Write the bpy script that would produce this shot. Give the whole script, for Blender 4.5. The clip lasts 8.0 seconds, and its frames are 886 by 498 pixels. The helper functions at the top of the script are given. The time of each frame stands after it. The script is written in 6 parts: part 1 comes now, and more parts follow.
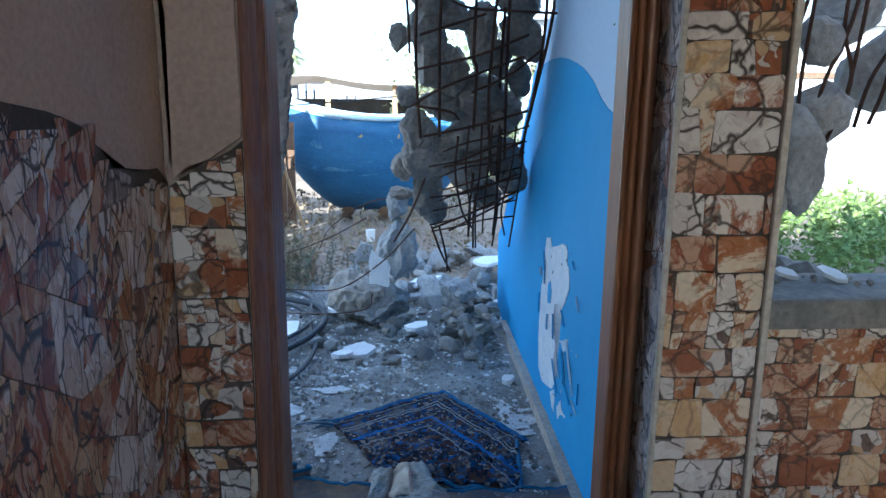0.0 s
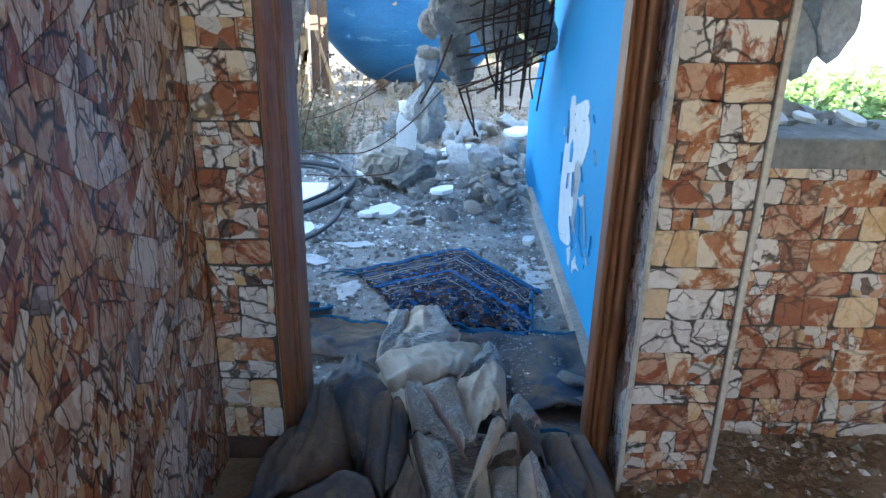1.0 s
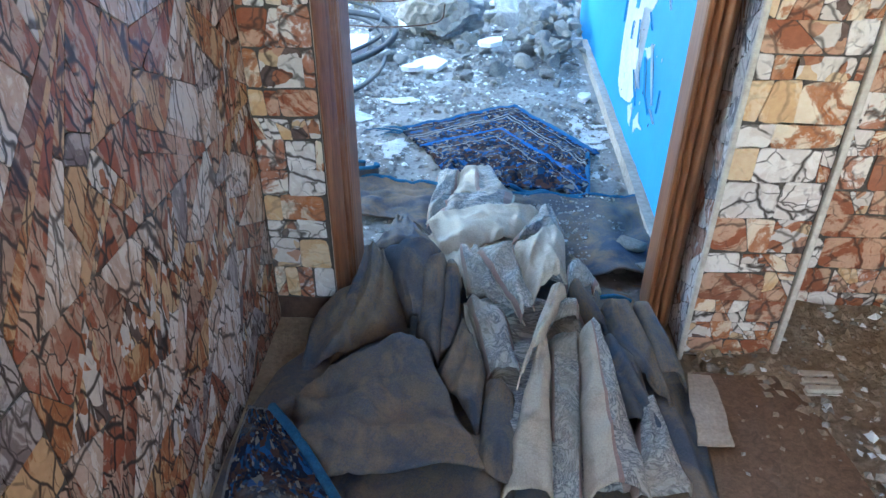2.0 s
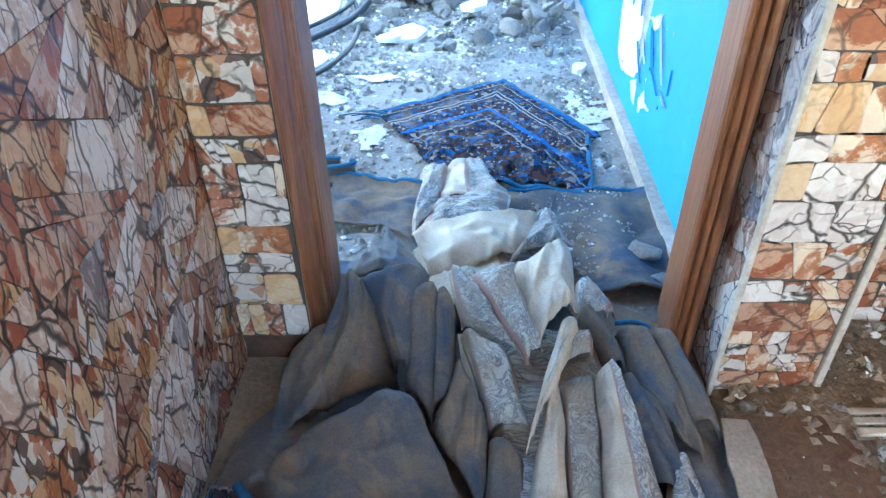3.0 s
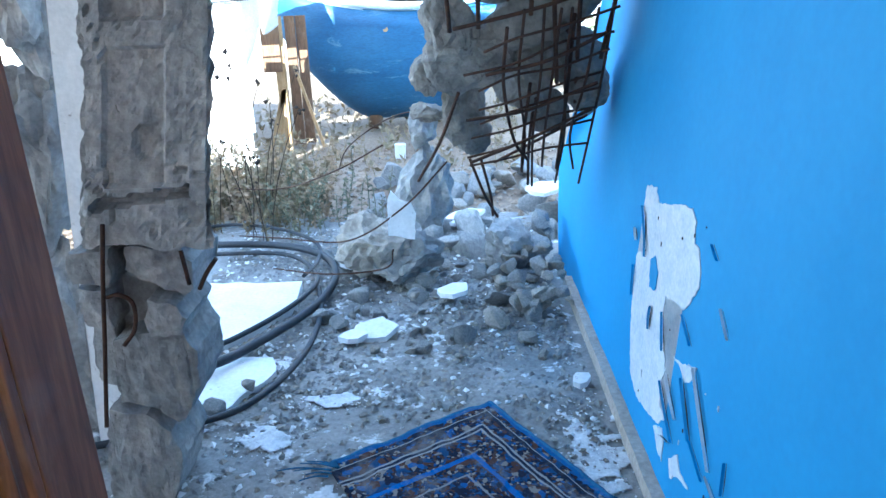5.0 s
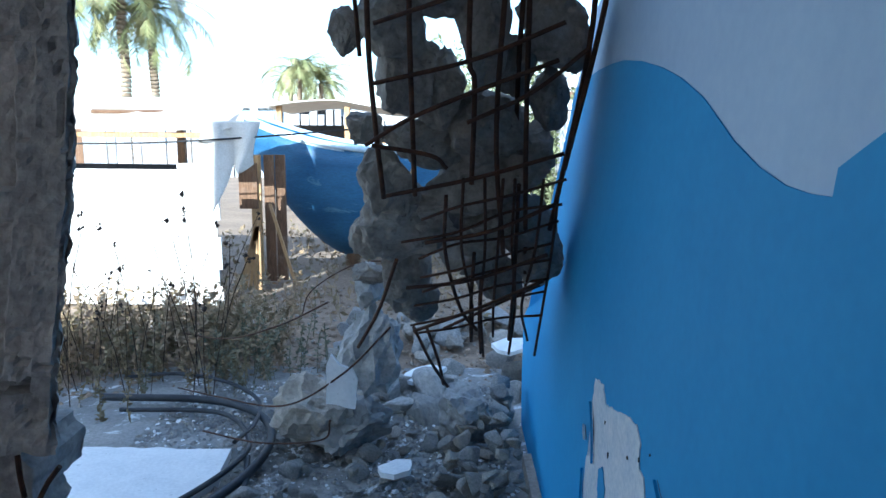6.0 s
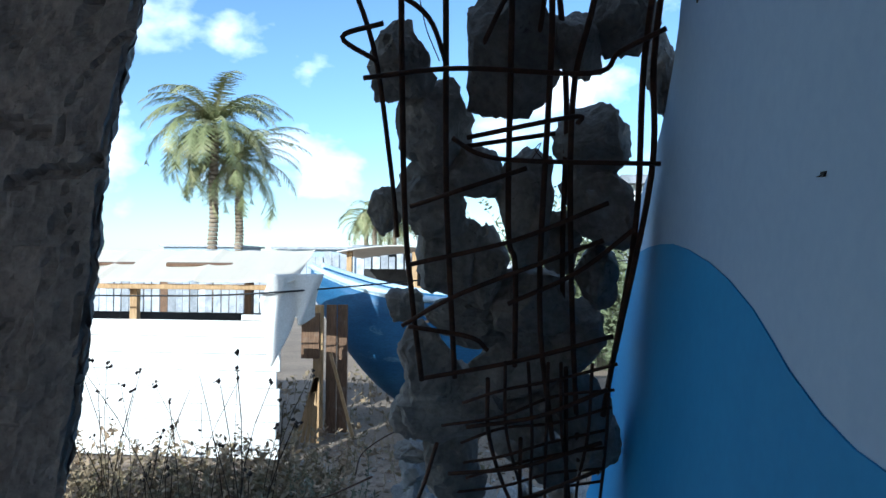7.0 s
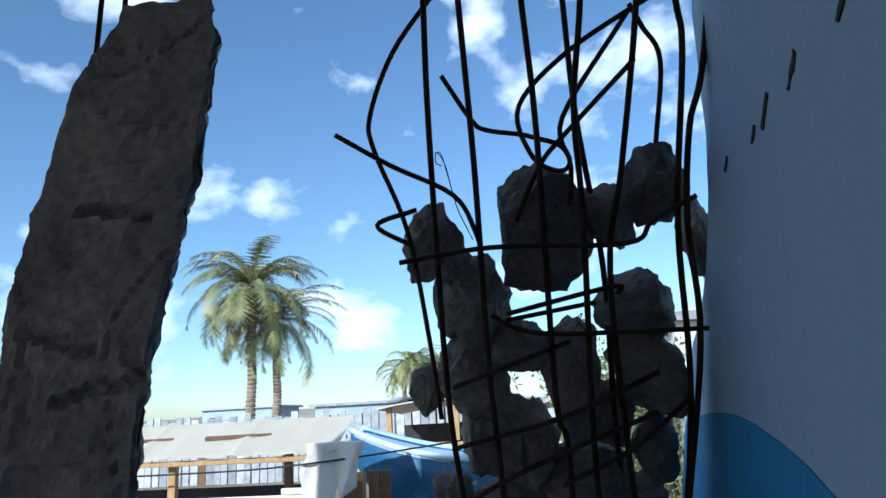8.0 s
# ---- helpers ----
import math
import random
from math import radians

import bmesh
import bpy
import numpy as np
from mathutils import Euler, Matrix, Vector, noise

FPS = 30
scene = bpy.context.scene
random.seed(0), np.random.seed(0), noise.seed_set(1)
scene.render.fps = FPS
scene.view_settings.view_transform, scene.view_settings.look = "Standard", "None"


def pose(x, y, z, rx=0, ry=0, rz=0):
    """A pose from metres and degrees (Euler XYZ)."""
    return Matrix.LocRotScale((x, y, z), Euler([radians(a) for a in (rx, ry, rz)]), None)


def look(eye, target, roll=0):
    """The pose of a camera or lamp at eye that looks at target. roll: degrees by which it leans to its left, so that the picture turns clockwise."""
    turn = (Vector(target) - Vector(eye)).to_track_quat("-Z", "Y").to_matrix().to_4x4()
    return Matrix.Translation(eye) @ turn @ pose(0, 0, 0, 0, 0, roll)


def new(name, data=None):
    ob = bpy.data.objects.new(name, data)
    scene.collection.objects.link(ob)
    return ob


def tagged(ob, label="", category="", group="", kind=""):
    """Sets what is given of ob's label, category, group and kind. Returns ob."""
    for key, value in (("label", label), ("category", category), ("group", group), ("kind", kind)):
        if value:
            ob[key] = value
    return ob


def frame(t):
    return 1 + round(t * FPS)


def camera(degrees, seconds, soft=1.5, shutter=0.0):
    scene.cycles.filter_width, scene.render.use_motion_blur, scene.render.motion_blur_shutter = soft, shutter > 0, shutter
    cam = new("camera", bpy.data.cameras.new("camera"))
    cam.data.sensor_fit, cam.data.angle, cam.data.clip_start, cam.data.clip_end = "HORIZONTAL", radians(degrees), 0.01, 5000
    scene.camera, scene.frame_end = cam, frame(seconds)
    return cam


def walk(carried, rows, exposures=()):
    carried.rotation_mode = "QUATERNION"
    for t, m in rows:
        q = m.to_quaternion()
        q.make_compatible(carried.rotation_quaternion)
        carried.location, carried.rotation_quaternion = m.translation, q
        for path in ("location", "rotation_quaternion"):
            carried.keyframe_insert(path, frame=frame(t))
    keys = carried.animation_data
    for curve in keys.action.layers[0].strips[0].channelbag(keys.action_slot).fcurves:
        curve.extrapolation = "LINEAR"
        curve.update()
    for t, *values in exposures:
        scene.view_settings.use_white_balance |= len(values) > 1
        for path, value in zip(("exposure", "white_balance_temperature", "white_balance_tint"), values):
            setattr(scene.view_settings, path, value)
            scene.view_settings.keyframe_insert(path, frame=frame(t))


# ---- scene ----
cam = camera(65.3, 8.0)
PATH = [
    (0, (-0.061, 0.056, 1.511), (0.058, 2.01, 1.1), 0.6),
    (0.5, (0.015, -0.004, 1.468), (-0.023, 1.928, 0.951), 1.3),
    (1, (0.025, -0.032, 1.382), (0.034, 1.832, 0.657), 1.1),
    (1.5, (0.0, -0.029, 1.343), (-0.027, 1.755, 0.44), 1.2),
    (1.7, (-0.015, 0.006, 1.318), (-0.089, 1.747, 0.337), 0.9),
    (2.8, (-0.08, 0.348, 1.306), (-0.143, 1.953, 0.115), -0.9),
    (3, (-0.062, 0.433, 1.308), (-0.102, 2.039, 0.116), -0.8),
    (3.5, (0.02, 0.684, 1.33), (0.004, 2.332, 0.197), 2.0),
    (4, (0.054, 0.875, 1.341), (0.023, 2.562, 0.266), -0.7),
    (4.5, (0.022, 1.096, 1.377), (-0.035, 2.848, 0.415), -2.6),
    (5, (0.012, 1.265, 1.464), (-0.001, 3.139, 0.766), -1.7),
    (5.2, (0.03, 1.3, 1.482), (0.038, 3.196, 0.853), -1.6),
    (6.3, (0.287, 1.642, 1.589), (0.262, 3.629, 1.358), 1.6),
    (6.5, (0.307, 1.661, 1.617), (0.221, 3.653, 1.459), 1.3),
    (7, (0.316, 1.693, 1.677), (0.112, 3.682, 1.726), 0.4),
    (7.5, (0.316, 1.702, 1.731), (0.094, 3.675, 1.976), 0.5),
    (8, (0.301, 1.709, 1.771), (0.015, 3.633, 2.237), -3.1),
]
EXPOSURES = [(0, 2.4, 5150, 2), (0.5, 2.7, 5200, 1), (1, 3.2, 5300, 0), (1.5, 3.7, 5400, -1), (3, 4.63, 5450, -3), (3.5, 4.42, 5350, -3), (4, 4.0, 5300, -3), (4.5, 3.55, 5250, -2), (5, 3.3, 5200, -1), (5.2, 3.0, 5200, 0), (6.3, 1.45, 5300, 2), (6.5, 1.25, 5300, 2), (7, 0.8, 5250, 1), (7.5, 0.5, 5250, 2), (8, 0.48, 5300, 3)]
walk(cam, [(t, look(eye, target, roll)) for t, eye, target, roll in PATH], EXPOSURES)

# ---- exposure, sky, sun ----
world = bpy.data.worlds.new("world")
scene.world = world
world.use_nodes = True
wn, wl = world.node_tree.nodes, world.node_tree.links
SUN_TRAVEL = Vector((0.34, 0.84, -0.42)).normalized()
sky = wn.new("ShaderNodeTexSky")
sky.sky_type, sky.sun_disc = "NISHITA", False
sky.sun_elevation = math.asin(-SUN_TRAVEL.z)
sky.sun_rotation = math.atan2(-SUN_TRAVEL.x, -SUN_TRAVEL.y)
sky.air_density, sky.dust_density, sky.ozone_density = 1.0, 0.6, 2.0
w_co = wn.new("ShaderNodeTexCoord")
w_map = wn.new("ShaderNodeMapping")
w_map.inputs["Scale"].default_value = (3.0, 3.0, 4.6)
w_map.inputs["Location"].default_value = (1.9, 0.2, 0.6)
w_noise = wn.new("ShaderNodeTexNoise")
w_noise.inputs["Scale"].default_value, w_noise.inputs["Detail"].default_value = 1.7, 7
w_ramp = wn.new("ShaderNodeValToRGB")
w_ramp.color_ramp.elements[0].position, w_ramp.color_ramp.elements[1].position = 0.54, 0.66
w_mix = wn.new("ShaderNodeMixRGB")
w_mix.inputs[2].default_value = (8.2, 8.4, 8.8, 1)
wl.new(w_co.outputs["Generated"], w_map.inputs[0])
wl.new(w_map.outputs[0], w_noise.inputs["Vector"])
wl.new(w_noise.outputs["Fac"], w_ramp.inputs[0])
wl.new(w_ramp.outputs[0], w_mix.inputs[0])
wl.new(sky.outputs[0], w_mix.inputs[1])
wl.new(w_mix.outputs[0], wn["Background"].inputs[0])
wn["Background"].inputs[1].default_value = 0.12
sun = new("sun", bpy.data.lights.new("sun", "SUN"))
sun.data.energy, sun.data.angle, sun.data.color = 4.0, radians(0.5), (1.0, 0.94, 0.84)
sun.matrix_world = look((0, 0, 0), SUN_TRAVEL)

# ---- materials ----


def ramp(nt, stops, constant=False):
    r = nt.nodes.new("ShaderNodeValToRGB")
    e = r.color_ramp.elements
    while len(e) < len(stops):
        e.new(0.5)
    for i, (p, c) in enumerate(stops):
        e[i].position, e[i].color = p, (*c, 1)
    if constant:
        r.color_ramp.interpolation = "CONSTANT"
    return r


def base(name, rough=0.8, metal=0.0, spec=0.4):
    m = bpy.data.materials.new(name)
    m.use_nodes = True
    nt = m.node_tree
    p = nt.nodes["Principled BSDF"]
    p.inputs["Roughness"].default_value, p.inputs["Metallic"].default_value = rough, metal
    p.inputs["Specular IOR Level"].default_value = spec
    co = nt.nodes.new("ShaderNodeTexCoord")
    return m, nt, p, co


def noise_node(nt, vec, scale, detail=6, distortion=0.0, rough=0.6):
    n = nt.nodes.new("ShaderNodeTexNoise")
    n.inputs["Scale"].default_value, n.inputs["Detail"].default_value = scale, detail
    n.inputs["Distortion"].default_value, n.inputs["Roughness"].default_value = distortion, rough
    nt.links.new(vec, n.inputs["Vector"])
    return n


def bump(nt, p, height, strength, distance=0.01):
    b = nt.nodes.new("ShaderNodeBump")
    b.inputs["Strength"].default_value, b.inputs["Distance"].default_value = strength, distance
    nt.links.new(height, b.inputs["Height"])
    nt.links.new(b.outputs[0], p.inputs["Normal"])


def mix(nt, a, b, fac, mode="MIX"):
    m = nt.nodes.new("ShaderNodeMixRGB")
    m.blend_type = mode
    for i, v in ((0, fac), (1, a), (2, b)):
        if isinstance(v, (int, float)):
            m.inputs[i].default_value = v
        elif isinstance(v, tuple):
            m.inputs[i].default_value = (*v, 1)
        else:
            nt.links.new(v, m.inputs[i])
    return m.outputs[0]


def mottled(name, stops, scale=6.0, fine=60.0, rough=0.85, strength=0.4, distance=0.006, metal=0.0, spots=None, vary=0.0, stretch=None, spec=0.35, grain=0.55):
    """A surface of two scales of noise; spots: (colour, scale, threshold)."""
    m, nt, p, co = base(name, rough, metal, spec)
    vec = co.outputs["Object"]
    if stretch:
        mp = nt.nodes.new("ShaderNodeMapping")
        mp.inputs["Scale"].default_value = stretch
        nt.links.new(vec, mp.inputs[0])
        vec = mp.outputs[0]
    big = noise_node(nt, vec, scale, 5, 0.4)
    small = noise_node(nt, vec, fine, 8)
    r = ramp(nt, stops)
    nt.links.new(big.outputs["Fac"], r.inputs[0])
    col = mix(nt, r.outputs[0], small.outputs["Fac"], grain, "OVERLAY")
    if spots:
        c, s, th = spots
        sp = noise_node(nt, vec, s, 9, 0.6, 0.7)
        sr = ramp(nt, [(th, (0, 0, 0)), (min(th + 0.05, 1), (1, 1, 1))])
        nt.links.new(sp.outputs["Fac"], sr.inputs[0])
        col = mix(nt, col, c, sr.outputs[0])
    if vary:
        oi = nt.nodes.new("ShaderNodeObjectInfo")
        vr = ramp(nt, [(0, (1 - vary,) * 3), (1, (1 + vary,) * 3)])
        nt.links.new(oi.outputs["Random"], vr.inputs[0])
        col = mix(nt, col, vr.outputs[0], 1.0, "MULTIPLY")
    nt.links.new(col, p.inputs["Base Color"])
    hm = mix(nt, big.outputs["Fac"], small.outputs["Fac"], 0.6)
    bump(nt, p, hm, strength, distance)
    return m


def stone_print(name, cold=False, shard=False):
    """Glossy printed stone: each piece takes one of five marbles by its random number."""
    m, nt, p, co = base(name, 0.22, 0, 0.24)
    oi = nt.nodes.new("ShaderNodeObjectInfo")
    add = nt.nodes.new("ShaderNodeVectorMath")
    add.operation = "MULTIPLY_ADD"
    nt.links.new(oi.outputs["Random"], add.inputs[0])
    add.inputs[1].default_value = (9, 7, 5)
    nt.links.new(co.outputs["Object"], add.inputs[2])
    vec = add.outputs[0]
    warp = noise_node(nt, vec, 9, 3)
    wv = nt.nodes.new("ShaderNodeVectorMath")
    wv.operation = "MULTIPLY_ADD"
    nt.links.new(warp.outputs["Color"], wv.inputs[0])
    wv.inputs[1].default_value = (0.05, 0.05, 0.05)
    nt.links.new(vec, wv.inputs[2])
    slant = nt.nodes.new("ShaderNodeMapping")
    slant.inputs["Rotation"].default_value = (0.6, 0.6, 0.4)
    slant.inputs["Scale"].default_value = (0.55, 1.6, 0.6)
    nt.links.new(wv.outputs[0], slant.inputs[0])
    # long cracks, then hair cracks, both thin
    cracks = []
    for size, width in ((11, 0.04), (26, 0.045)):
        vor = nt.nodes.new("ShaderNodeTexVoronoi")
        vor.feature = "DISTANCE_TO_EDGE"
        vor.inputs["Scale"].default_value = size
        nt.links.new(slant.outputs[0], vor.inputs["Vector"])
        cr = ramp(nt, [(0.0, (1, 1, 1)), (width * 0.45, (0.75, 0.75, 0.75)), (width, (0, 0, 0))])
        nt.links.new(vor.outputs["Distance"], cr.inputs[0])
        cracks.append(cr.outputs[0])
    gap = noise_node(nt, vec, 14, 2)
    gr = ramp(nt, [(0.42, (0, 0, 0)), (0.56, (0.9, 0.9, 0.9))])
    nt.links.new(gap.outputs["Fac"], gr.inputs[0])
    hair = mix(nt, cracks[1], gr.outputs[0], 1.0, "MULTIPLY")
    veins = mix(nt, cracks[0], hair, 1.0, "LIGHTEN")
    # crushed filling between the slabs: small cells in mixed colours
    cell = nt.nodes.new("ShaderNodeTexVoronoi")
    cell.inputs["Scale"].default_value = 42
    nt.links.new(slant.outputs[0], cell.inputs["Vector"])
    cs = nt.nodes.new("ShaderNodeSeparateColor")
    nt.links.new(cell.outputs["Color"], cs.inputs[0])
    crumbs = ramp(nt, [(0, (0.68, 0.63, 0.58)), (0.4, (0.34, 0.13, 0.065)), (0.58, (0.62, 0.44, 0.26)), (0.74, (0.1, 0.08, 0.075)), (0.86, (0.5, 0.28, 0.18))], True)
    nt.links.new(cs.outputs[0], crumbs.inputs[0])
    band = noise_node(nt, slant.outputs[0], 8, 7, 1.3, 0.66)
    rust = ramp(nt, [(0.47, (0, 0, 0)), (0.51, (0.85, 0.85, 0.85)), (0.58, (1, 1, 1)), (0.61, (0.35, 0.35, 0.35)), (0.7, (0.1, 0.1, 0.1))])
    nt.links.new(band.outputs["Fac"], rust.inputs[0])
    rnd = oi.outputs["Random"]
    if cold:
        ground = ramp(nt, [(0, (0.72, 0.72, 0.74)), (0.3, (0.58, 0.56, 0.58)), (0.5, (0.52, 0.42, 0.38)), (0.65, (0.76, 0.74, 0.74)), (0.85, (0.36, 0.22, 0.18))], True)
        accent = ramp(nt, [(0, (0.2, 0.21, 0.26)), (0.5, (0.36, 0.24, 0.2)), (0.8, (0.6, 0.6, 0.62))], True)
    elif shard:
        # rust, grey-violet, white, ochre, dull red, crushed; darkened to carry the left wall's shade
        ground = ramp(nt, [(0, (0.3, 0.1, 0.055)), (0.24, (0.2, 0.155, 0.15)), (0.36, (0.7, 0.62, 0.56)), (0.62, (0.52, 0.33, 0.18)), (0.72, (0.24, 0.09, 0.055)), (0.84, (0.4, 0.26, 0.19))], True)
        accent = ramp(nt, [(0, (0.5, 0.34, 0.25)), (0.24, (0.44, 0.38, 0.36)), (0.36, (0.5, 0.36, 0.28)), (0.62, (0.32, 0.12, 0.05)), (0.72, (0.4, 0.27, 0.2)), (0.84, (0.2, 0.08, 0.05))], True)
    else:
        # white, cream, ochre, rust, white again, crushed
        ground = ramp(nt, [(0, (0.8, 0.74, 0.69)), (0.26, (0.76, 0.63, 0.47)), (0.46, (0.64, 0.4, 0.2)), (0.54, (0.32, 0.11, 0.055)), (0.72, (0.78, 0.7, 0.62)), (0.84, (0.5, 0.3, 0.2))], True)
        accent = ramp(nt, [(0, (0.66, 0.58, 0.53)), (0.26, (0.4, 0.14, 0.05)), (0.46, (0.72, 0.54, 0.34)), (0.54, (0.58, 0.36, 0.24)), (0.72, (0.38, 0.14, 0.07)), (0.84, (0.24, 0.09, 0.05))], True)
    nt.links.new(rnd, ground.inputs[0])
    nt.links.new(rnd, accent.inputs[0])
    col = mix(nt, ground.outputs[0], accent.outputs[0], rust.outputs[0])
    crushed = ramp(nt, [(0, (0, 0, 0)), (0.86, (0.85, 0.85, 0.85))], True)
    nt.links.new(rnd, crushed.inputs[0])
    if not cold:
        col = mix(nt, col, crumbs.outputs[0], crushed.outputs[0])
    if shard:
        col = mix(nt, col, (0.05, 0.036, 0.032), mix(nt, veins, (0.85, 0.85, 0.85), 1.0, "MULTIPLY"))
    amount = ramp(nt, [(0, (1, 1, 1)), (0.26, (0.4, 0.4, 0.4)), (0.46, (0.35, 0.35, 0.35)), (0.54, (0.75, 0.75, 0.75)), (0.72, (0.9, 0.9, 0.9)), (0.84, (0.8, 0.8, 0.8))], True)
    nt.links.new(rnd, amount.inputs[0])
    vm = mix(nt, veins, amount.outputs[0], 1.0, "MULTIPLY")
    col = mix(nt, col, (0.045, 0.034, 0.03), vm)
    fine = noise_node(nt, vec, 70, 6)
    col = mix(nt, col, fine.outputs["Fac"], 0.3, "OVERLAY")
    dust = noise_node(nt, co.outputs["Object"], 3.2, 7)
    dr = ramp(nt, [(0.5, (0, 0, 0)), (0.8, (0.22, 0.22, 0.22))])
    nt.links.new(dust.outputs["Fac"], dr.inputs[0])
    col = mix(nt, col, (0.38, 0.31, 0.25), dr.outputs[0])
    nt.links.new(col, p.inputs["Base Color"])
    rr = ramp(nt, [(0.35, (0.14, 0.14, 0.14)), (0.8, (0.36, 0.36, 0.36))])
    nt.links.new(dust.outputs["Fac"], rr.inputs[0])
    nt.links.new(rr.outputs[0], p.inputs["Roughness"])
    bump(nt, p, fine.outputs["Fac"], 0.06, 0.002)
    return m


def wood(name, dark, light, rough=0.35, axis=(14, 14, 1.2)):
    m, nt, p, co = base(name, rough, 0, 0.5)
    mp = nt.nodes.new("ShaderNodeMapping")
    mp.inputs["Scale"].default_value = axis
    nt.links.new(co.outputs["Object"], mp.inputs[0])
    g = noise_node(nt, mp.outputs[0], 4, 9, 1.2)
    f = noise_node(nt, mp.outputs[0], 22, 6)
    r = ramp(nt, [(0.3, dark), (0.7, light)])
    nt.links.new(g.outputs["Fac"], r.inputs[0])
    col = mix(nt, r.outputs[0], f.outputs["Fac"], 0.4, "OVERLAY")
    dust = noise_node(nt, co.outputs["Object"], 7, 8)
    dr = ramp(nt, [(0.55, (0, 0, 0)), (0.8, (0.35, 0.35, 0.35))])
    nt.links.new(dust.outputs["Fac"], dr.inputs[0])
    col = mix(nt, col, (0.34, 0.29, 0.25), dr.outputs[0])
    nt.links.new(col, p.inputs["Base Color"])
    bump(nt, p, f.outputs["Fac"], 0.15, 0.002)
    return m


def woven(name, kind):
    """Textiles with a pattern in UV: u across, v along."""
    m, nt, p, co = base(name, 0.95, 0, 0.1)
    uv = co.outputs["UV"]
    if kind == "rug":
        sx = nt.nodes.new("ShaderNodeSeparateXYZ")
        nt.links.new(uv, sx.inputs[0])
        lo = nt.nodes.new("ShaderNodeMath")
        lo.operation = "MINIMUM"
        nt.links.new(sx.outputs[0], lo.inputs[0])
        nt.links.new(sx.outputs[1], lo.inputs[1])
        layers = []
        for size, stops in ((95, [(0, (0.012, 0.016, 0.035)), (0.3, (0.018, 0.06, 0.15)), (0.46, (0.06, 0.032, 0.024)), (0.68, (0.24, 0.215, 0.18)), (0.8, (0.012, 0.016, 0.03))]),
                            (46, [(0, (0.018, 0.055, 0.13)), (0.22, (0.014, 0.018, 0.035)), (0.5, (0.07, 0.036, 0.028)), (0.76, (0.022, 0.085, 0.23)), (0.86, (0.2, 0.18, 0.16))])):
            vor = nt.nodes.new("ShaderNodeTexVoronoi")
            vor.inputs["Scale"].default_value = size
            nt.links.new(uv, vor.inputs["Vector"])
            sep = nt.nodes.new("ShaderNodeSeparateColor")
            nt.links.new(vor.outputs["Color"], sep.inputs[0])
            r = ramp(nt, stops, True)
            nt.links.new(sep.outputs[0], r.inputs[0])
            layers.append(r.outputs[0])
        blotch = noise_node(nt, uv, 16, 3, 1.2)
        br = ramp(nt, [(0.46, (0, 0, 0)), (0.52, (1, 1, 1))])
        nt.links.new(blotch.outputs["Fac"], br.inputs[0])
        col = mix(nt, layers[0], layers[1], br.outputs[0])
        # border stripes, plain, pale and blue, along both edges
        stripes = [(0, 1, (0.02, 0.1, 0.26)), (0.018, 0, (0, 0, 0)), (0.04, 1, (0.3, 0.3, 0.29)), (0.046, 1, (0.015, 0.02, 0.035)), (0.06, 0, (0, 0, 0)), (0.105, 1, (0.3, 0.3, 0.29)), (0.111, 1, (0.015, 0.02, 0.035)),
                   (0.125, 1, (0.3, 0.3, 0.29)), (0.131, 0, (0, 0, 0)), (0.215, 1, (0.02, 0.12, 0.36)), (0.235, 0, (0, 0, 0)), (0.3, 1, (0.24, 0.24, 0.24)), (0.306, 0, (0, 0, 0))]
        lines = ramp(nt, [(p, (0.85 * k,) * 3) for p, k, c in stripes], True)
        nt.links.new(lo.outputs[0], lines.inputs[0])
        tone = ramp(nt, [(p, c) for p, k, c in stripes], True)
        nt.links.new(lo.outputs[0], tone.inputs[0])
        col = mix(nt, col, tone.outputs[0], lines.outputs[0])
        dirt, amt, th = (0.19, 0.18, 0.17), 0.7, 0.52
    elif kind == "cloth":
        sx = nt.nodes.new("ShaderNodeSeparateXYZ")
        nt.links.new(uv, sx.inputs[0])
        nb = noise_node(nt, uv, 1.6, 2, 0.6)
        un = nt.nodes.new("ShaderNodeMath")
        un.operation = "MULTIPLY_ADD"
        nt.links.new(nb.outputs["Fac"], un.inputs[0])
        un.inputs[1].default_value = 0.1
        sh = nt.nodes.new("ShaderNodeMath")
        sh.operation = "SUBTRACT"
        nt.links.new(sx.outputs[0], sh.inputs[0])
        sh.inputs[1].default_value = 0.04
        nt.links.new(sh.outputs[0], un.inputs[2])
        bands = ramp(nt, [(0, (1, 1, 1)), (0.22, (0, 0, 0)), (0.45, (1, 1, 1)), (0.68, (0, 0, 0))], True)
        nt.links.new(un.outputs[0], bands.inputs[0])
        mp = nt.nodes.new("ShaderNodeMapping")
        mp.inputs["Scale"].default_value = (0.55, 1.6, 1)
        nt.links.new(uv, mp.inputs[0])
        n1 = noise_node(nt, mp.outputs[0], 10, 2, 3.4)
        fl = ramp(nt, [(0.4, (0.45, 0.44, 0.42)), (0.455, (0.12, 0.125, 0.14)), (0.49, (0.42, 0.42, 0.41)), (0.55, (0.15, 0.16, 0.18)), (0.6, (0.46, 0.45, 0.42))])
        nt.links.new(n1.outputs["Fac"], fl.inputs[0])
        col = mix(nt, (0.55, 0.49, 0.4), fl.outputs[0], bands.outputs[0])
        edge = ramp(nt, [(0, (0, 0, 0)), (0.2, (1, 1, 1)), (0.225, (0, 0, 0)), (0.44, (1, 1, 1)), (0.462, (0, 0, 0)), (0.662, (1, 1, 1)), (0.684, (0, 0, 0))], True)
        nt.links.new(un.outputs[0], edge.inputs[0])
        col = mix(nt, col, (0.34, 0.235, 0.21), edge.outputs[0])
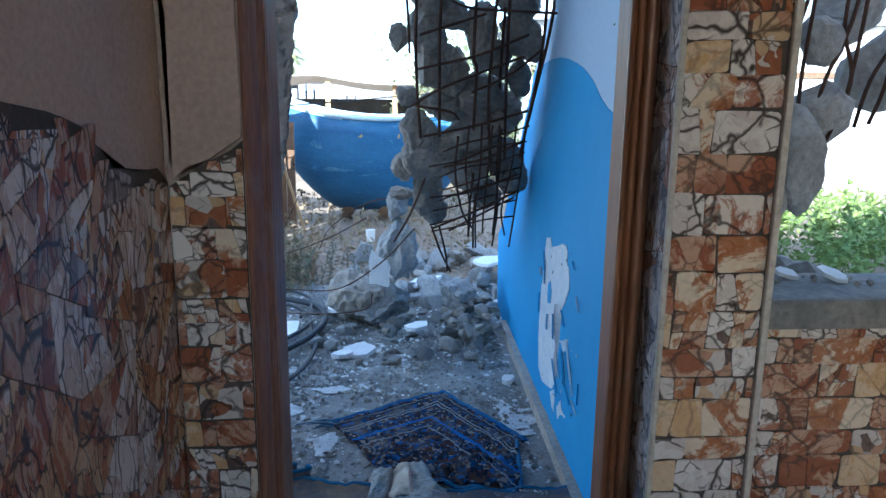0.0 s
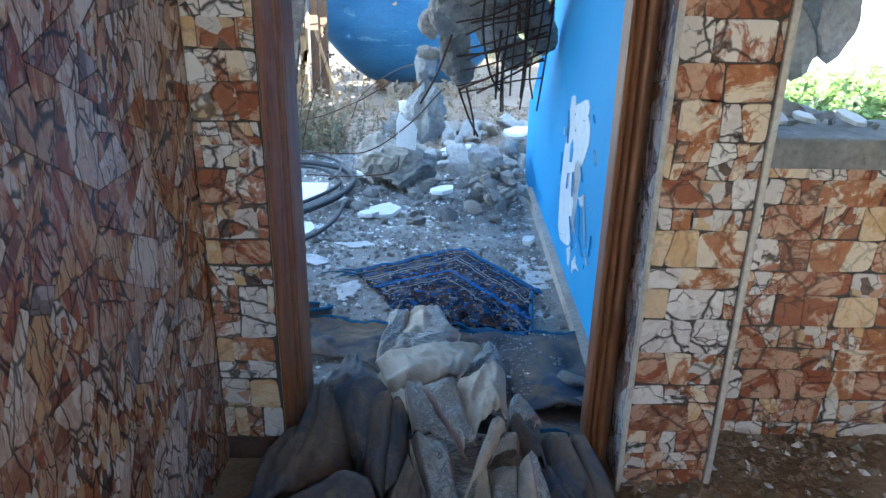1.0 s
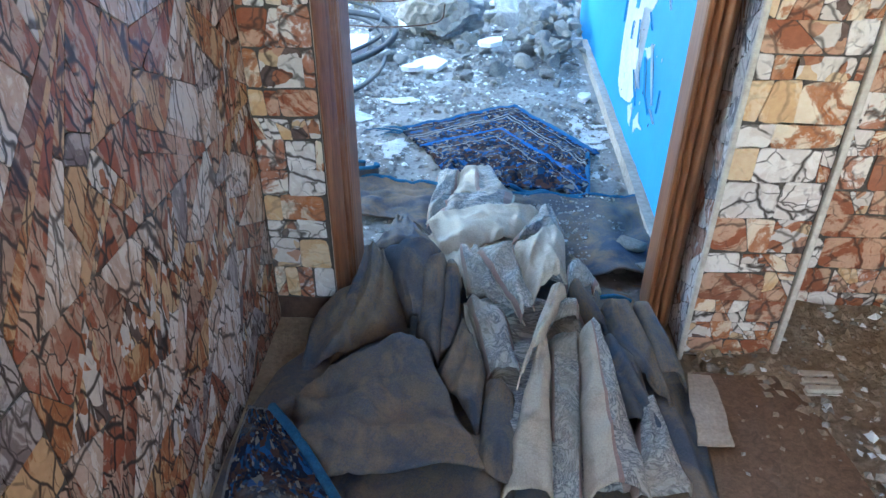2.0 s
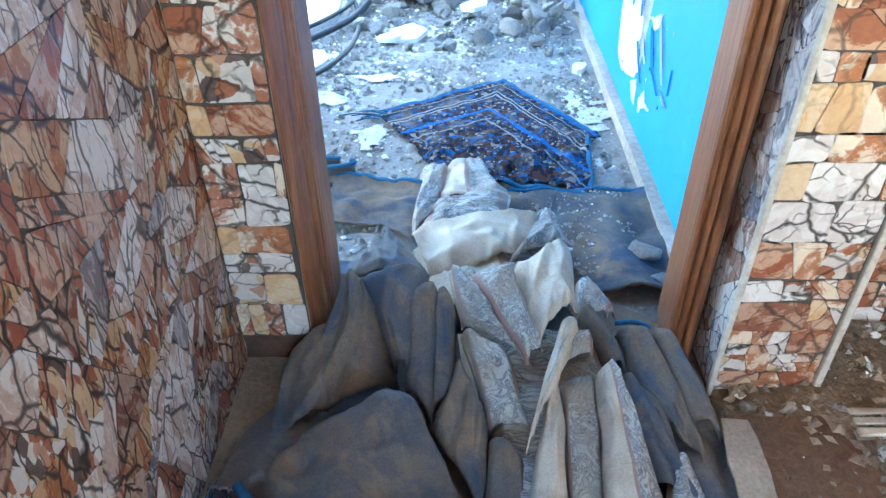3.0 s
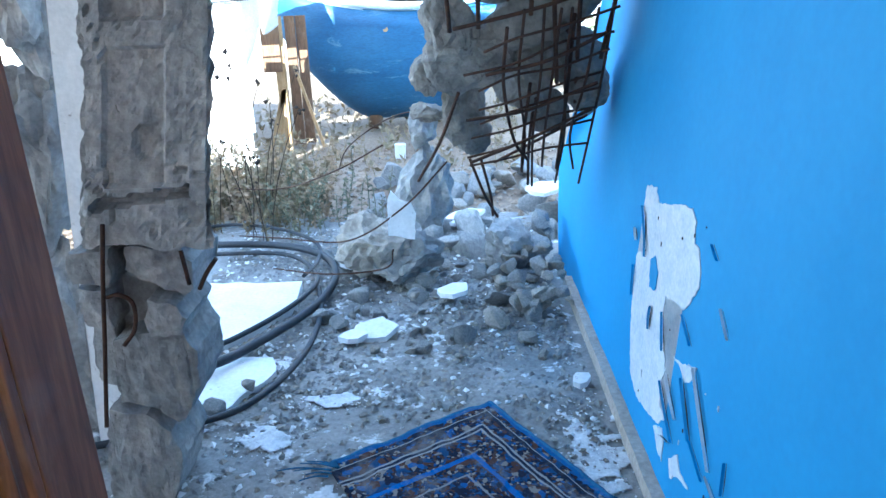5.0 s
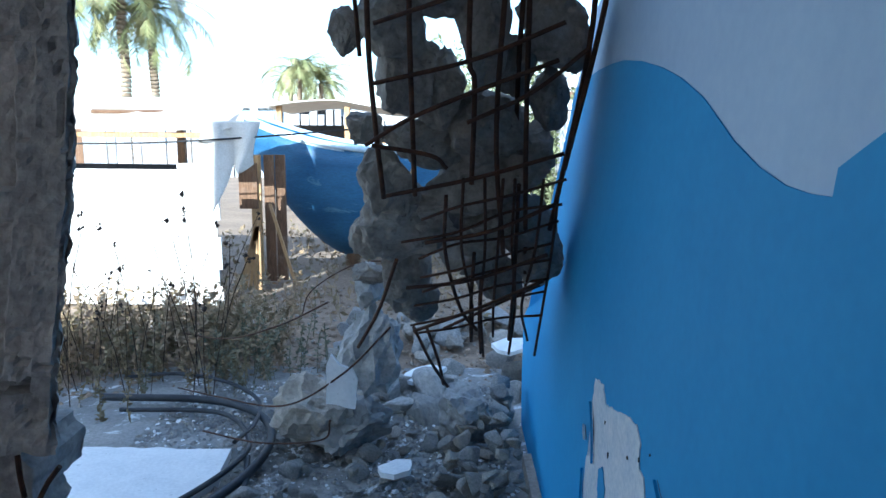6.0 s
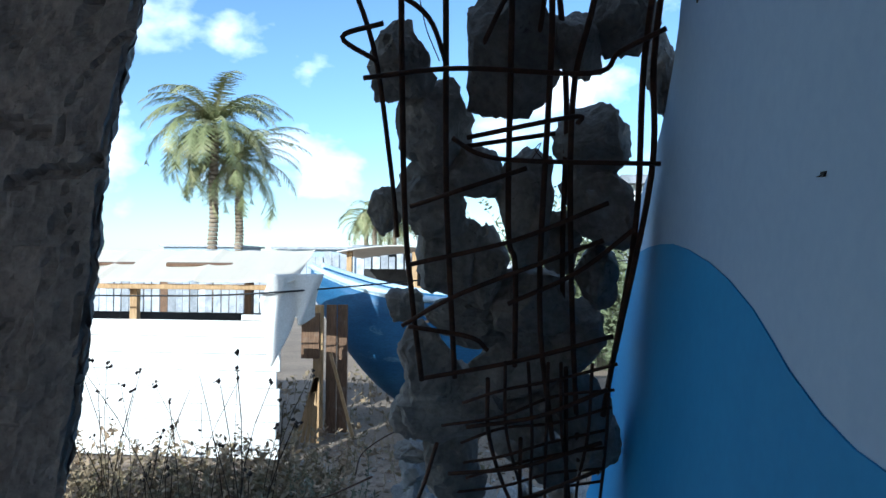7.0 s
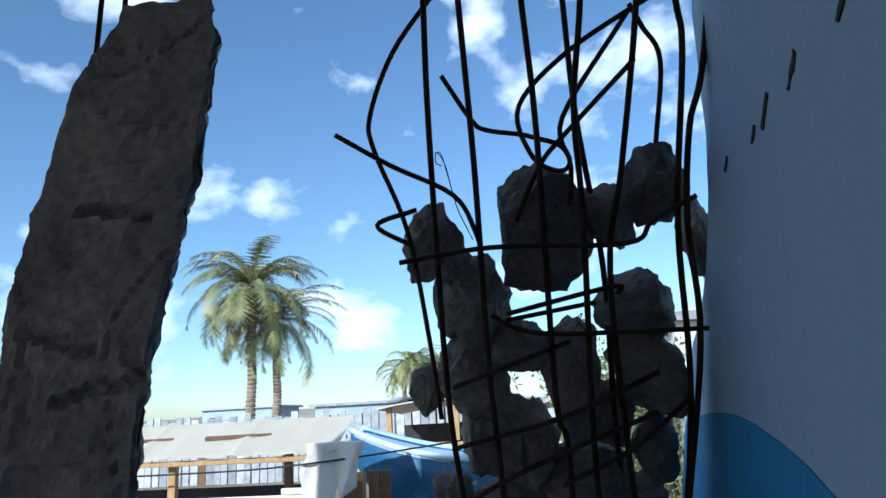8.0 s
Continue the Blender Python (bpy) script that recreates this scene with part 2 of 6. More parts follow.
        dirt, amt, th = (0.33, 0.29, 0.24), 0.75, 0.47
    else:
        n1 = noise_node(nt, uv, 3.2, 5, 0.8)
        r = ramp(nt, [(0.38, (0.075, 0.095, 0.13)), (0.5, (0.135, 0.125, 0.12)), (0.62, (0.19, 0.15, 0.11))])
        nt.links.new(n1.outputs["Fac"], r.inputs[0])
        n2 = noise_node(nt, uv, 22, 3, 2.4)
        r2 = ramp(nt, [(0.5, (0, 0, 0)), (0.54, (0.6, 0.6, 0.6)), (0.6, (0, 0, 0))])
        nt.links.new(n2.outputs["Fac"], r2.inputs[0])
        col = mix(nt, r.outputs[0], (0.09, 0.1, 0.14), r2.outputs[0])
        dirt, amt, th = (0.26, 0.19, 0.13), 0.85, 0.48
    d = noise_node(nt, co.outputs["Object"], 7, 10, 0.5, 0.7)
    dr = ramp(nt, [(th, (0, 0, 0)), (th + 0.17, (amt,) * 3)])
    nt.links.new(d.outputs["Fac"], dr.inputs[0])
    col = mix(nt, col, dirt, dr.outputs[0])
    wv = noise_node(nt, co.outputs["Object"], 260, 2)
    col = mix(nt, col, wv.outputs["Fac"], 0.35, "OVERLAY")
    nt.links.new(col, p.inputs["Base Color"])
    bump(nt, p, mix(nt, wv.outputs["Fac"], d.outputs["Fac"], 0.5), 0.4, 0.006)
    return m


STONE = stone_print("printed_stone_tile")
# shard print with the side wall's shade mixed into its palette
SHADED_SHARD = stone_print("shaded_shard_tile", shard=True)
MARBLE = stone_print("grey_marble_tile", True)
GROUT = mottled("dark_joint", [(0.3, (0.05, 0.042, 0.036)), (0.7, (0.1, 0.08, 0.066))], 9, 90, 0.8)
STRIP = mottled("ivory_strip", [(0.3, (0.5, 0.45, 0.38)), (0.7, (0.62, 0.57, 0.5))], 8, 60, 0.4, 0.1)
PLASTER = mottled("beige_plaster", [(0.3, (0.46, 0.35, 0.29)), (0.7, (0.54, 0.42, 0.35))], 2.4, 70, 0.85, 0.14, 0.003, grain=0.35)
WOOD = wood("varnished_wood", (0.12, 0.042, 0.016), (0.31, 0.125, 0.05), 0.42)
BLUE = mottled("blue_paint", [(0.25, (0.05, 0.265, 0.55)), (0.75, (0.068, 0.325, 0.63))], 1.4, 40, 0.72, 0.05, 0.002, spec=0.25, grain=0.1)
PALE = mottled("pale_blue_paint", [(0.25, (0.4, 0.52, 0.68)), (0.75, (0.47, 0.59, 0.74))], 1.6, 40, 0.8, 0.06, 0.002, spec=0.2, grain=0.12)
SCAR = mottled("bare_white_plaster", [(0.3, (0.52, 0.6, 0.68)), (0.7, (0.66, 0.7, 0.74))], 12, 70, 0.8, 0.4, spots=((0.25, 0.27, 0.3), 26, 0.66))
SKIRT = mottled("dusty_skirting", [(0.3, (0.34, 0.29, 0.24)), (0.7, (0.47, 0.41, 0.35))], 6, 50, 0.8)
CONCRETE = mottled("broken_concrete", [(0.3, (0.2, 0.2, 0.2)), (0.55, (0.3, 0.295, 0.285)), (0.75, (0.38, 0.36, 0.33))], 7, 45, 0.92, 0.9, 0.012, spots=((0.15, 0.145, 0.14), 30, 0.64), vary=0.18)
CHUNK = mottled("dirty_concrete", [(0.3, (0.17, 0.155, 0.14)), (0.55, (0.25, 0.23, 0.205)), (0.75, (0.33, 0.3, 0.265))], 9, 50, 0.95, 1.0, 0.014, spots=((0.11, 0.1, 0.09), 26, 0.62), vary=0.2)
SANDY = mottled("sandy_rubble", [(0.3, (0.26, 0.24, 0.21)), (0.7, (0.42, 0.38, 0.33))], 6, 50, 0.95, 0.9, 0.012, vary=0.22)
WHITE = mottled("white_plaster", [(0.3, (0.66, 0.67, 0.68)), (0.7, (0.78, 0.78, 0.78))], 7, 60, 0.85, 0.3, spots=((0.36, 0.35, 0.34), 22, 0.64))
# red-brown with the shade of the hollow below the tiles in its colour
FOOT_SHADE = mottled("wall_foot_shade", [(0.3, (0.05, 0.027, 0.018)), (0.7, (0.12, 0.065, 0.042))], 9, 60, 0.95, 0.9, 0.012)
TAN = mottled("tan_carpet", [(0.3, (0.34, 0.26, 0.19)), (0.7, (0.46, 0.37, 0.28))], 8, 120, 0.95, 0.6)
DUST = mottled("plaster_dust", [(0.3, (0.42, 0.43, 0.44)), (0.7, (0.66, 0.67, 0.68))], 14, 90, 0.95, 0.5, spots=((0.3, 0.3, 0.3), 30, 0.6))
FLOOR = mottled("dusty_concrete_floor", [(0.3, (0.2, 0.2, 0.195)), (0.5, (0.27, 0.265, 0.255)), (0.75, (0.35, 0.34, 0.325))], 3.2, 55, 0.95, 0.9, 0.012, spots=((0.66, 0.67, 0.68), 5.2, 0.57))
DIRT = mottled("brown_dirt", [(0.3, (0.22, 0.16, 0.112)), (0.7, (0.42, 0.325, 0.235))], 5, 60, 0.97, 1.0, 0.02)
SAND = mottled("pale_sand", [(0.3, (0.22, 0.165, 0.12)), (0.7, (0.32, 0.245, 0.18))], 1.3, 30, 0.95, 0.8, 0.02, spots=((0.2, 0.16, 0.1), 6, 0.62))
RUST = mottled("rusted_steel", [(0.3, (0.035, 0.02, 0.014)), (0.7, (0.1, 0.045, 0.025))], 20, 140, 0.75, 0.6, 0.003, metal=0.35)
RUG = woven("rug_pattern", "rug")
CLOTH = woven("floral_cloth", "cloth")
CARPET = woven("carpet_backing", "carpet")
HEM = mottled("blue_binding", [(0.3, (0.018, 0.09, 0.19)), (0.7, (0.04, 0.15, 0.28))], 20, 160, 0.9, 0.6, spots=((0.2, 0.2, 0.2), 18, 0.64))
HOSE = mottled("dark_rubber", [(0.3, (0.016, 0.019, 0.024)), (0.7, (0.04, 0.044, 0.052))], 6, 60, 0.55, 0.2)
PLANK = mottled("white_board", [(0.3, (0.66, 0.64, 0.6)), (0.7, (0.8, 0.78, 0.75))], 2.5, 40, 0.75, 0.2, vary=0.06)
TIMBER = wood("raw_timber", (0.3, 0.18, 0.08), (0.5, 0.33, 0.17), 0.8, (10, 10, 1.5))
BROWN = wood("old_brown_board", (0.1, 0.055, 0.03), (0.2, 0.115, 0.065), 0.85, (10, 10, 1.5))
SHEET = mottled("pale_roof_sheet", [(0.3, (0.82, 0.75, 0.64)), (0.7, (0.88, 0.82, 0.72))], 2, 40, 0.8, 0.1, grain=0.12)
HULL = mottled("blue_hull", [(0.3, (0.02, 0.085, 0.19)), (0.7, (0.045, 0.14, 0.27))], 1.8, 40, 0.5, 0.2, stretch=(0.6, 1, 2.2), spots=((0.12, 0.22, 0.32), 2.6, 0.58), grain=0.5)
RIM = mottled("pale_blue_rim", [(0.3, (0.45, 0.6, 0.74)), (0.7, (0.62, 0.73, 0.8))], 3, 40, 0.5, 0.2)
CANVAS = mottled("white_canvas", [(0.3, (0.6, 0.58, 0.54)), (0.7, (0.74, 0.72, 0.68))], 5, 80, 0.9, 0.4)
FENCE = mottled("weathered_fence", [(0.3, (0.25, 0.26, 0.28)), (0.7, (0.45, 0.46, 0.48))], 3, 30, 0.8, 0.3, vary=0.3)
TRUNK = mottled("palm_trunk", [(0.3, (0.2, 0.15, 0.1)), (0.7, (0.36, 0.28, 0.2))], 4, 30, 0.95, 1.0, 0.05)
FROND = mottled("palm_frond", [(0.3, (0.12, 0.14, 0.05)), (0.5, (0.26, 0.27, 0.12)), (0.7, (0.42, 0.38, 0.2))], 0.7, 8, 0.6, 0.1)
WEED = mottled("dry_weed", [(0.3, (0.15, 0.13, 0.07)), (0.55, (0.3, 0.22, 0.14)), (0.75, (0.42, 0.29, 0.19))], 2, 20, 0.9, 0.1)
GREEN = mottled("green_leaf", [(0.3, (0.08, 0.13, 0.03)), (0.7, (0.2, 0.26, 0.07))], 3, 20, 0.7, 0.1)
SEED = mottled("dark_seed_head", [(0.3, (0.02, 0.014, 0.01)), (0.7, (0.05, 0.035, 0.025))], 20, 90, 0.9)
FAR = mottled("far_hill", [(0.3, (0.3, 0.26, 0.22)), (0.7, (0.4, 0.36, 0.3))], 0.05, 1, 0.95, 0.1)
SHACK = mottled("blue_grey_shack", [(0.3, (0.3, 0.38, 0.46)), (0.7, (0.42, 0.5, 0.56))], 0.8, 8, 0.8, 0.1)
DARK = mottled("dark_parts_and_shade", [(0.3, (0.02, 0.02, 0.022)), (0.7, (0.05, 0.048, 0.046))], 3, 30, 0.9, 0.2)
CEIL = mottled("ceiling_plaster", [(0.3, (0.36, 0.33, 0.3)), (0.7, (0.46, 0.43, 0.39))], 2, 40, 0.9, 0.2)

# ---- building helpers ----


def link_mesh(name, bm, material, parent=None, label="", smooth=False):
    bmesh.ops.recalc_face_normals(bm, faces=bm.faces)
    me = bpy.data.meshes.new(name)
    bm.to_mesh(me)
    bm.free()
    if smooth:
        me.polygons.foreach_set("use_smooth", [True] * len(me.polygons))
    for m in material if isinstance(material, (list, tuple)) else [material]:
        me.materials.append(m)
    ob = new(name, me)
    if parent is not None:
        ob.parent = parent
        if parent.type != "EMPTY" or parent.matrix_basis != Matrix():
            ob.matrix_parent_inverse = parent.matrix_basis.inverted()
    if label:
        tagged(ob, label)
    return ob


def part(name, bm, material, parent, label="", smooth=False):
    return link_mesh(name, bm, material, parent, label, smooth)


def group_of(name, at=(0, 0, 0)):
    ob = new(name)
    ob.matrix_basis = Matrix.Translation(at)
    ob.empty_display_size = 0.1
    return ob


def box(bm, lo, hi, bevel=0.0, m=None):
    lo, hi = Vector(lo), Vector(hi)
    r = bmesh.ops.create_cube(bm, size=1.0, matrix=Matrix.Translation((lo + hi) / 2) @ Matrix.Diagonal((*(hi - lo), 1)))
    vs = r["verts"]
    if bevel:
        es = list({e for v in vs for e in v.link_edges})
        out = bmesh.ops.bevel(bm, geom=es, offset=bevel, segments=2, affect="EDGES", profile=0.5)
        vs = list({v for f in out["faces"] for v in f.verts} | {v for v in vs if v.is_valid})
    if m is not None:
        bmesh.ops.transform(bm, matrix=m, verts=vs)
    return vs


def boxed(lo, hi, bevel=0.0, m=None):
    bm = bmesh.new()
    box(bm, lo, hi, bevel, m)
    return bm


def smooth_path(points, n=6):
    P = [Vector(p) for p in points]
    if len(P) < 3:
        return P
    out = []
    Q = [2 * P[0] - P[1]] + P + [2 * P[-1] - P[-2]]
    for i in range(1, len(Q) - 2):
        a, b, c, d = Q[i - 1], Q[i], Q[i + 1], Q[i + 2]
        for k in range(n):
            s = k / n
            out.append(0.5 * (2 * b + (c - a) * s + (2 * a - 5 * b + 4 * c - d) * s * s + (3 * b - a - 3 * c + d) * s ** 3))
    return out + [P[-1]]


def tube(bm, points, r, sides=7, r_end=None):
    n = len(points)
    rings = []
    side = None
    for i, p in enumerate(points):
        t = (points[min(i + 1, n - 1)] - points[max(i - 1, 0)]).normalized()
        if side is None:
            side = t.orthogonal().normalized()
        side = (side - t * side.dot(t)).normalized()
        up = t.cross(side)
        rr = r if r_end is None else r + (r_end - r) * i / max(n - 1, 1)
        rings.append([bm.verts.new(p + (side * math.cos(a) + up * math.sin(a)) * rr) for a in (2 * math.pi * k / sides for k in range(sides))])
    for a, b in zip(rings, rings[1:]):
        for k in range(sides):
            f = bm.faces.new((a[k], a[(k + 1) % sides], b[(k + 1) % sides], b[k]))
            f.smooth = True
    bm.faces.new(rings[0][::-1])
    bm.faces.new(rings[-1])


def rock_bm(seed, sx, sy, sz, detail=2, cuts=8, rough=0.12):
    rng = random.Random(seed)
    bm = bmesh.new()
    bmesh.ops.create_icosphere(bm, subdivisions=detail, radius=1.0)
    off = Vector((rng.uniform(0, 50), rng.uniform(0, 50), rng.uniform(0, 50)))
    planes = []
    for _ in range(cuts):
        planes.append((Vector((rng.gauss(0, 1), rng.gauss(0, 1), rng.gauss(0, 1))).normalized(), rng.uniform(0.55, 0.85)))
    for v in bm.verts:
        p = v.co * (1 + 0.28 * noise.noise(v.co * 1.1 + off))
        for nrm, d in planes:
            e = p.dot(nrm) - d
            if e > 0:
                p = p - nrm * e
        p = p * (1 + rough * noise.noise(p * 3.3 + off) + 0.55 * rough * noise.noise(p * 8 + off) + 0.3 * rough * noise.noise(p * 19 + off))
        v.co = Vector((p.x * sx, p.y * sy, p.z * sz))
    return bm


def sheet(name, f, nu, nv, material, parent=None, label="", uv=None, keep=None, thick=0.006, smooth=True):
    """A draped sheet from f(u, v) with a thickness; keep(u, v) leaves faces out."""
    bm = bmesh.new()
    lay = bm.loops.layers.uv.new("uv")
    grid = [[bm.verts.new(f(i / nu, j / nv)) for j in range(nv + 1)] for i in range(nu + 1)]
    for i in range(nu):
        for j in range(nv):
            if keep and not keep((i + 0.5) / nu, (j + 0.5) / nv):
                continue
            q = [(i, j), (i + 1, j), (i + 1, j + 1), (i, j + 1)]
            fc = bm.faces.new([grid[a][b] for a, b in q])
            for lp, (a, b) in zip(fc.loops, q):
                lp[lay].uv = uv(a / nu, b / nv) if uv else (a / nu, b / nv)
    bmesh.ops.delete(bm, geom=[v for v in bm.verts if not v.link_faces], context="VERTS")
    ob = link_mesh(name, bm, material, parent, label, smooth)
    if thick:
        so = ob.modifiers.new("thickness", "SOLIDIFY")
        so.thickness, so.offset = thick, -1
    return ob


def polygon_slab(pts, thick, frame_fn):
    """A slab from a 2D outline; frame_fn(a, b, d) gives the place at depth d."""
    bm = bmesh.new()
    front = [bm.verts.new(frame_fn(a, b, 0)) for a, b in pts]
    back = [bm.verts.new(frame_fn(a, b, thick)) for a, b in pts]
    ff = [bm.faces.new(front), bm.faces.new(back[::-1])]
    n = len(pts)
    for i in range(n):
        bm.faces.new((front[i], front[(i + 1) % n], back[(i + 1) % n], back[i]))
    bmesh.ops.triangulate(bm, faces=ff)
    return bm


def ragged(pts, seed, step=0.02, amp=0.008):
    """An outline with its edges broken into uneven steps."""
    rng = random.Random(seed)
    out = []
    for (a, b), (c, d) in zip(pts, pts[1:] + pts[:1]):
        L = math.hypot(c - a, d - b)
        n = max(1, int(L / step))
        for k in range(n):
            s = k / n
            j = amp if k else amp * 0.4
            out.append((a + (c - a) * s + rng.uniform(-j, j), b + (d - b) * s + rng.uniform(-j, j)))
    return out

# ---- structure: the room ----


def structure(name, bm, material, label=""):
    return tagged(link_mesh(name, bm, material), label, kind="structure")


FRONT = 1.72
structure("floor", boxed((-0.8, -4.2, -0.2), (4.2, 1.95, 0.0)), DIRT, "dusty floor of a wrecked room")
wall_left = structure("wall_left", boxed((-0.8, -4.0, 0.0), (-0.616, 1.72, 2.9)), PLASTER, "beige plastered wall with torn stone-print tiling")
bm = bmesh.new()
# unseen height and left run are sized to throw shade on the yard
box(bm, (-3.95, FRONT + 0.004, 0), (-0.4325, 1.9, 4.85))
box(bm, (-0.4325, FRONT + 0.004, 2.121), (0.553, 1.9, 4.85))
box(bm, (0.5345, 1.7485, 0), (0.5555, 1.9, 2.12))
wall_front = structure("wall_front", bm, PLASTER, "plastered house wall round the doorway")
wall_pier = structure("wall_pier", boxed((0.556, 1.604, -0.02), (0.811, 1.9, 3.1)), GROUT, "tiled pier beside the doorway")
wall_sill = structure("wall_under_window", boxed((0.811, 1.804, 0.0), (2.3, 1.98, 0.93)), GROUT, "low tiled wall under the open window")
structure("window_sill", boxed((0.811, 1.75, 0.932), (2.3, 2.05, 1.015), 0.008), CONCRETE, "grey concrete window sill with dust")
# back wall out of view; its opening is set for the light indoors
bm = bmesh.new()
box(bm, (1.5, -4.2, 0), (4.2, -4.0, 2.9))
box(bm, (-0.8, -4.2, 2.7), (1.5, -4.0, 2.9))
box(bm, (-0.8, -4.2, 0.0), (1.5, -4.0, 1.1))
structure("wall_back", bm, PLASTER, "unseen plastered back wall, its gap placed to light the room")
structure("wall_right", boxed((4.0, -4.0, 0), (4.2, FRONT, 2.9)), PLASTER, "plain plastered wall")
# lintel and right-hand wall are out of view, added to limit window light
structure("wall_window_lintel", boxed((0.813, FRONT + 0.004, 1.97), (1.498, 1.9, 2.9)), PLASTER, "unseen plaster lintel added to cut the window's light")
structure("wall_front_right", boxed((1.5, FRONT + 0.004, 1.016), (4.2, 1.9, 2.9)), PLASTER, "unseen plastered wall added to narrow the window's light")
structure("wall_front_right_foot", boxed((2.302, FRONT + 0.004, 0.0), (4.2, 1.9, 1.014)), PLASTER, "foot of the unseen added wall")
# ceiling out of view, closed over to keep the left wall dark
structure("ceiling", boxed((-0.8, -4.2, 2.9), (4.2, FRONT, 3.1)), CEIL, "unseen plain ceiling added to keep skylight off the walls")
# slab out of view, added to dim the near end of the passage
structure("passage_ceiling", boxed((-3.1, 1.9, 3.12), (0.95, 3.35, 3.3)), CONCRETE, "unseen concrete roof slab added to shade the passage")
# thin plaster leaf beside the corner crack
leaf = [(-0.598, 1.33), (-0.56, 1.36), (-0.5, 1.385), (-0.434, 1.43), (-0.434, 2.88), (-0.606, 2.88), (-0.594, 2.4), (-0.604, 2.0), (-0.598, 1.86), (-0.588, 1.7), (-0.592, 1.5)]
structure("plaster_leaf", polygon_slab(ragged(leaf, 5, 0.05, 0.003), 0.018, lambda a, b, d: Vector((a, 1.704 + d, b))), PLASTER, "cracked beige plaster in the corner")

# door frame
door_1 = tagged(group_of("door_1", (0.06, 1.75, 0)), "varnished brown wooden door frame without a leaf", "door frame", kind="structure")


def moulded(name, outline, z0, z1, label=""):
    """A timber section drawn in plan and run upright."""
    bmj = bmesh.new()
    lo = [bmj.verts.new((x, y, z0)) for x, y in outline]
    hi = [bmj.verts.new((x, y, z1)) for x, y in outline]
    n = len(outline)
    bmj.faces.new(lo[::-1])
    bmj.faces.new(hi)
    for k in range(n):
        bmj.faces.new((lo[k], lo[(k + 1) % n], hi[(k + 1) % n], hi[k]))
    bmesh.ops.bevel(bmj, geom=[e for e in bmj.edges if abs(e.verts[0].co.z - e.verts[1].co.z) > 1], offset=0.0016, segments=2, affect="EDGES", profile=0.5)
    part(name, bmj, WOOD, door_1, label)


# near face of each side: lining board, then a stepped moulding out to the tiles
moulded("jamb", [(-0.376, 1.897), (-0.386, 1.818), (-0.432, 1.818), (-0.432, 1.897)], 0.0, 2.12, "flat brown lining board")
moulded("casing", [(-0.387, 1.8175), (-0.388, 1.806), (-0.394, 1.803), (-0.394, 1.793), (-0.391, 1.788), (-0.396, 1.779), (-0.405, 1.779), (-0.4, 1.772), (-0.404, 1.76), (-0.412, 1.742), (-0.42, 1.727), (-0.426, 1.718), (-0.431, 1.716), (-0.4315, 1.8175)], 0.0, 2.12)
moulded("jamb", [(0.5, 1.897), (0.4735, 1.726), (0.534, 1.726), (0.534, 1.897)], 0.0, 2.12, "flat brown lining board")
moulded("casing", [(0.4735, 1.7255), (0.4735, 1.713), (0.479, 1.709), (0.485, 1.711), (0.488, 1.716), (0.491, 1.706), (0.498, 1.702), (0.504, 1.704), (0.507, 1.712), (0.5095, 1.699), (0.515, 1.694), (0.522, 1.693), (0.528, 1.697), (0.533, 1.703), (0.5545, 1.748), (0.534, 1.748), (0.534, 1.7255)], 0.0, 2.12)
part("head", boxed((-0.43, 1.722, 2.045), (0.532, 1.86, 2.12), 0.006), WOOD, door_1)

# ivory corner strips of the pier
for x0, x1, nm in ((0.548, 0.562, "corner_strip"), (0.8, 0.818, "corner_strip")):
    tagged(link_mesh(nm, boxed((x0, 1.590, 0.0), (x1, 1.606, 2.6), 0.004), STRIP), "ivory plastic corner strip on the tiled pier", "tile trim", kind="structure")

# ---- structure: the passage outside ----


def BX(y, z):
    return 0.622 + 0.015 * (y - 2.2) + 0.04 * z


def on_blue(a, b, d, proud=0.0):
    return Vector((BX(a, b) + d - proud, a, b))


EDGE = [(5.055, 0.0), (5.179, 0.24), (5.282, 0.529), (5.127, 0.622), (4.775, 0.736), (4.579, 0.829), (4.501, 1.037), (4.405, 1.249), (4.321, 1.472), (4.246, 1.652), (4.003, 1.896), (3.695, 2.055), (3.589, 2.161), (3.504, 2.288), (3.462, 2.426), (3.467, 2.606), (3.473, 2.786), (3.398, 3.1)]
wall_blue = structure("wall_blue", polygon_slab(ragged([(1.9, 0.0)] + EDGE + [(1.9, 3.1)], 2, 0.05, 0.012), 0.17, lambda a, b, d: on_blue(a, b, d + 0.012)), CONCRETE, "broken wall of the passage painted in two blues")
part("upper_paint", polygon_slab(ragged([(1.902, 0.02)] + EDGE + [(1.902, 3.09)], 3, 0.05, 0.006), 0.0115, lambda a, b, d: on_blue(a, b, d)), PALE, wall_blue, "pale blue painted plaster")
WAVE = [(4.162, 1.703), (3.981, 1.724), (3.78, 1.737), (3.61, 1.74), (3.462, 1.736), (3.292, 1.718), (3.112, 1.688), (2.974, 1.656), (2.837, 1.612), (2.762, 1.578), (2.678, 1.538), (2.572, 1.501), (2.487, 1.482), (2.423, 1.477), (2.37, 1.478), (2.367, 1.512), (2.311, 1.542), (2.211, 1.593), (2.073, 1.652), (1.917, 1.694)]
part("lower_paint", polygon_slab([(1.902, 0.02)] + EDGE[:9] + [(4.23, 1.66)] + WAVE, 0.003, lambda a, b, d: on_blue(a, b, d, 0.0035)), BLUE, wall_blue, "bright blue painted lower part")
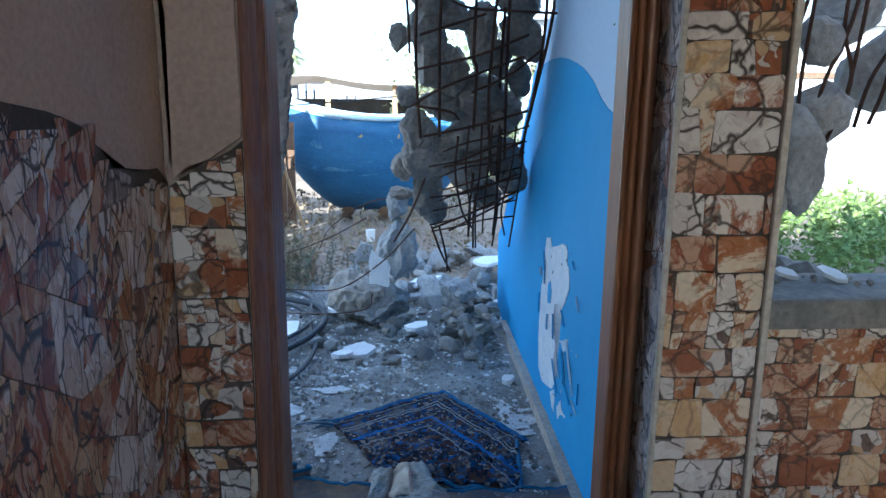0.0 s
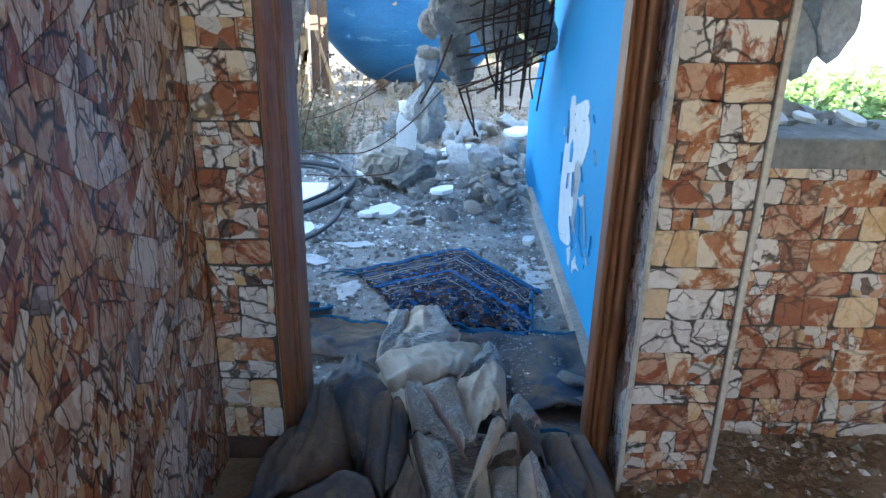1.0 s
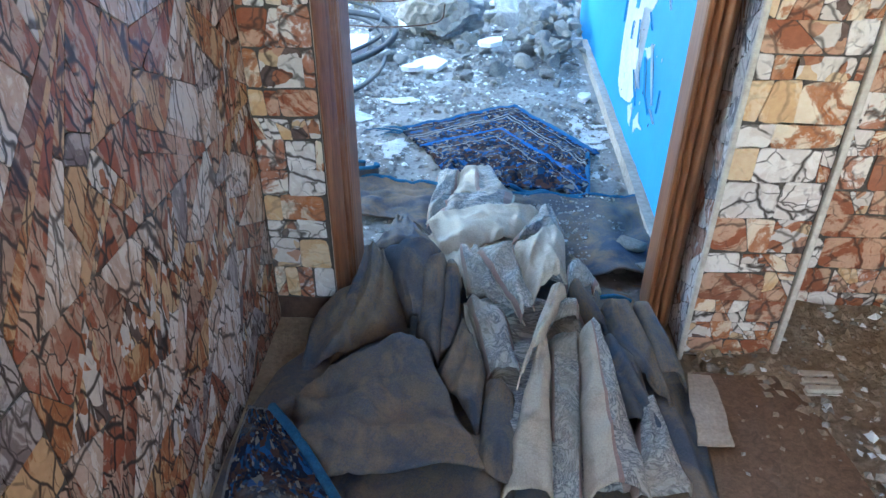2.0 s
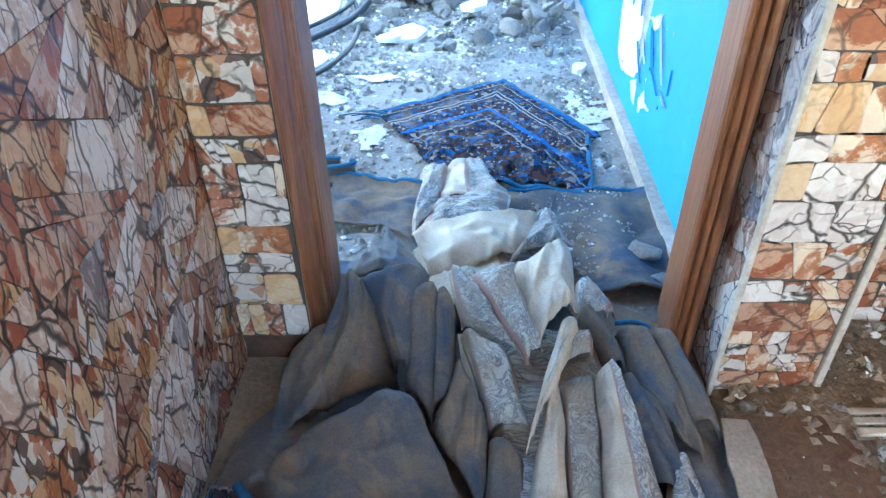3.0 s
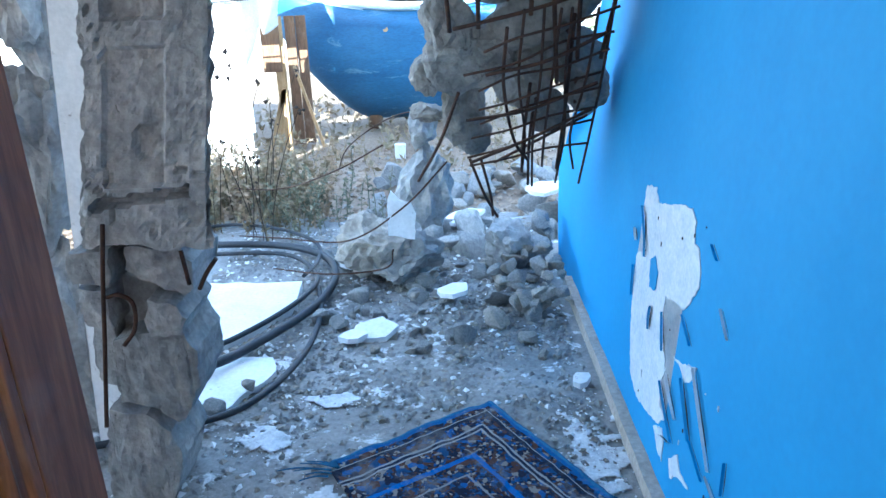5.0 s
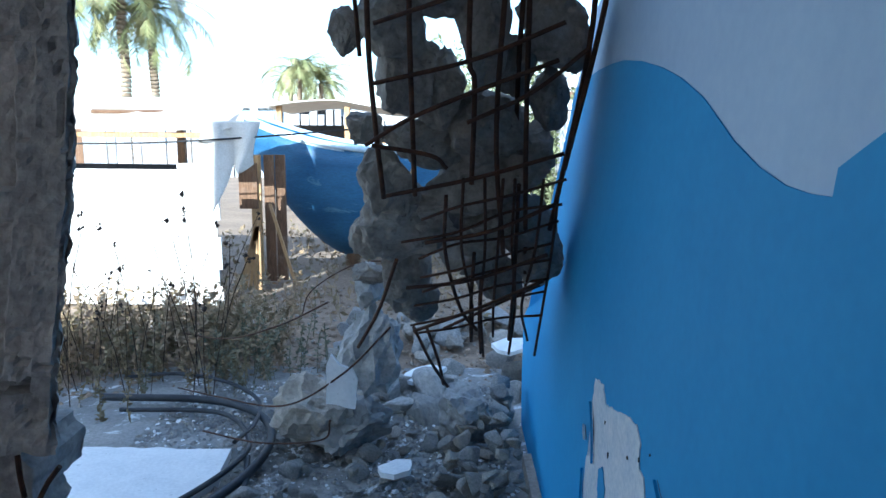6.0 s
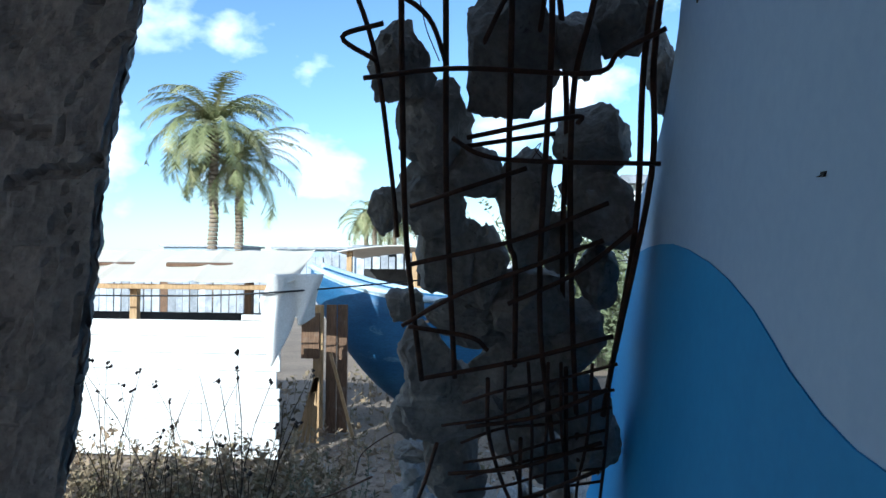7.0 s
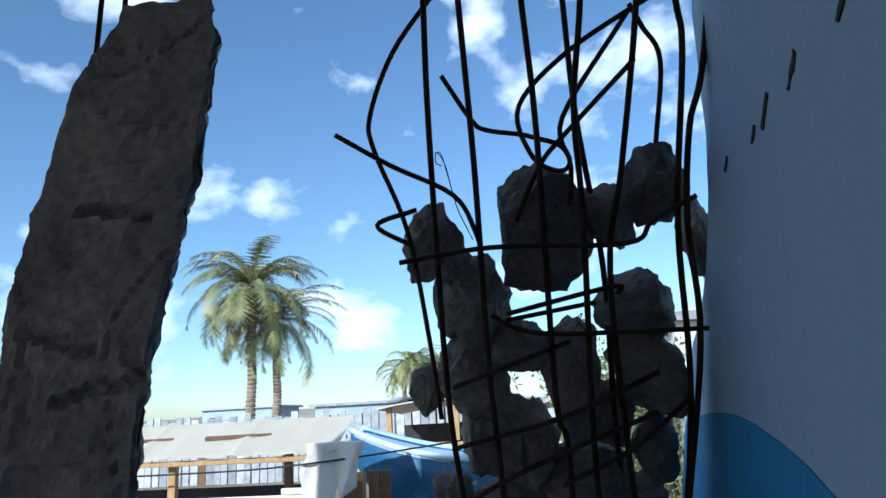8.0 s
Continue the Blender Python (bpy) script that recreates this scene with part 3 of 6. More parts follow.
scar = [(3.458, 0.787), (3.445, 0.856), (3.35, 0.872), (3.299, 0.834), (3.203, 0.862), (3.111, 0.891), (3.02, 0.906), (2.978, 0.88), (2.971, 0.825), (2.934, 0.823), (2.902, 0.778), (2.894, 0.731), (2.936, 0.676), (2.98, 0.626), (3.057, 0.621), (3.136, 0.599), (3.125, 0.525), (3.089, 0.454), (3.052, 0.393), (3.077, 0.326), (3.056, 0.28), (3.0, 0.26), (3.064, 0.207), (3.162, 0.182), (3.288, 0.157), (3.387, 0.193), (3.438, 0.307), (3.462, 0.409), (3.473, 0.502), (3.474, 0.606), (3.387, 0.643), (3.434, 0.708)]
SPLASHES = (scar, [(3.086, 0.178), (3.014, 0.224), (2.988, 0.193), (2.979, 0.13), (3.029, 0.136)], [(2.924, 0.181), (2.869, 0.236), (2.838, 0.206), (2.762, 0.205), (2.841, 0.18), (2.896, 0.136)], [(3.005, 0.471), (2.928, 0.489), (2.83, 0.535), (2.846, 0.489), (2.893, 0.451), (2.941, 0.471)])
for k, outline in enumerate(SPLASHES):
    part("bare_patch", polygon_slab(ragged(outline, 4 + k, 0.014, 0.0045), 0.0028, lambda a, b, d: on_blue(a, b, d, 0.0064)), SCAR, wall_blue, "bare white plaster where paint peeled off")
isle = [(3.31, 0.648), (3.268, 0.677), (3.223, 0.639), (3.229, 0.576), (3.289, 0.562)]
part("paint_island", polygon_slab(ragged(isle, 9, 0.012, 0.004), 0.002, lambda a, b, d: on_blue(a, b, d, 0.0092)), BLUE, wall_blue, "blue paint left standing in the bare patch")
# slits where the paint has split and curls away: start, bend, end and half width
SLITS = [((2.828, 0.533), (2.77, 0.472), (2.646, 0.351), 7), ((2.898, 0.46), (2.842, 0.397), (2.788, 0.335), 9), ((2.781, 0.343), (2.722, 0.32), (2.669, 0.303), 6), ((2.654, 0.331), (2.612, 0.32), (2.562, 0.308), 7),
         ((2.57, 0.437), (2.563, 0.396), (2.56, 0.352), 3), ((2.834, 0.873), (2.812, 0.858), (2.787, 0.847), 5), ((2.726, 0.751), (2.694, 0.726), (2.663, 0.702), 3), ((2.961, 0.623), (2.919, 0.6), (2.874, 0.573), 4),
         ((3.441, 0.786), (3.386, 0.721), (3.358, 0.637), 7), ((3.499, 0.69), (3.496, 0.67), (3.469, 0.654), 9), ((3.475, 0.565), (3.466, 0.505), (3.456, 0.459), 4), ((3.122, 0.554), (3.096, 0.499), (3.077, 0.446), 6),
         ((3.017, 0.404), (2.964, 0.36), (2.903, 0.325), 8), ((3.232, 0.52), (3.244, 0.476), (3.231, 0.441), 6), ((3.058, 0.356), (2.997, 0.302), (2.903, 0.249), 7), ((3.008, 0.202), (2.961, 0.22), (2.926, 0.231), 7)]
# slit: a dark strip whose colour is the shade behind the flake
for k, (p0, p1, p2, w) in enumerate(SLITS):
    for nm, mat, off, lift, wide in (("paint_slit", DARK, 0.0, 0.0098, 0.75), ("paint_flake", BLUE if k % 3 else SCAR, 0.55, 0.0125, 0.6)):
        bmk = bmesh.new()
        rows = []
        for q in range(9):
            t = q / 8
            a = (1 - t) ** 2 * p0[0] + 2 * t * (1 - t) * p1[0] + t * t * p2[0]
            b = (1 - t) ** 2 * p0[1] + 2 * t * (1 - t) * p1[1] + t * t * p2[1]
            ww = 0.001 * w * wide * (0.25 + math.sin(math.pi * (0.06 + 0.88 * t))) * (1 + 0.5 * noise.noise(Vector((t * 5, k, 0))))
            c = 0.001 * w * off * (1 + 0.4 * math.sin(5 * t + k))
            rows.append((bmk.verts.new(on_blue(a + c - ww, b, 0, lift)), bmk.verts.new(on_blue(a + c + ww, b, 0, lift + (0.006 if off else 0)))))
        for r0, r1 in zip(rows, rows[1:]):
            bmk.faces.new((r0[0], r0[1], r1[1], r1[0]))
        bmesh.ops.solidify(bmk, geom=bmk.faces[:], thickness=0.0012)
        part(nm, bmk, mat, wall_blue)
rng = random.Random(8)
for k in range(16):
    # small nicks in the paint round the bare patch
    a, b = rng.gauss(2.86 if k % 2 else 3.2, 0.16), rng.uniform(0.18, 0.92)
    r = rng.uniform(0.002, 0.0055)
    nick = [(a + r * rng.uniform(0.5, 1.2) * math.cos(1.05 * q), b + 1.7 * r * rng.uniform(0.5, 1.2) * math.sin(1.05 * q)) for q in range(6)]
    part("paint_nick", polygon_slab(nick, 0.002, lambda y, z, d: on_blue(y, z, d, 0.0099)), DARK if k % 3 else SCAR, wall_blue)
# raised dark slabs, the shade inside each chipped hole put into their colour
for a, b, L in ((2.813, 2.281, 0.055), (2.972, 2.281, 0.06), (3.057, 2.271, 0.03), (3.29, 2.292, 0.03), (2.601, 2.271, 0.04), (2.601, 1.794, 0.004)):
    hole = [(a - 0.010 - 0.02 * L, b - 0.005), (a + 0.35 * L, b - 0.45 * L), (a + 0.3 * L + 0.01, b - 0.3 * L), (a - 0.05 * L, b + 0.12 * L), (a - 0.45 * L, b + 0.5 * L), (a - 0.4 * L - 0.012, b + 0.3 * L)]
    part("paint_chip", polygon_slab(ragged(hole, int(a * 100), 0.012, 0.005), 0.0028, lambda y, z, d: on_blue(y, z, d, 0.003)), DARK, wall_blue, "chipped paint, its hole shaded by a dark slab")
sk = polygon_slab(ragged([(1.9, 0.0), (4.6, 0.0), (4.6, 0.055), (1.9, 0.055)], 6, 0.09, 0.004), 0.04, lambda a, b, d: on_blue(a, b, d, 0.044))
structure("baseboard", sk, SKIRT, "dusty beige skirting ledge")



def floor_z(x, y):
    e = max(0.0, y - 5.0) * 0.05 + max(0.0, -1.5 - x) * 0.05
    return 0.010 * noise.noise(Vector((x * 2, y * 2, 0))) + 0.006 * noise.noise(Vector((x * 9, y * 9, 3))) + 0.004 * noise.noise(Vector((x * 24, y * 24, 3))) - e


# floor of the passage, uneven under dust
nx, ny = 110, 150
bm = bmesh.new()
g = []
for i in range(nx + 1):
    row = []
    for j in range(ny + 1):
        x, y = -2.4 + 3.15 * i / nx, 1.86 + 4.2 * j / ny
        row.append(bm.verts.new((x, y, floor_z(x, y))))
    g.append(row)
for i in range(nx):
    for j in range(ny):
        bm.faces.new((g[i][j], g[i + 1][j], g[i + 1][j + 1], g[i][j + 1]))
structure("passage_floor", bm, FLOOR, "grey concrete floor under dust and grit")

bm = bmesh.new()
xs = [-3000, -300, -60, -20] + [-10 + 0.5 * k for k in range(41)] + [20, 60, 300, 3000]
ys = [-3000, -300, -40, -8, -3.3, 0.0] + [1.8 + 0.45 * k for k in range(42)] + [26, 40, 90, 300, 3000]
g = [[bm.verts.new((x, y, -0.06 + (0.05 * noise.noise(Vector((x, y, 1)) * 0.7) if 2 < y < 20 and abs(x) < 10 else 0) - (0.2 if y < 1.9 else 0))) for y in ys] for x in xs]
for i in range(len(xs) - 1):
    for j in range(len(ys) - 1):
        bm.faces.new((g[i][j], g[i + 1][j], g[i + 1][j + 1], g[i][j + 1]))
structure("ground", bm, SAND, "sandy ground with dry patches")

# ---- the hanging slab of rubble in its steel ----
slab = tagged(group_of("collapsed_slab", (0.3, 4.4, 0.1)), "collapsed concrete slab hanging in rusted reinforcing bars", "rubble")


def bar(points, r=0.007):
    bmb = bmesh.new()
    tube(bmb, smooth_path(points), r)
    part("rebar", bmb, RUST, slab, "rusted bent reinforcing bar")


bar([(0.06, 3.2, 3.25), (0.05, 3.28, 2.85), (0.03, 3.39, 2.52), (0.01, 3.6, 1.88), (0.02, 3.7, 1.58), (0.04, 3.78, 1.33)], 0.0085)
bar([(0.08, 3.31, 2.86), (-0.05, 3.35, 2.72), (-0.13, 3.4, 2.57), (-0.13, 3.43, 2.48), (-0.06, 3.5, 2.26), (-0.03, 3.61, 1.95), (-0.02, 3.67, 1.76)])
bar([(0.14, 3.19, 3.25), (0.14, 3.28, 2.83), (0.14, 3.43, 2.41), (0.13, 3.57, 1.96), (0.13, 3.64, 1.76), (0.14, 3.78, 1.34)], 0.0085)
bar([(0.29, 3.2, 3.25), (0.3, 3.29, 2.81), (0.31, 3.41, 2.46), (0.3, 3.62, 1.8), (0.32, 3.66, 1.68), (0.32, 3.77, 1.38)], 0.0085)
bar([(0.4, 3.32, 3.25), (0.41, 3.4, 2.86), (0.42, 3.5, 2.55), (0.46, 3.63, 2.14), (0.46, 3.78, 1.7), (0.49, 4.04, 1.13)], 0.0085)
bar([(0.49, 3.21, 3.25), (0.45, 3.3, 2.79), (0.41, 3.39, 2.52), (0.41, 3.48, 2.23), (0.39, 3.7, 1.57), (0.44, 3.92, 1.13)], 0.0085)
bar([(0.64, 3.22, 3.25), (0.59, 3.32, 2.78), (0.52, 3.46, 2.37), (0.47, 3.54, 2.12), (0.48, 3.7, 1.64), (0.53, 4.02, 1.04)], 0.0085)
bar([(0.66, 3.22, 3.25), (0.68, 3.32, 2.77), (0.69, 3.37, 2.63), (0.65, 3.51, 2.22), (0.65, 3.65, 1.78), (0.59, 3.87, 1.22)], 0.0085)
bar([(0.84, 3.25, 3.25), (0.74, 3.36, 2.62), (0.69, 3.41, 2.44), (0.67, 3.49, 2.21), (0.68, 3.58, 1.92), (0.61, 3.75, 1.43)], 0.0085)
bar([(0.58, 3.4, 2.8), (0.61, 3.42, 2.74), (0.65, 3.45, 2.65), (0.62, 3.52, 2.43)])
bar([(-0.22, 3.37, 2.51), (-0.08, 3.4, 2.42), (0.08, 3.43, 2.33), (0.13, 3.46, 2.23), (0.14, 3.48, 2.17)])
bar([(0.07, 3.4, 2.66), (0.14, 3.44, 2.54), (0.18, 3.45, 2.51), (0.3, 3.46, 2.48), (0.39, 3.48, 2.42), (0.37, 3.55, 2.22)])
bar([(0.64, 3.33, 2.78), (0.41, 3.37, 2.67), (0.27, 3.41, 2.55), (0.29, 3.45, 2.43), (0.35, 3.46, 2.38), (0.39, 3.46, 2.4), (0.38, 3.42, 2.51), (0.57, 3.34, 2.75)])
bar([(0.57, 3.36, 2.62), (0.39, 3.42, 2.47), (0.31, 3.44, 2.39), (0.23, 3.49, 2.25)])
bar([(-0.08, 3.47, 2.17), (0.17, 3.47, 2.19), (0.51, 3.47, 2.17), (0.58, 3.46, 2.22), (0.69, 3.44, 2.27)])
bar([(-0.02, 3.43, 2.3), (-0.13, 3.44, 2.27), (-0.04, 3.46, 2.21)])
bar([(0.19, 3.53, 2.02), (0.47, 3.52, 2.07), (0.48, 3.52, 2.05)])
bar([(0.18, 3.66, 2.02), (0.43, 3.64, 2.05)])
bar([(0.15, 3.53, 2.02), (0.22, 3.55, 1.98), (0.34, 3.55, 1.96), (0.7, 3.56, 1.95)])
bar([(0.03, 3.58, 1.84), (0.35, 3.55, 1.94)])
bar([(0.02, 3.65, 1.68), (0.32, 3.62, 1.75), (0.57, 3.59, 1.85)])
bar([(0.3, 3.68, 1.57), (0.49, 3.65, 1.66), (0.64, 3.61, 1.78)])
bar([(-0.01, 3.71, 1.5), (0.17, 3.67, 1.6), (0.56, 3.62, 1.75)])
bar([(0.01, 3.7, 1.5), (0.19, 3.71, 1.47), (0.24, 3.73, 1.43)])
bar([(0.05, 3.76, 1.34), (0.33, 3.74, 1.4), (0.6, 3.71, 1.48)])
bar([(0.17, 3.88, 1.17), (0.39, 3.83, 1.22), (0.59, 3.76, 1.32)])
bar([(0.1, 4.02, 0.98), (0.34, 3.99, 1.02), (0.59, 3.9, 1.13)])
bar([(0.12, 4.18, 0.77), (0.37, 4.09, 0.89), (0.59, 3.98, 1.02)])
bar([(0.24, 4.39, 0.72), (0.46, 4.28, 0.86), (0.62, 4.2, 0.96)])
bar([(0.24, 3.78, 1.34), (0.24, 3.92, 1.13), (0.3, 4.12, 0.88), (0.37, 4.2, 0.77)])
bar([(0.38, 3.97, 1.2), (0.38, 4.24, 0.85), (0.4, 4.43, 0.6)])
bar([(0.47, 3.76, 1.38), (0.49, 4.01, 1.02), (0.5, 4.24, 0.72)])
bar([(0.12, 4.2, 0.78), (0.19, 4.35, 0.58), (0.26, 4.47, 0.43)])
bar([(0.17, 4.24, 0.77), (0.22, 4.39, 0.57), (0.24, 4.5, 0.43)])
bar([(0.07, 3.94, 1.1), (-0.01, 4.12, 0.87), (-0.11, 4.28, 0.67)])
bar([(0.34, 3.92, 1.13), (0.34, 4.12, 0.88), (0.35, 4.25, 0.71)])
rg = random.Random(17)


def lower_y(z):
    return 3.79 + 0.78 * (1.3 - z)


for k in range(8):
    z = 0.78 + 0.075 * k
    bar([(x, lower_y(z + 0.3 * (x - 0.3)) + rg.uniform(-0.02, 0.02), z + 0.3 * (x - 0.3) + rg.uniform(-0.015, 0.015)) for x in (0.12 + rg.uniform(-0.05, 0.05), 0.28, 0.44, 0.61)], 0.005)
for k in range(6):
    x = 0.3 + 0.056 * k
    bar([(x + rg.uniform(-0.02, 0.02) + 0.05 * (1.4 - z), lower_y(z), z) for z in (1.4, 1.15, 0.9, 0.62 + rg.uniform(0, 0.12))], 0.0055)
CHUNKS = [
    (0.01, 3.61, 2.23, 0.082, 0.114), (0.08, 3.66, 2.1, 0.108, 0.128), (0.28, 3.59, 2.26, 0.125, 0.156), (0.49, 3.58, 2.29, 0.075, 0.09), (0.59, 3.56, 2.34, 0.081, 0.1),
    (0.55, 3.69, 2.04, 0.109, 0.096), (0.56, 3.77, 1.85, 0.119, 0.123), (-0.07, 3.77, 1.85, 0.05, 0.069), (0.08, 3.75, 1.89, 0.098, 0.118), (0.11, 3.82, 1.72, 0.115, 0.148),
    (0.21, 3.73, 1.95, 0.09, 0.07), (0.35, 3.77, 1.85, 0.095, 0.144), (0.45, 3.81, 1.75, 0.062, 0.086), (0.23, 3.84, 1.68, 0.08, 0.108), (0.38, 3.89, 1.56, 0.152, 0.111),
    (0.16, 3.91, 1.51, 0.113, 0.076), (0.57, 3.85, 1.65, 0.074, 0.092), (0.73, 3.66, 2.23, 0.043, 0.109), (-0.04, 3.89, 1.55, 0.065, 0.051), (0.03, 3.97, 1.35, 0.106, 0.125),
    (0.34, 3.96, 1.38, 0.14, 0.112), (0.52, 3.94, 1.44, 0.111, 0.111), (0.18, 4.01, 1.26, 0.127, 0.087),
    (0.08, 4.03, 1.22, 0.14, 0.14), (0.1, 4.18, 1.02, 0.11, 0.13), (0.12, 4.28, 0.87, 0.08, 0.09), (-0.06, 4.11, 1.14, 0.065, 0.075), (-0.05, 4.31, 0.97, 0.07, 0.05),
    (0.4, 4.02, 1.2, 0.1, 0.11), (0.33, 4.14, 1.07, 0.09, 0.09), (0.5, 4.01, 1.22, 0.1, 0.13), (0.44, 4.22, 1.0, 0.1, 0.1), (0.58, 4.06, 1.1, 0.08, 0.11)]
for k, (x, y, z, rx, rz) in enumerate(CHUNKS):
    b = rock_bm(100 + k, rx * 1.16, (rx + rz) * 0.5, rz * 1.16, 4, 9, 0.15)
    bmesh.ops.translate(b, verts=b.verts, vec=(min(x, 0.73 - rx) if y < 3.65 or y > 3.67 else x, y, z))
    part("concrete_chunk", b, CHUNK, slab)

for pts in ([(0.015, 3.58, 2.513), (0.032, 3.58, 2.507), (0.049, 3.58, 2.436), (0.069, 3.58, 2.344), (0.087, 3.58, 2.295), (0.109, 3.58, 2.243)], [(0.029, 3.6, 2.478), (0.012, 3.6, 2.492), (0.017, 3.6, 2.521), (0.039, 3.6, 2.481), (0.056, 3.6, 2.393)], [(0.359, 3.62, 1.969), (0.377, 3.62, 1.993), (0.39, 3.62, 2.02), (0.374, 3.62, 2.001), (0.4, 3.62, 1.969)]):
    bmb = bmesh.new()
    tube(bmb, smooth_path(pts), 0.0016, 5)
    part("tie_wire", bmb, RUST, slab, "thin rusted tie wire")

# ---- leaning concrete column on broken blocks ----
column = tagged(group_of("broken_column", (-0.8, 3.1, 0)), "leaning broken concrete column on cracked blocks", "column")
RIGHT_EDGE = [(0.86, -0.592), (1.07, -0.565), (1.27, -0.533), (1.39, -0.511), (1.54, -0.496), (1.73, -0.476), (1.9, -0.462), (2.19, -0.4), (2.27, -0.375), (2.59, -0.335), (2.69, -0.366)]
LEFT_EDGE = [(0.86, -0.953), (1.22, -0.872), (1.47, -0.831), (2.06, -0.806), (2.29, -0.75), (2.5, -0.7), (2.69, -0.58)]


def along(table, z):
    for (z0, a0), (z1, a1) in zip(table, table[1:]):
        if z <= z1:
            return a0 + (a1 - a0) * (z - z0) / (z1 - z0)
    return table[-1][1]


# cracks across the face: height, from, to, fall, depth
CRACKS = ((2.22, 0.3, 0.78, 0.04, 0.03), (2.41, 0.46, 0.8, 0.03, 0.015), (1.98, 0.12, 0.62, 0.1, 0.028), (1.84, 0.4, 0.96, -0.05, 0.03), (1.58, 0.1, 0.5, 0.05, 0.016))

bm = bmesh.new()
SIDE, NZ = 34, 170
rings = []
for j in range(NZ + 1):
    z = 0.86 + 1.83 * j / NZ
    l, r = along(LEFT_EDGE, z), along(RIGHT_EDGE, z)
    loop = [(k / SIDE, 0.0) for k in range(SIDE)] + [(1.0, k / SIDE) for k in range(SIDE)] + [(1 - k / SIDE, 1.0) for k in range(SIDE)] + [(0.0, 1 - k / SIDE) for k in range(SIDE)]
    ring = []
    for u, v in loop:
        # edges chipped unevenly, the front a flat face with a sunk panel
        chip = max(0.0, 0.014 + 0.024 * noise.noise(Vector((z * 11, u * 3, v * 3 + 7)))) if (u < 0.03 or u > 0.97) and (v < 0.06 or v > 0.94) else 0.0
        x = l + (r - 0.2 * v - l) * u + chip * (1 if u < 0.5 else -1)
        y = 2.95 + 0.3 * v + chip * (1 if v < 0.5 else -1)
        x += (0.010 * noise.noise(Vector((z * 16, v * 4, 5 + u))) + 0.010 * noise.noise(Vector((z * 47, v * 9, 5 + u)))) * (abs(u - 0.5) > 0.47)
        p = Vector((x, y, z))
        if v == 0.0:
            y += 0.006 * noise.noise(p * 9) + 0.006 * noise.noise(p * 34) + 0.004 * noise.noise(p * 70 + Vector((3, 3, 3)))
            if 0.2 < u < 0.64 and (1.03 < z < 1.36 or 1.43 < z < 1.72):
                y += 0.013
            elif abs(z - 0.97 - 0.05 * u) < 0.012 and 0.1 < u < 0.8:
                y += 0.03
            elif abs(noise.noise(Vector((u * 1.1, z * 1.9, 9)))) < 0.012:
                y += 0.012
            for z_c, u0, u1, drop, deep in CRACKS:
                if u0 < u < u1 and abs(z - z_c + drop * (u - u0) - 0.022 * noise.noise(Vector((u * 7, z_c, 2)))) < 0.011:
                    y += deep * (0.6 + 0.8 * abs(noise.noise(Vector((u * 9, z_c * 5, 4)))))
            # flakes knocked off the face
            pit = noise.noise(Vector((x * 13, z * 10, 31)))
            if pit > 0.34:
                y += 0.012 * min(1.0, (pit - 0.34) * 9)
        else:
            x += 0.008 * noise.noise(p * 24)
        dz = 0.035 * noise.noise(Vector((x * 14, y * 14, j))) if j in (0, NZ) else 0
        ring.append(bm.verts.new((x, y, z + dz)))
    rings.append(ring)
NP = len(rings[0])
for a, b in zip(rings, rings[1:]):
    for k in range(NP):
        bm.faces.new((a[k], a[(k + 1) % NP], b[(k + 1) % NP], b[k]))
bm.faces.new(rings[0][::-1])
bm.faces.new(rings[-1])
part("shaft", bm, CONCRETE, column, "grey concrete shaft with sunk panels")
BLOCKS = (
    [(-0.995, 0.84), (-0.885, 0.848), (-0.9, 0.746), (-0.94, 0.752), (-1.0, 0.752), (-1.012, 0.79)],
    [(-0.85, 0.848), (-0.7, 0.842), (-0.678, 0.8), (-0.685, 0.72), (-0.715, 0.7), (-0.76, 0.725), (-0.8, 0.75), (-0.862, 0.78)],
    [(-0.8, 0.712), (-0.725, 0.69), (-0.7, 0.65), (-0.722, 0.605), (-0.81, 0.6), (-0.815, 0.65)],
    [(-0.93, 0.57), (-0.86, 0.59), (-0.735, 0.595), (-0.706, 0.53), (-0.71, 0.42), (-0.757, 0.33), (-0.79, 0.3), (-0.86, 0.355), (-0.95, 0.37)],
    [(-0.98, 0.355), (-0.88, 0.33), (-0.82, 0.27), (-0.795, 0.2), (-0.82, 0.08), (-0.86, 0.0), (-1.03, 0.0), (-1.02, 0.2)],
    [(-1.0, 0.735), (-0.92, 0.73), (-0.925, 0.61), (-0.99, 0.62)],
    [(-1.0, 0.6), (-0.94, 0.6), (-0.955, 0.4), (-1.01, 0.42)])
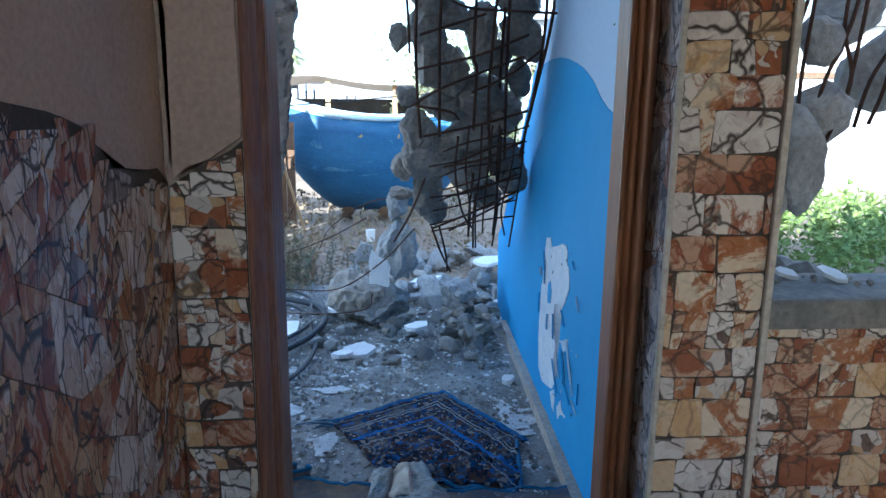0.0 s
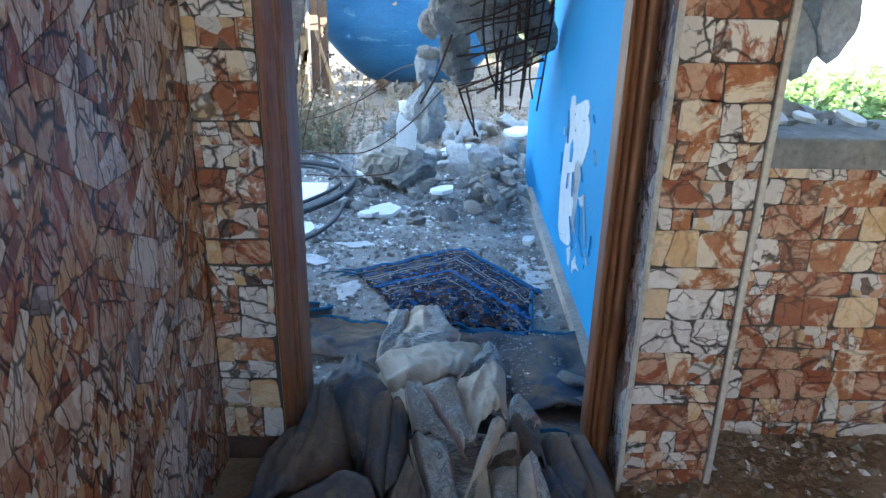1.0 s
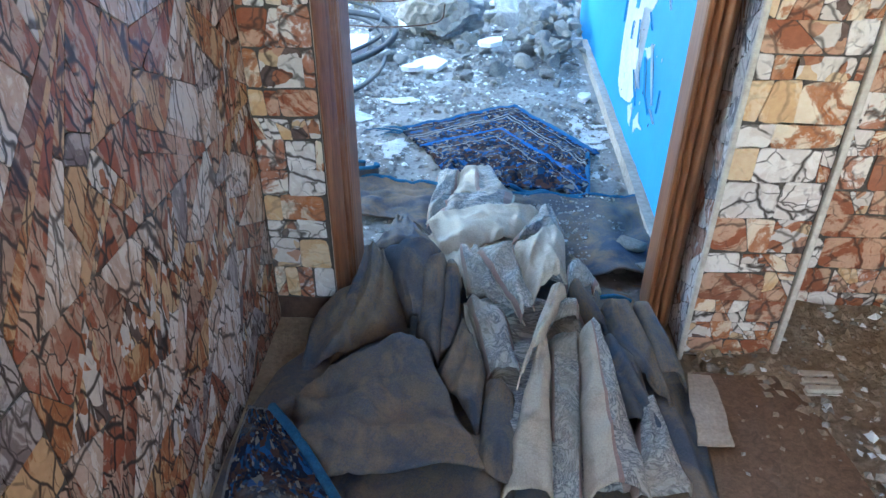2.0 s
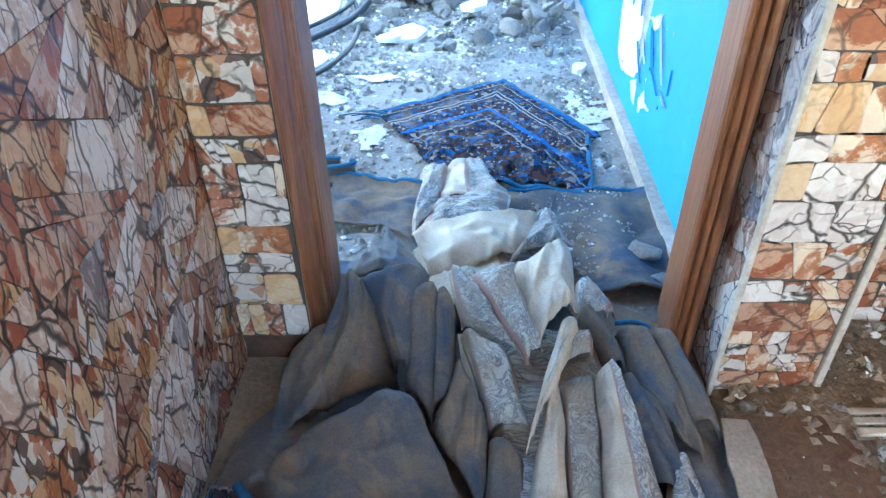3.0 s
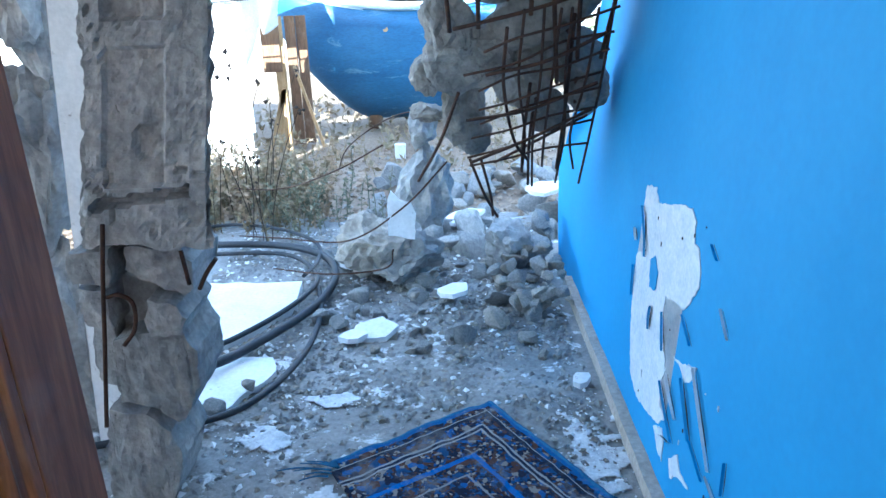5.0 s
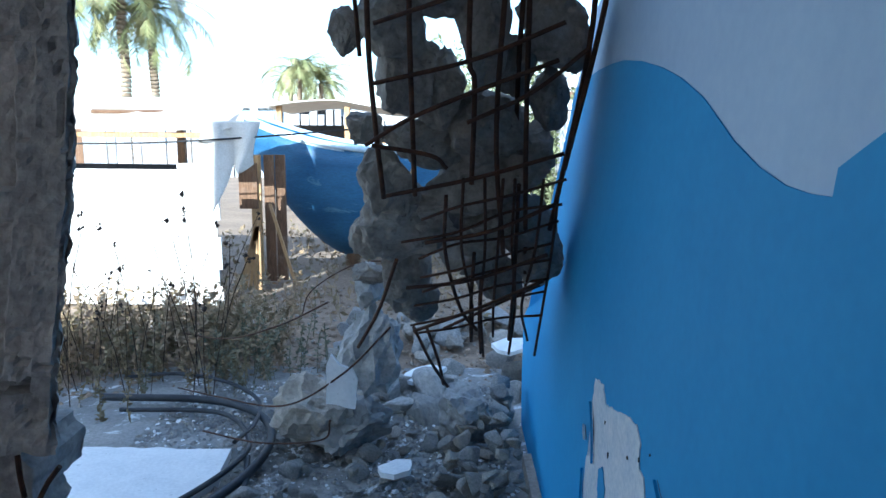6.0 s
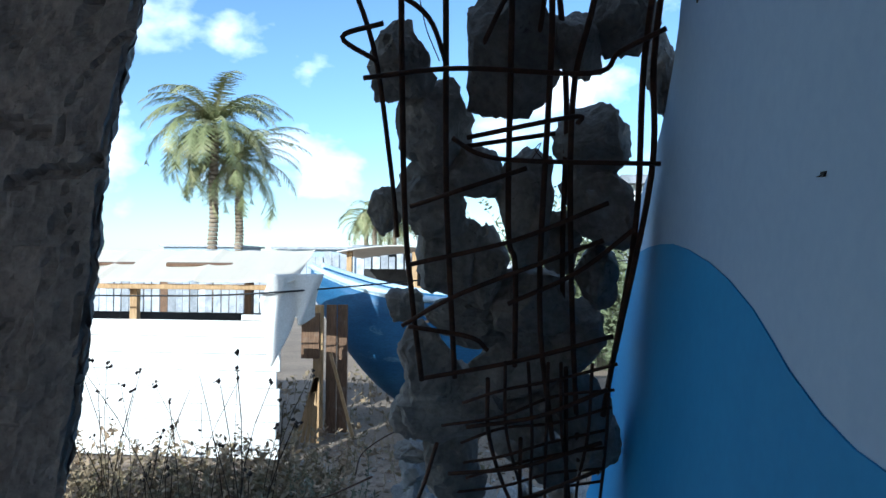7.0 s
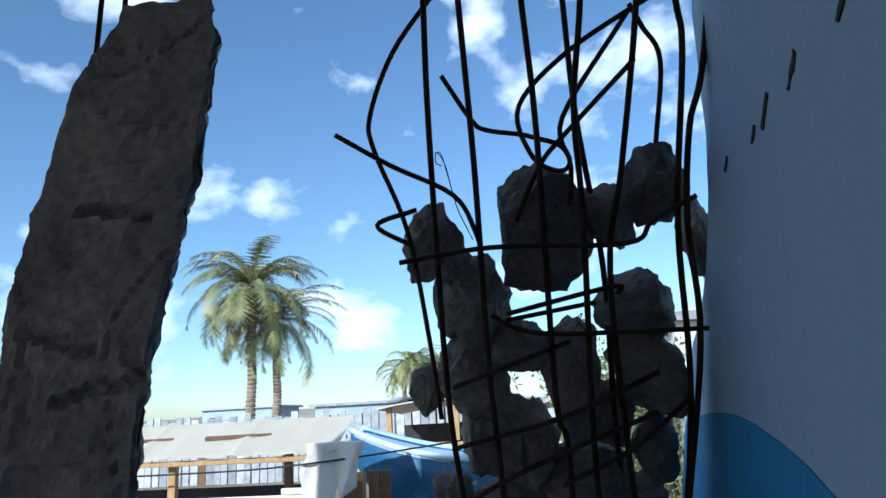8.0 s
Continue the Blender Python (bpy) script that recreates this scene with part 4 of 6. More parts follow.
for k, outline in enumerate(BLOCKS):
    y0 = 2.975 + 0.02 * math.sin(2.3 * k) + (0.03 if k > 4 else 0.0)
    bmk = polygon_slab(ragged(outline, 40 + k, 0.022, 0.006), 0.24 if k < 5 else 0.18, lambda a, b, d: Vector((a, y0 + d, b)))
    for v in bmk.verts:
        # broken arrises
        if v.co.y < y0 + 0.01:
            v.co.y += 0.006 + 0.006 * noise.noise(Vector((v.co.x * 25, 7 * k, v.co.z * 25)))
    bmesh.ops.subdivide_edges(bmk, edges=[e for e in bmk.edges if e.calc_length() > 0.05], cuts=2, use_grid_fill=False)
    bmesh.ops.triangulate(bmk, faces=bmk.faces[:])
    bmesh.ops.subdivide_edges(bmk, edges=[e for e in bmk.edges if e.calc_length() > 0.03], cuts=1, use_grid_fill=False)
    bmesh.ops.triangulate(bmk, faces=bmk.faces[:])
    bmesh.ops.subdivide_edges(bmk, edges=[e for e in bmk.edges if e.calc_length() > 0.016], cuts=1, use_grid_fill=False)
    c = sum((v.co for v in bmk.verts), Vector()) / len(bmk.verts)
    for v in bmk.verts:
        p = v.co * 1.0
        r = min(1.0, math.hypot(p.x - c.x, p.z - c.z) / 0.09)
        v.co.y += (0.012 * r * r if p.y < y0 + 0.03 else 0.0) + 0.007 * noise.noise(p * 20) + 0.004 * noise.noise(p * 55) - 0.008
        v.co.x += 0.006 * noise.noise(p * 31 + Vector((4, 0, 0)))
    part("broken_block", bmk, CONCRETE, column)
part("concrete_core", boxed((-0.96, 3.1, 0.3), (-0.78, 3.2, 0.86), 0.02), CONCRETE, column, "rough concrete behind the blocks")
for pts in ([(-0.868, 2.945, 0.93), (-0.9, 2.94, 0.75), (-0.927, 2.945, 0.604), (-0.98, 2.95, 0.32)], [(-0.9, 2.95, 0.725), (-0.86, 2.94, 0.735), (-0.83, 2.945, 0.705), (-0.842, 2.95, 0.63), (-0.88, 2.95, 0.58)], [(-0.69, 2.97, 0.845), (-0.682, 2.96, 0.8), (-0.68, 2.965, 0.75)], [(-0.66, 2.98, 0.73), (-0.63, 2.97, 0.78), (-0.6, 2.97, 0.82)], [(-0.68, 3.0, 2.4), (-0.665, 3.0, 2.6), (-0.65, 3.0, 3.12)], [(-0.6, 3.02, 2.5), (-0.6, 3.0, 2.75), (-0.58, 3.0, 3.12)]):
    bmb = bmesh.new()
    tube(bmb, smooth_path(pts), 0.006)
    part("rebar", bmb, RUST, column, "rusted reinforcing bar")
tagged(link_mesh("plaster_slab", polygon_slab(ragged([(-1.22, 0.0), (-0.95, 0.0), (-0.93, 1.5), (-0.8, 2.3), (-0.92, 2.3), (-1.05, 1.7), (-1.08, 1.47), (-1.156, 0.75)], 7, 0.09, 0.003), 0.05, lambda a, b, d: Vector((a, 3.3 + d, b))), WHITE), "white painted slab standing behind the column", "slab")


def boulder(name, at, size, seed, material=CONCRETE, label="grey broken concrete boulder on the rubble", cat="boulder", detail=3, cuts=8, lean=0.0):
    b = rock_bm(seed, *size, max(detail, 4) if size[0] > 0.1 else detail, cuts + 4, 0.22)
    for v in b.verts:
        v.co.rotate(Euler((0, lean, 0)))
        v.co += Vector(at)
    return tagged(link_mesh(name, b, material), label, cat)


boulder("boulder", (-1.34, 3.45, 0.35), (0.16, 0.16, 0.4), 61)
boulder("boulder", (-1.3, 3.5, 1.0), (0.13, 0.14, 0.35), 62)
boulder("boulder", (-1.24, 3.5, 1.6), (0.12, 0.14, 0.34), 63)

# ---- rubble on the passage floor ----
boulder("boulder", (-0.09, 4.62, 0.56), (0.15, 0.13, 0.27), 64, lean=0.25)
boulder("boulder", (-0.1, 4.62, 0.84), (0.08, 0.09, 0.12), 68)
boulder("boulder", (-0.37, 4.74, 0.19), (0.2, 0.17, 0.2), 65, SANDY)
boulder("boulder", (-0.22, 4.75, 0.14), (0.22, 0.2, 0.16), 66)
boulder("boulder", (0.36, 4.85, 0.15), (0.17, 0.16, 0.17), 67)
plate = [(-0.272, 0.36), (-0.262, 0.45), (-0.275, 0.5), (-0.255, 0.575), (-0.215, 0.53), (-0.16, 0.51), (-0.135, 0.46), (-0.145, 0.34)]
tagged(link_mesh("plaster_plate", polygon_slab(ragged(plate, 9, 0.03, 0.005), 0.02, lambda a, b, d: Vector((a, 4.43 + d + 0.15 * (b - 0.34), b))), WHITE), "white broken plaster plate leaning on a boulder", "plaster plate")


def flat_piece(x, y, z, r, seed, material=WHITE, label="flat white broken plaster piece on the floor", h=0.025):
    rn = random.Random(seed)
    n = 7
    pts = [(r * rn.uniform(0.55, 1.15) * math.cos(2 * math.pi * k / n), 0.75 * r * rn.uniform(0.7, 1.1) * math.sin(2 * math.pi * k / n)) for k in range(n)]
    tx, ty = rn.uniform(-0.25, 0.25), rn.uniform(-0.05, 0.35)
    return tagged(link_mesh("plaster_plate", polygon_slab(ragged(pts, seed, 0.03, 0.004), h, lambda a, b, d: Vector((x + a, y + b, z + a * tx + b * ty - d))), material), label, "plaster plate")


flat_piece(0.045, 4.37, 0.1, 0.095, 21)
flat_piece(-0.33, 4.07, 0.05, 0.1, 22)
flat_piece(-0.42, 4.02, 0.045, 0.07, 27)
flat_piece(0.68, 5.75, 0.22, 0.17, 23)
flat_piece(0.1, 5.6, 0.08, 0.17, 24)
flat_piece(0.52, 3.62, 0.035, 0.05, 25)
flat_piece(-0.5, 4.85, 0.1, 0.1, 26)
wslab = [(-1.6, 4.64), (-0.76, 4.63), (-0.74, 4.36), (-0.95, 4.0), (-1.12, 3.9), (-1.5, 4.0)]
tagged(link_mesh("plaster_slab", polygon_slab(ragged(wslab, 11, 0.06, 0.01), 0.05, lambda a, b, d: Vector((a, b, 0.05 - d))), WHITE), "white painted slab lying flat on the floor", "slab")
wslab2 = [(-1.3, 3.72), (-0.98, 3.86), (-0.74, 3.86), (-0.7, 3.74), (-0.84, 3.46), (-1.05, 3.4)]
tagged(link_mesh("plaster_slab", polygon_slab(ragged(wslab2, 12, 0.05, 0.012), 0.03, lambda a, b, d: Vector((a, b, 0.028 - d))), WHITE), "broken white slab lying under the hoses", "slab")

ROCKS = []
for k in range(10):
    rn = random.Random(300 + k)
    b = bmesh.new()
    sx, sy, sz = 1.0, rn.uniform(0.6, 0.95), rn.uniform(0.45, 0.8)
    for q in range(15):
        v = Vector((rn.uniform(-1, 1), rn.uniform(-1, 1), rn.uniform(-1, 1)))
        v /= max(abs(v.x), abs(v.y), abs(v.z)) ** 0.75
        v = v.normalized() * min(v.length, 1.15)
        b.verts.new((v.x * sx, v.y * sy, v.z * sz))
    hull = bmesh.ops.convex_hull(b, input=b.verts[:])
    bmesh.ops.delete(b, geom=[v for v in b.verts if not v.link_faces], context="VERTS")
    bmesh.ops.bevel(b, geom=b.edges[:], offset=0.05, segments=1, affect="EDGES", profile=0.5)
    me = bpy.data.meshes.new("rubble_stone")
    b.to_mesh(me)
    b.free()
    me.materials.append(CONCRETE if k % 3 else SANDY)
    ROCKS.append(me)


def rubble(x, y, z, r, rn):
    ob = new("rubble_stone", ROCKS[rn.randrange(len(ROCKS))])
    ob.matrix_basis = pose(x, y, z, rn.uniform(-25, 25), rn.uniform(-25, 25), rn.uniform(0, 360)) @ Matrix.Diagonal((r, r, r, 1))
    return tagged(ob, "grey broken concrete stone in the debris", "rubble stone", "debris stones")


for k, (x, y, r) in enumerate(((0.98, 1.96, 0.05), (1.08, 1.98, 0.04), (1.2, 1.95, 0.05), (0.9, 1.99, 0.03))):
    flat_piece(x, y, 1.032 + 0.004 * k, r, 90 + k, WHITE, "white plaster chip lying on the window sill", 0.012)
rn = random.Random(77)
for k in range(14):
    r = rn.uniform(0.006, 0.016)
    rubble(rn.uniform(0.85, 1.35), rn.uniform(1.88, 2.03), 1.017 + r * 0.5, r, rn)
rn = random.Random(31)
for k in range(46):
    # heap against the blue wall
    a = rn.random()
    x, y = 0.6 - 0.36 * a * a ** 0.3 + rn.uniform(-0.02, 0.02), rn.uniform(4.15, 5.05)
    r = rn.uniform(0.025, 0.075)
    rubble(min(x, 0.6 - r), y, max(0.0, 0.26 * (1 - abs(x - 0.6) / 0.38)) * (0.3 + 0.7 * (y - 4.1)) + r * 0.4, r, rn)
for k in range(170):
    x, y = rn.uniform(-0.62, 0.56), rn.triangular(3.75, 5.7, 4.6)
    r = rn.choice((0.014, 0.02, 0.026, 0.034, 0.045, 0.06)) * rn.uniform(0.8, 1.2)
    rubble(x, y, r * 0.45, r, rn)
for k in range(70):
    x, y = rn.uniform(-0.6, 1.0), rn.uniform(5.0, 7.2)
    r = rn.uniform(0.04, 0.14)
    rubble(x, y, r * 0.4 - 0.03, r * 1.2, rn)
for k in range(60):
    x, y = rn.uniform(-1.05, 0.52), rn.uniform(2.0, 3.7)
    r = rn.uniform(0.008, 0.018)
    rubble(x, y, r * 0.5, r, rn)
for x, y, z, r in ((0.5, 2.1, 0.05, 0.06), (0.53, 1.98, 0.04, 0.045), (0.44, 2.0, 0.03, 0.04), (0.49, 2.25, 0.02, 0.025), (-0.86, 3.45, 0.05, 0.05), (-0.78, 3.6, 0.05, 0.04), (-0.5, 4.15, 0.04, 0.05), (0.52, 2.45, 0.02, 0.02), (0.5, 2.7, 0.015, 0.018)):
    rubble(x, y, z, r, rn)


def gravel(name, count, place, sizes, materials, label, seed):
    """Loose grit as one mesh of small angular grains."""
    rs = np.random.RandomState(seed)
    octa = np.array([(1, 0, 0), (-1, 0, 0), (0, 1, 0), (0, -1, 0), (0, 0, 1), (0, 0, -1)], float)
    tri = np.array([(0, 2, 4), (2, 1, 4), (1, 3, 4), (3, 0, 4), (2, 0, 5), (1, 2, 5), (3, 1, 5), (0, 3, 5)])
    V, F = [], []
    for k in range(count):
        x, y, z = place(rs)
        r = sizes[0] + (sizes[1] - sizes[0]) * rs.rand() ** 2.3
        q = octa * (0.6 + 0.7 * rs.rand(6, 1)) * r * np.array([1, 0.6 + 0.5 * rs.rand(), 0.35 + 0.4 * rs.rand()])
        a = rs.rand() * 6.283
        c, s = math.cos(a), math.sin(a)
        q = np.stack([q[:, 0] * c - q[:, 1] * s + x, q[:, 0] * s + q[:, 1] * c + y, q[:, 2] + z + 0.25 * r], 1)
        F.append(tri + 6 * k)
        V.append(q)
    me = bpy.data.meshes.new(name)
    me.from_pydata(np.concatenate(V).tolist(), [], np.concatenate(F).tolist())
    for m in materials:
        me.materials.append(m)
    me.polygons.foreach_set("material_index", np.repeat(rs.choice(len(materials), count, p=[0.7, 0.2, 0.1][:len(materials)] if len(materials) == 3 else None), 8))
    return tagged(new(name, me), label, "gravel", kind="stuff")


def on_passage(rs):
    while True:
        x, y = rs.uniform(-1.3, 0.56), 1.9 + 3.7 * rs.rand()
        d = 0.25 + 0.75 * min(1, max(0, (y - 2.9) / 1.0))
        if y < 3.5 and -0.45 < x < 0.45 and y > 2.4:
            d = 0.3
        if rs.rand() < d * (0.55 + 0.9 * (noise.noise(Vector((x * 2.5, y * 2.5, 4))) + 0.35)):
            return x, y, 0.0


gravel("gravel", 20000, on_passage, (0.0025, 0.021), (CONCRETE, SANDY, WHITE), "grey grit and crumbs of concrete on the floor", 1)
gravel("gravel", 3500, lambda rs: (lambda x, y: (x, y, 0.02 + 0.045 * ((y - 0.55) / 1.25) ** 3 * min(1, (x - 0.56) / 0.34)))(rs.uniform(0.57, 2.0), rs.uniform(0.9, 1.78)), (0.003, 0.022), (DIRT, SANDY, WHITE), "brown dirt and small stones on the room floor", 2)
gravel("gravel", 5000, lambda rs: (rs.uniform(-2.6, 1.2), rs.uniform(5.0, 8.5), -0.05), (0.005, 0.035), (SAND, SANDY, SAND), "stones and crumbs scattered on the sand", 3)
bm = bmesh.new()
g = []
for i in range(41):
    row = []
    for j in range(21):
        x, y = 0.56 + 1.72 * i / 40, 0.55 + 1.25 * j / 20
        row.append(bm.verts.new((x, y, 0.012 + 0.045 * (j / 20) ** 3 * min(1, i / 8) + 0.02 * noise.noise(Vector((x * 7, y * 7, 2))) + 0.01 * noise.noise(Vector((x * 22, y * 22, 2))))))
    g.append(row)
for i in range(40):
    for j in range(20):
        bm.faces.new((g[i][j], g[i + 1][j], g[i + 1][j + 1], g[i][j + 1]))
tagged(link_mesh("dirt_bank", bm, DIRT, smooth=True), "bank of brown dirt against the tiled wall", "dirt", kind="stuff")
bracket = group_of("metal_bracket", (0.85, 1.48, 0))
tagged(bracket, "small cream metal bracket lying in the dirt", "bracket")
for k in range(3):
    part("rib", boxed((0.84, 1.44 + 0.028 * k, 0.035), (0.93, 1.46 + 0.028 * k, 0.05), 0.004), STRIP, bracket)
part("plate", boxed((0.84, 1.44, 0.024), (0.93, 1.516, 0.034), 0.002), STRIP, bracket)
mat_pts = [(0.56, 1.5), (0.78, 1.5), (0.83, 1.4), (0.86, 1.2), (0.9, 0.9), (0.5, 0.85)]
tagged(link_mesh("floor_mat", polygon_slab(ragged(mat_pts, 14, 0.05, 0.004), 0.012, lambda a, b, d: Vector((a, b, 0.036 - d))), BROWN), "dark red-brown mat lying in the dirt", "mat")
tan = [(0.537, 1.48), (0.597, 1.474), (0.598, 1.375), (0.589, 1.234), (0.504, 1.232)]
tagged(link_mesh("carpet_scrap", polygon_slab(ragged(tan, 15, 0.04, 0.005), 0.008, lambda a, b, d: Vector((a, b, 0.058 + 0.012 * noise.noise(Vector((a * 9, b * 9, 0))) - d))), TAN), "pale tan scrap of carpet lying beside the mat", "carpet")
boulder("rubble_stone", (0.72, 1.53, 0.03), (0.03, 0.02, 0.02), 71, SANDY, "small pale stone by the pier", "rubble stone", 2)
boulder("rubble_stone", (0.63, 1.54, 0.02), (0.022, 0.02, 0.016), 72, SANDY, "small pale stone by the pier", "rubble stone", 2)

# ---- hoses ----


def hose(points, r, label):
    b = bmesh.new()
    tube(b, smooth_path(points, 10), r, 10)
    return tagged(link_mesh("hose", b, HOSE), label, "hose", "hoses on the slab")


hose([(-3.2, 3.3, 0.05), (-2.3, 3.42, 0.06), (-1.6, 3.55, 0.07), (-1.03, 3.69, 0.07), (-0.8, 3.97, 0.06), (-0.62, 4.38, 0.05), (-0.6, 4.75, 0.05), (-0.75, 5.05, 0.05), (-1.1, 5.25, 0.04), (-1.7, 5.3, 0.03)], 0.021, "thick dark rubber hose coiled on the floor")
hose([(-3.2, 3.6, 0.05), (-2.3, 3.62, 0.06), (-1.6, 3.7, 0.085), (-1.07, 3.82, 0.085), (-0.87, 4.02, 0.08), (-0.7, 4.4, 0.07), (-0.7, 4.72, 0.05), (-0.95, 5.05, 0.05), (-1.5, 5.1, 0.04)], 0.0125, "thin dark rubber hose coiled on the floor")
hose([(-3.0, 3.05, 0.04), (-2.0, 3.08, 0.05), (-1.4, 3.18, 0.05), (-0.93, 3.34, 0.05), (-0.73, 3.5, 0.045), (-0.61, 3.85, 0.04), (-0.6, 4.25, 0.04), (-0.66, 4.55, 0.05)], 0.0135, "thin dark rubber hose coiled on the floor")
hose([(-1.7, 5.62, 0.03), (-1.4, 5.66, 0.04), (-1.05, 5.5, 0.05), (-0.78, 5.2, 0.06), (-0.72, 4.9, 0.06), (-0.76, 4.68, 0.06)], 0.011, "thin dark rubber hose coiled on the floor")
for k, pts in enumerate(([(-1.3, 5.4, 0.05), (-0.9, 4.9, 0.2), (-0.5, 4.6, 0.28), (-0.2, 4.42, 0.5), (0.02, 4.3, 0.75)], [(-1.5, 6.0, 0.2), (-1.0, 5.4, 0.35), (-0.6, 5.0, 0.55), (-0.3, 4.7, 0.75)], [(-0.9, 7.0, 0.05), (-0.7, 6.4, 0.4), (-0.3, 5.9, 0.7), (0.1, 5.4, 0.8)], [(-0.95, 4.8, 0.06), (-0.6, 4.55, 0.12), (-0.3, 4.46, 0.18), (-0.25, 4.4, 0.3)])):
    b = bmesh.new()
    tube(b, smooth_path(pts, 8), 0.0045, 6)
    tagged(link_mesh("loose_rebar", b, RUST), "thin rusted bar curving out of the rubble", "rebar", "loose bars")

# ---- textiles in the doorway ----


def ridge(x, y, p, q, h, w):
    """A fold from p to q, gentle on one side and leaning over on the other: its height and lean."""
    ax, ay = p
    bx, by = q
    dx, dy = bx - ax, by - ay
    L = math.hypot(dx, dy)
    s = ((x - ax) * dx + (y - ay) * dy) / (L * L)
    over = max(0.0, -s, s - 1) * L
    n = ((x - ax) * dy - (y - ay) * dx) / L + 0.012 * math.sin(s * 4 + ax * 20)
    d = n / w if n > 0 else -n / (w * 0.42)
    d = min(1.0, math.hypot(d, over / w))
    e = h * (0.5 + 0.5 * math.cos(math.pi * d)) ** 1.15
    return e, -dy / L * e, dx / L * e


def wrinkles(seed, count, x0, x1, y0, y1, size, tall, broad):
    """Small creases strewn over a stretch of cloth."""
    rn = random.Random(seed)
    out = []
    for _ in range(count):
        x, y, a, L = rn.uniform(x0, x1), rn.uniform(y0, y1), rn.gauss(1.4, 0.7), size * rn.uniform(0.6, 1.4)
        out.append(((x, y), (x + L * math.cos(a), y + L * math.sin(a)), tall * rn.uniform(0.4, 1.2), broad * rn.uniform(0.7, 1.3)))
    return out


def drape(x, y, folds, tall, broad, lean):
    h = lx = ly = 0.0
    for p, q, a, w in folds:
        e, ex, ey = ridge(x, y, p, q, a * tall, w * broad)
        h = max(h, e) + 0.2 * min(h, e)
        lx, ly = lx + ex * lean, ly + ey * lean
    return h, lx, ly


FOLDS = [((-0.30, 2.12), (-0.34, 1.86), 0.10, 0.13), ((-0.36, 1.9), (-0.36, 1.72), 0.17, 0.15), ((-0.36, 1.72), (-0.52, 1.3), 0.20, 0.2), ((-0.33, 1.9), (-0.14, 1.97), 0.13, 0.1),
         ((-0.14, 1.96), (-0.12, 1.68), 0.16, 0.09), ((-0.12, 1.68), (-0.09, 1.42), 0.14, 0.08), ((-0.17, 1.52), (-0.44, 1.36), 0.24, 0.16), ((-0.17, 1.52), (-0.1, 1.3), 0.2, 0.1),
         ((-0.45, 1.36), (-0.4, 0.7), 0.1, 0.25), ((-0.02, 1.5), (0.02, 1.0), 0.12, 0.12), ((0.46, 1.74), (0.5, 1.5), 0.13, 0.09), ((0.5, 1.5), (0.47, 1.0), 0.15, 0.11),
         ((0.36, 1.74), (0.37, 1.45), 0.11, 0.08), ((0.26, 1.8), (0.3, 1.6), 0.11, 0.07), ((-0.25, 1.3), (0.3, 1.1), 0.1, 0.2), ((-0.05, 1.2), (0.1, 0.6), 0.12, 0.15)]


def settle(P, rest_u, rest_v, steps, floor, hold, stiff, fall=0.0012, seed=0):
    """Let a sheet of points that has too much cloth for its place buckle into folds and lie down."""
    P0 = P.copy()
    nu, nv = P.shape[:2]
    pairs = []
    diag = math.hypot(rest_u, rest_v)
    for du, dv, rest, k, least in ((1, 0, rest_u, 1.0, False), (0, 1, rest_v, 1.0, False), (1, 1, diag, 0.5, False), (1, -1, diag, 0.5, False),
                                   (2, 0, 2 * rest_u * stiff, 0.5, True), (0, 2, 2 * rest_v * stiff, 0.5, True), (4, 0, 4 * rest_u * stiff ** 2.4, 0.25, True), (0, 4, 4 * rest_v * stiff ** 2.4, 0.25, True)):
        if dv >= 0:
            A = (slice(0, nu - du), slice(0, nv - dv))
            B = (slice(du, nu), slice(dv, nv))
        else:
            A = (slice(0, nu - du), slice(-dv, nv))
            B = (slice(du, nu), slice(0, nv + dv))
        pairs.append((A, B, rest, k, least))
    for it in range(steps):
        D = np.zeros_like(P)
        C = np.zeros(P.shape[:2])
        for A, B, rest, k, least in pairs:
            d = P[B] - P[A]
            L = np.linalg.norm(d, axis=2) + 1e-9
            e = L - rest
            if least:
                e = np.minimum(e, 0)
            c = d * (0.5 * k * e / L)[..., None]
            D[A] += c
            D[B] -= c
            C[A] += k
            C[B] += k
        P = P + D / np.maximum(C, 1)[..., None] * 2.2
        P[..., 2] -= fall
        off = P[..., :2] - P0[..., :2]
        n = np.linalg.norm(off, axis=2) + 1e-9
        P[..., :2] = P0[..., :2] + off * np.minimum(1, hold / n)[..., None]
        P[..., 2] = np.maximum(P[..., 2], floor(P))
    return P


def mesh_grid(name, P, material, uv, keep=None, thick=0.006, level=1, parent=None):
    nu, nv = P.shape[:2]
    ob = sheet(name, lambda u, v: Vector(P[int(round(u * (nu - 1))), int(round(v * (nv - 1)))]), nu - 1, nv - 1, material, parent, uv=uv, keep=keep, thick=thick)
    if level:
        sub = ob.modifiers.new("soft", "SUBSURF")
        sub.levels = sub.render_levels = level
    return ob


def side_limits(y):
    if y < 1.45:
        return -0.6 + 0.2 * max(0, y - 1.2), 0.56
    if y < 1.68:
        s = (y - 1.45) / 0.23
        return -0.55 + 0.19 * s, 0.535 - 0.07 * s
    if y < 1.88:
        return -0.36, 0.465
    s = min(1, (y - 1.88) / 0.25)
    return -0.40 - 0.02 * s, 0.40 - 0.28 * s


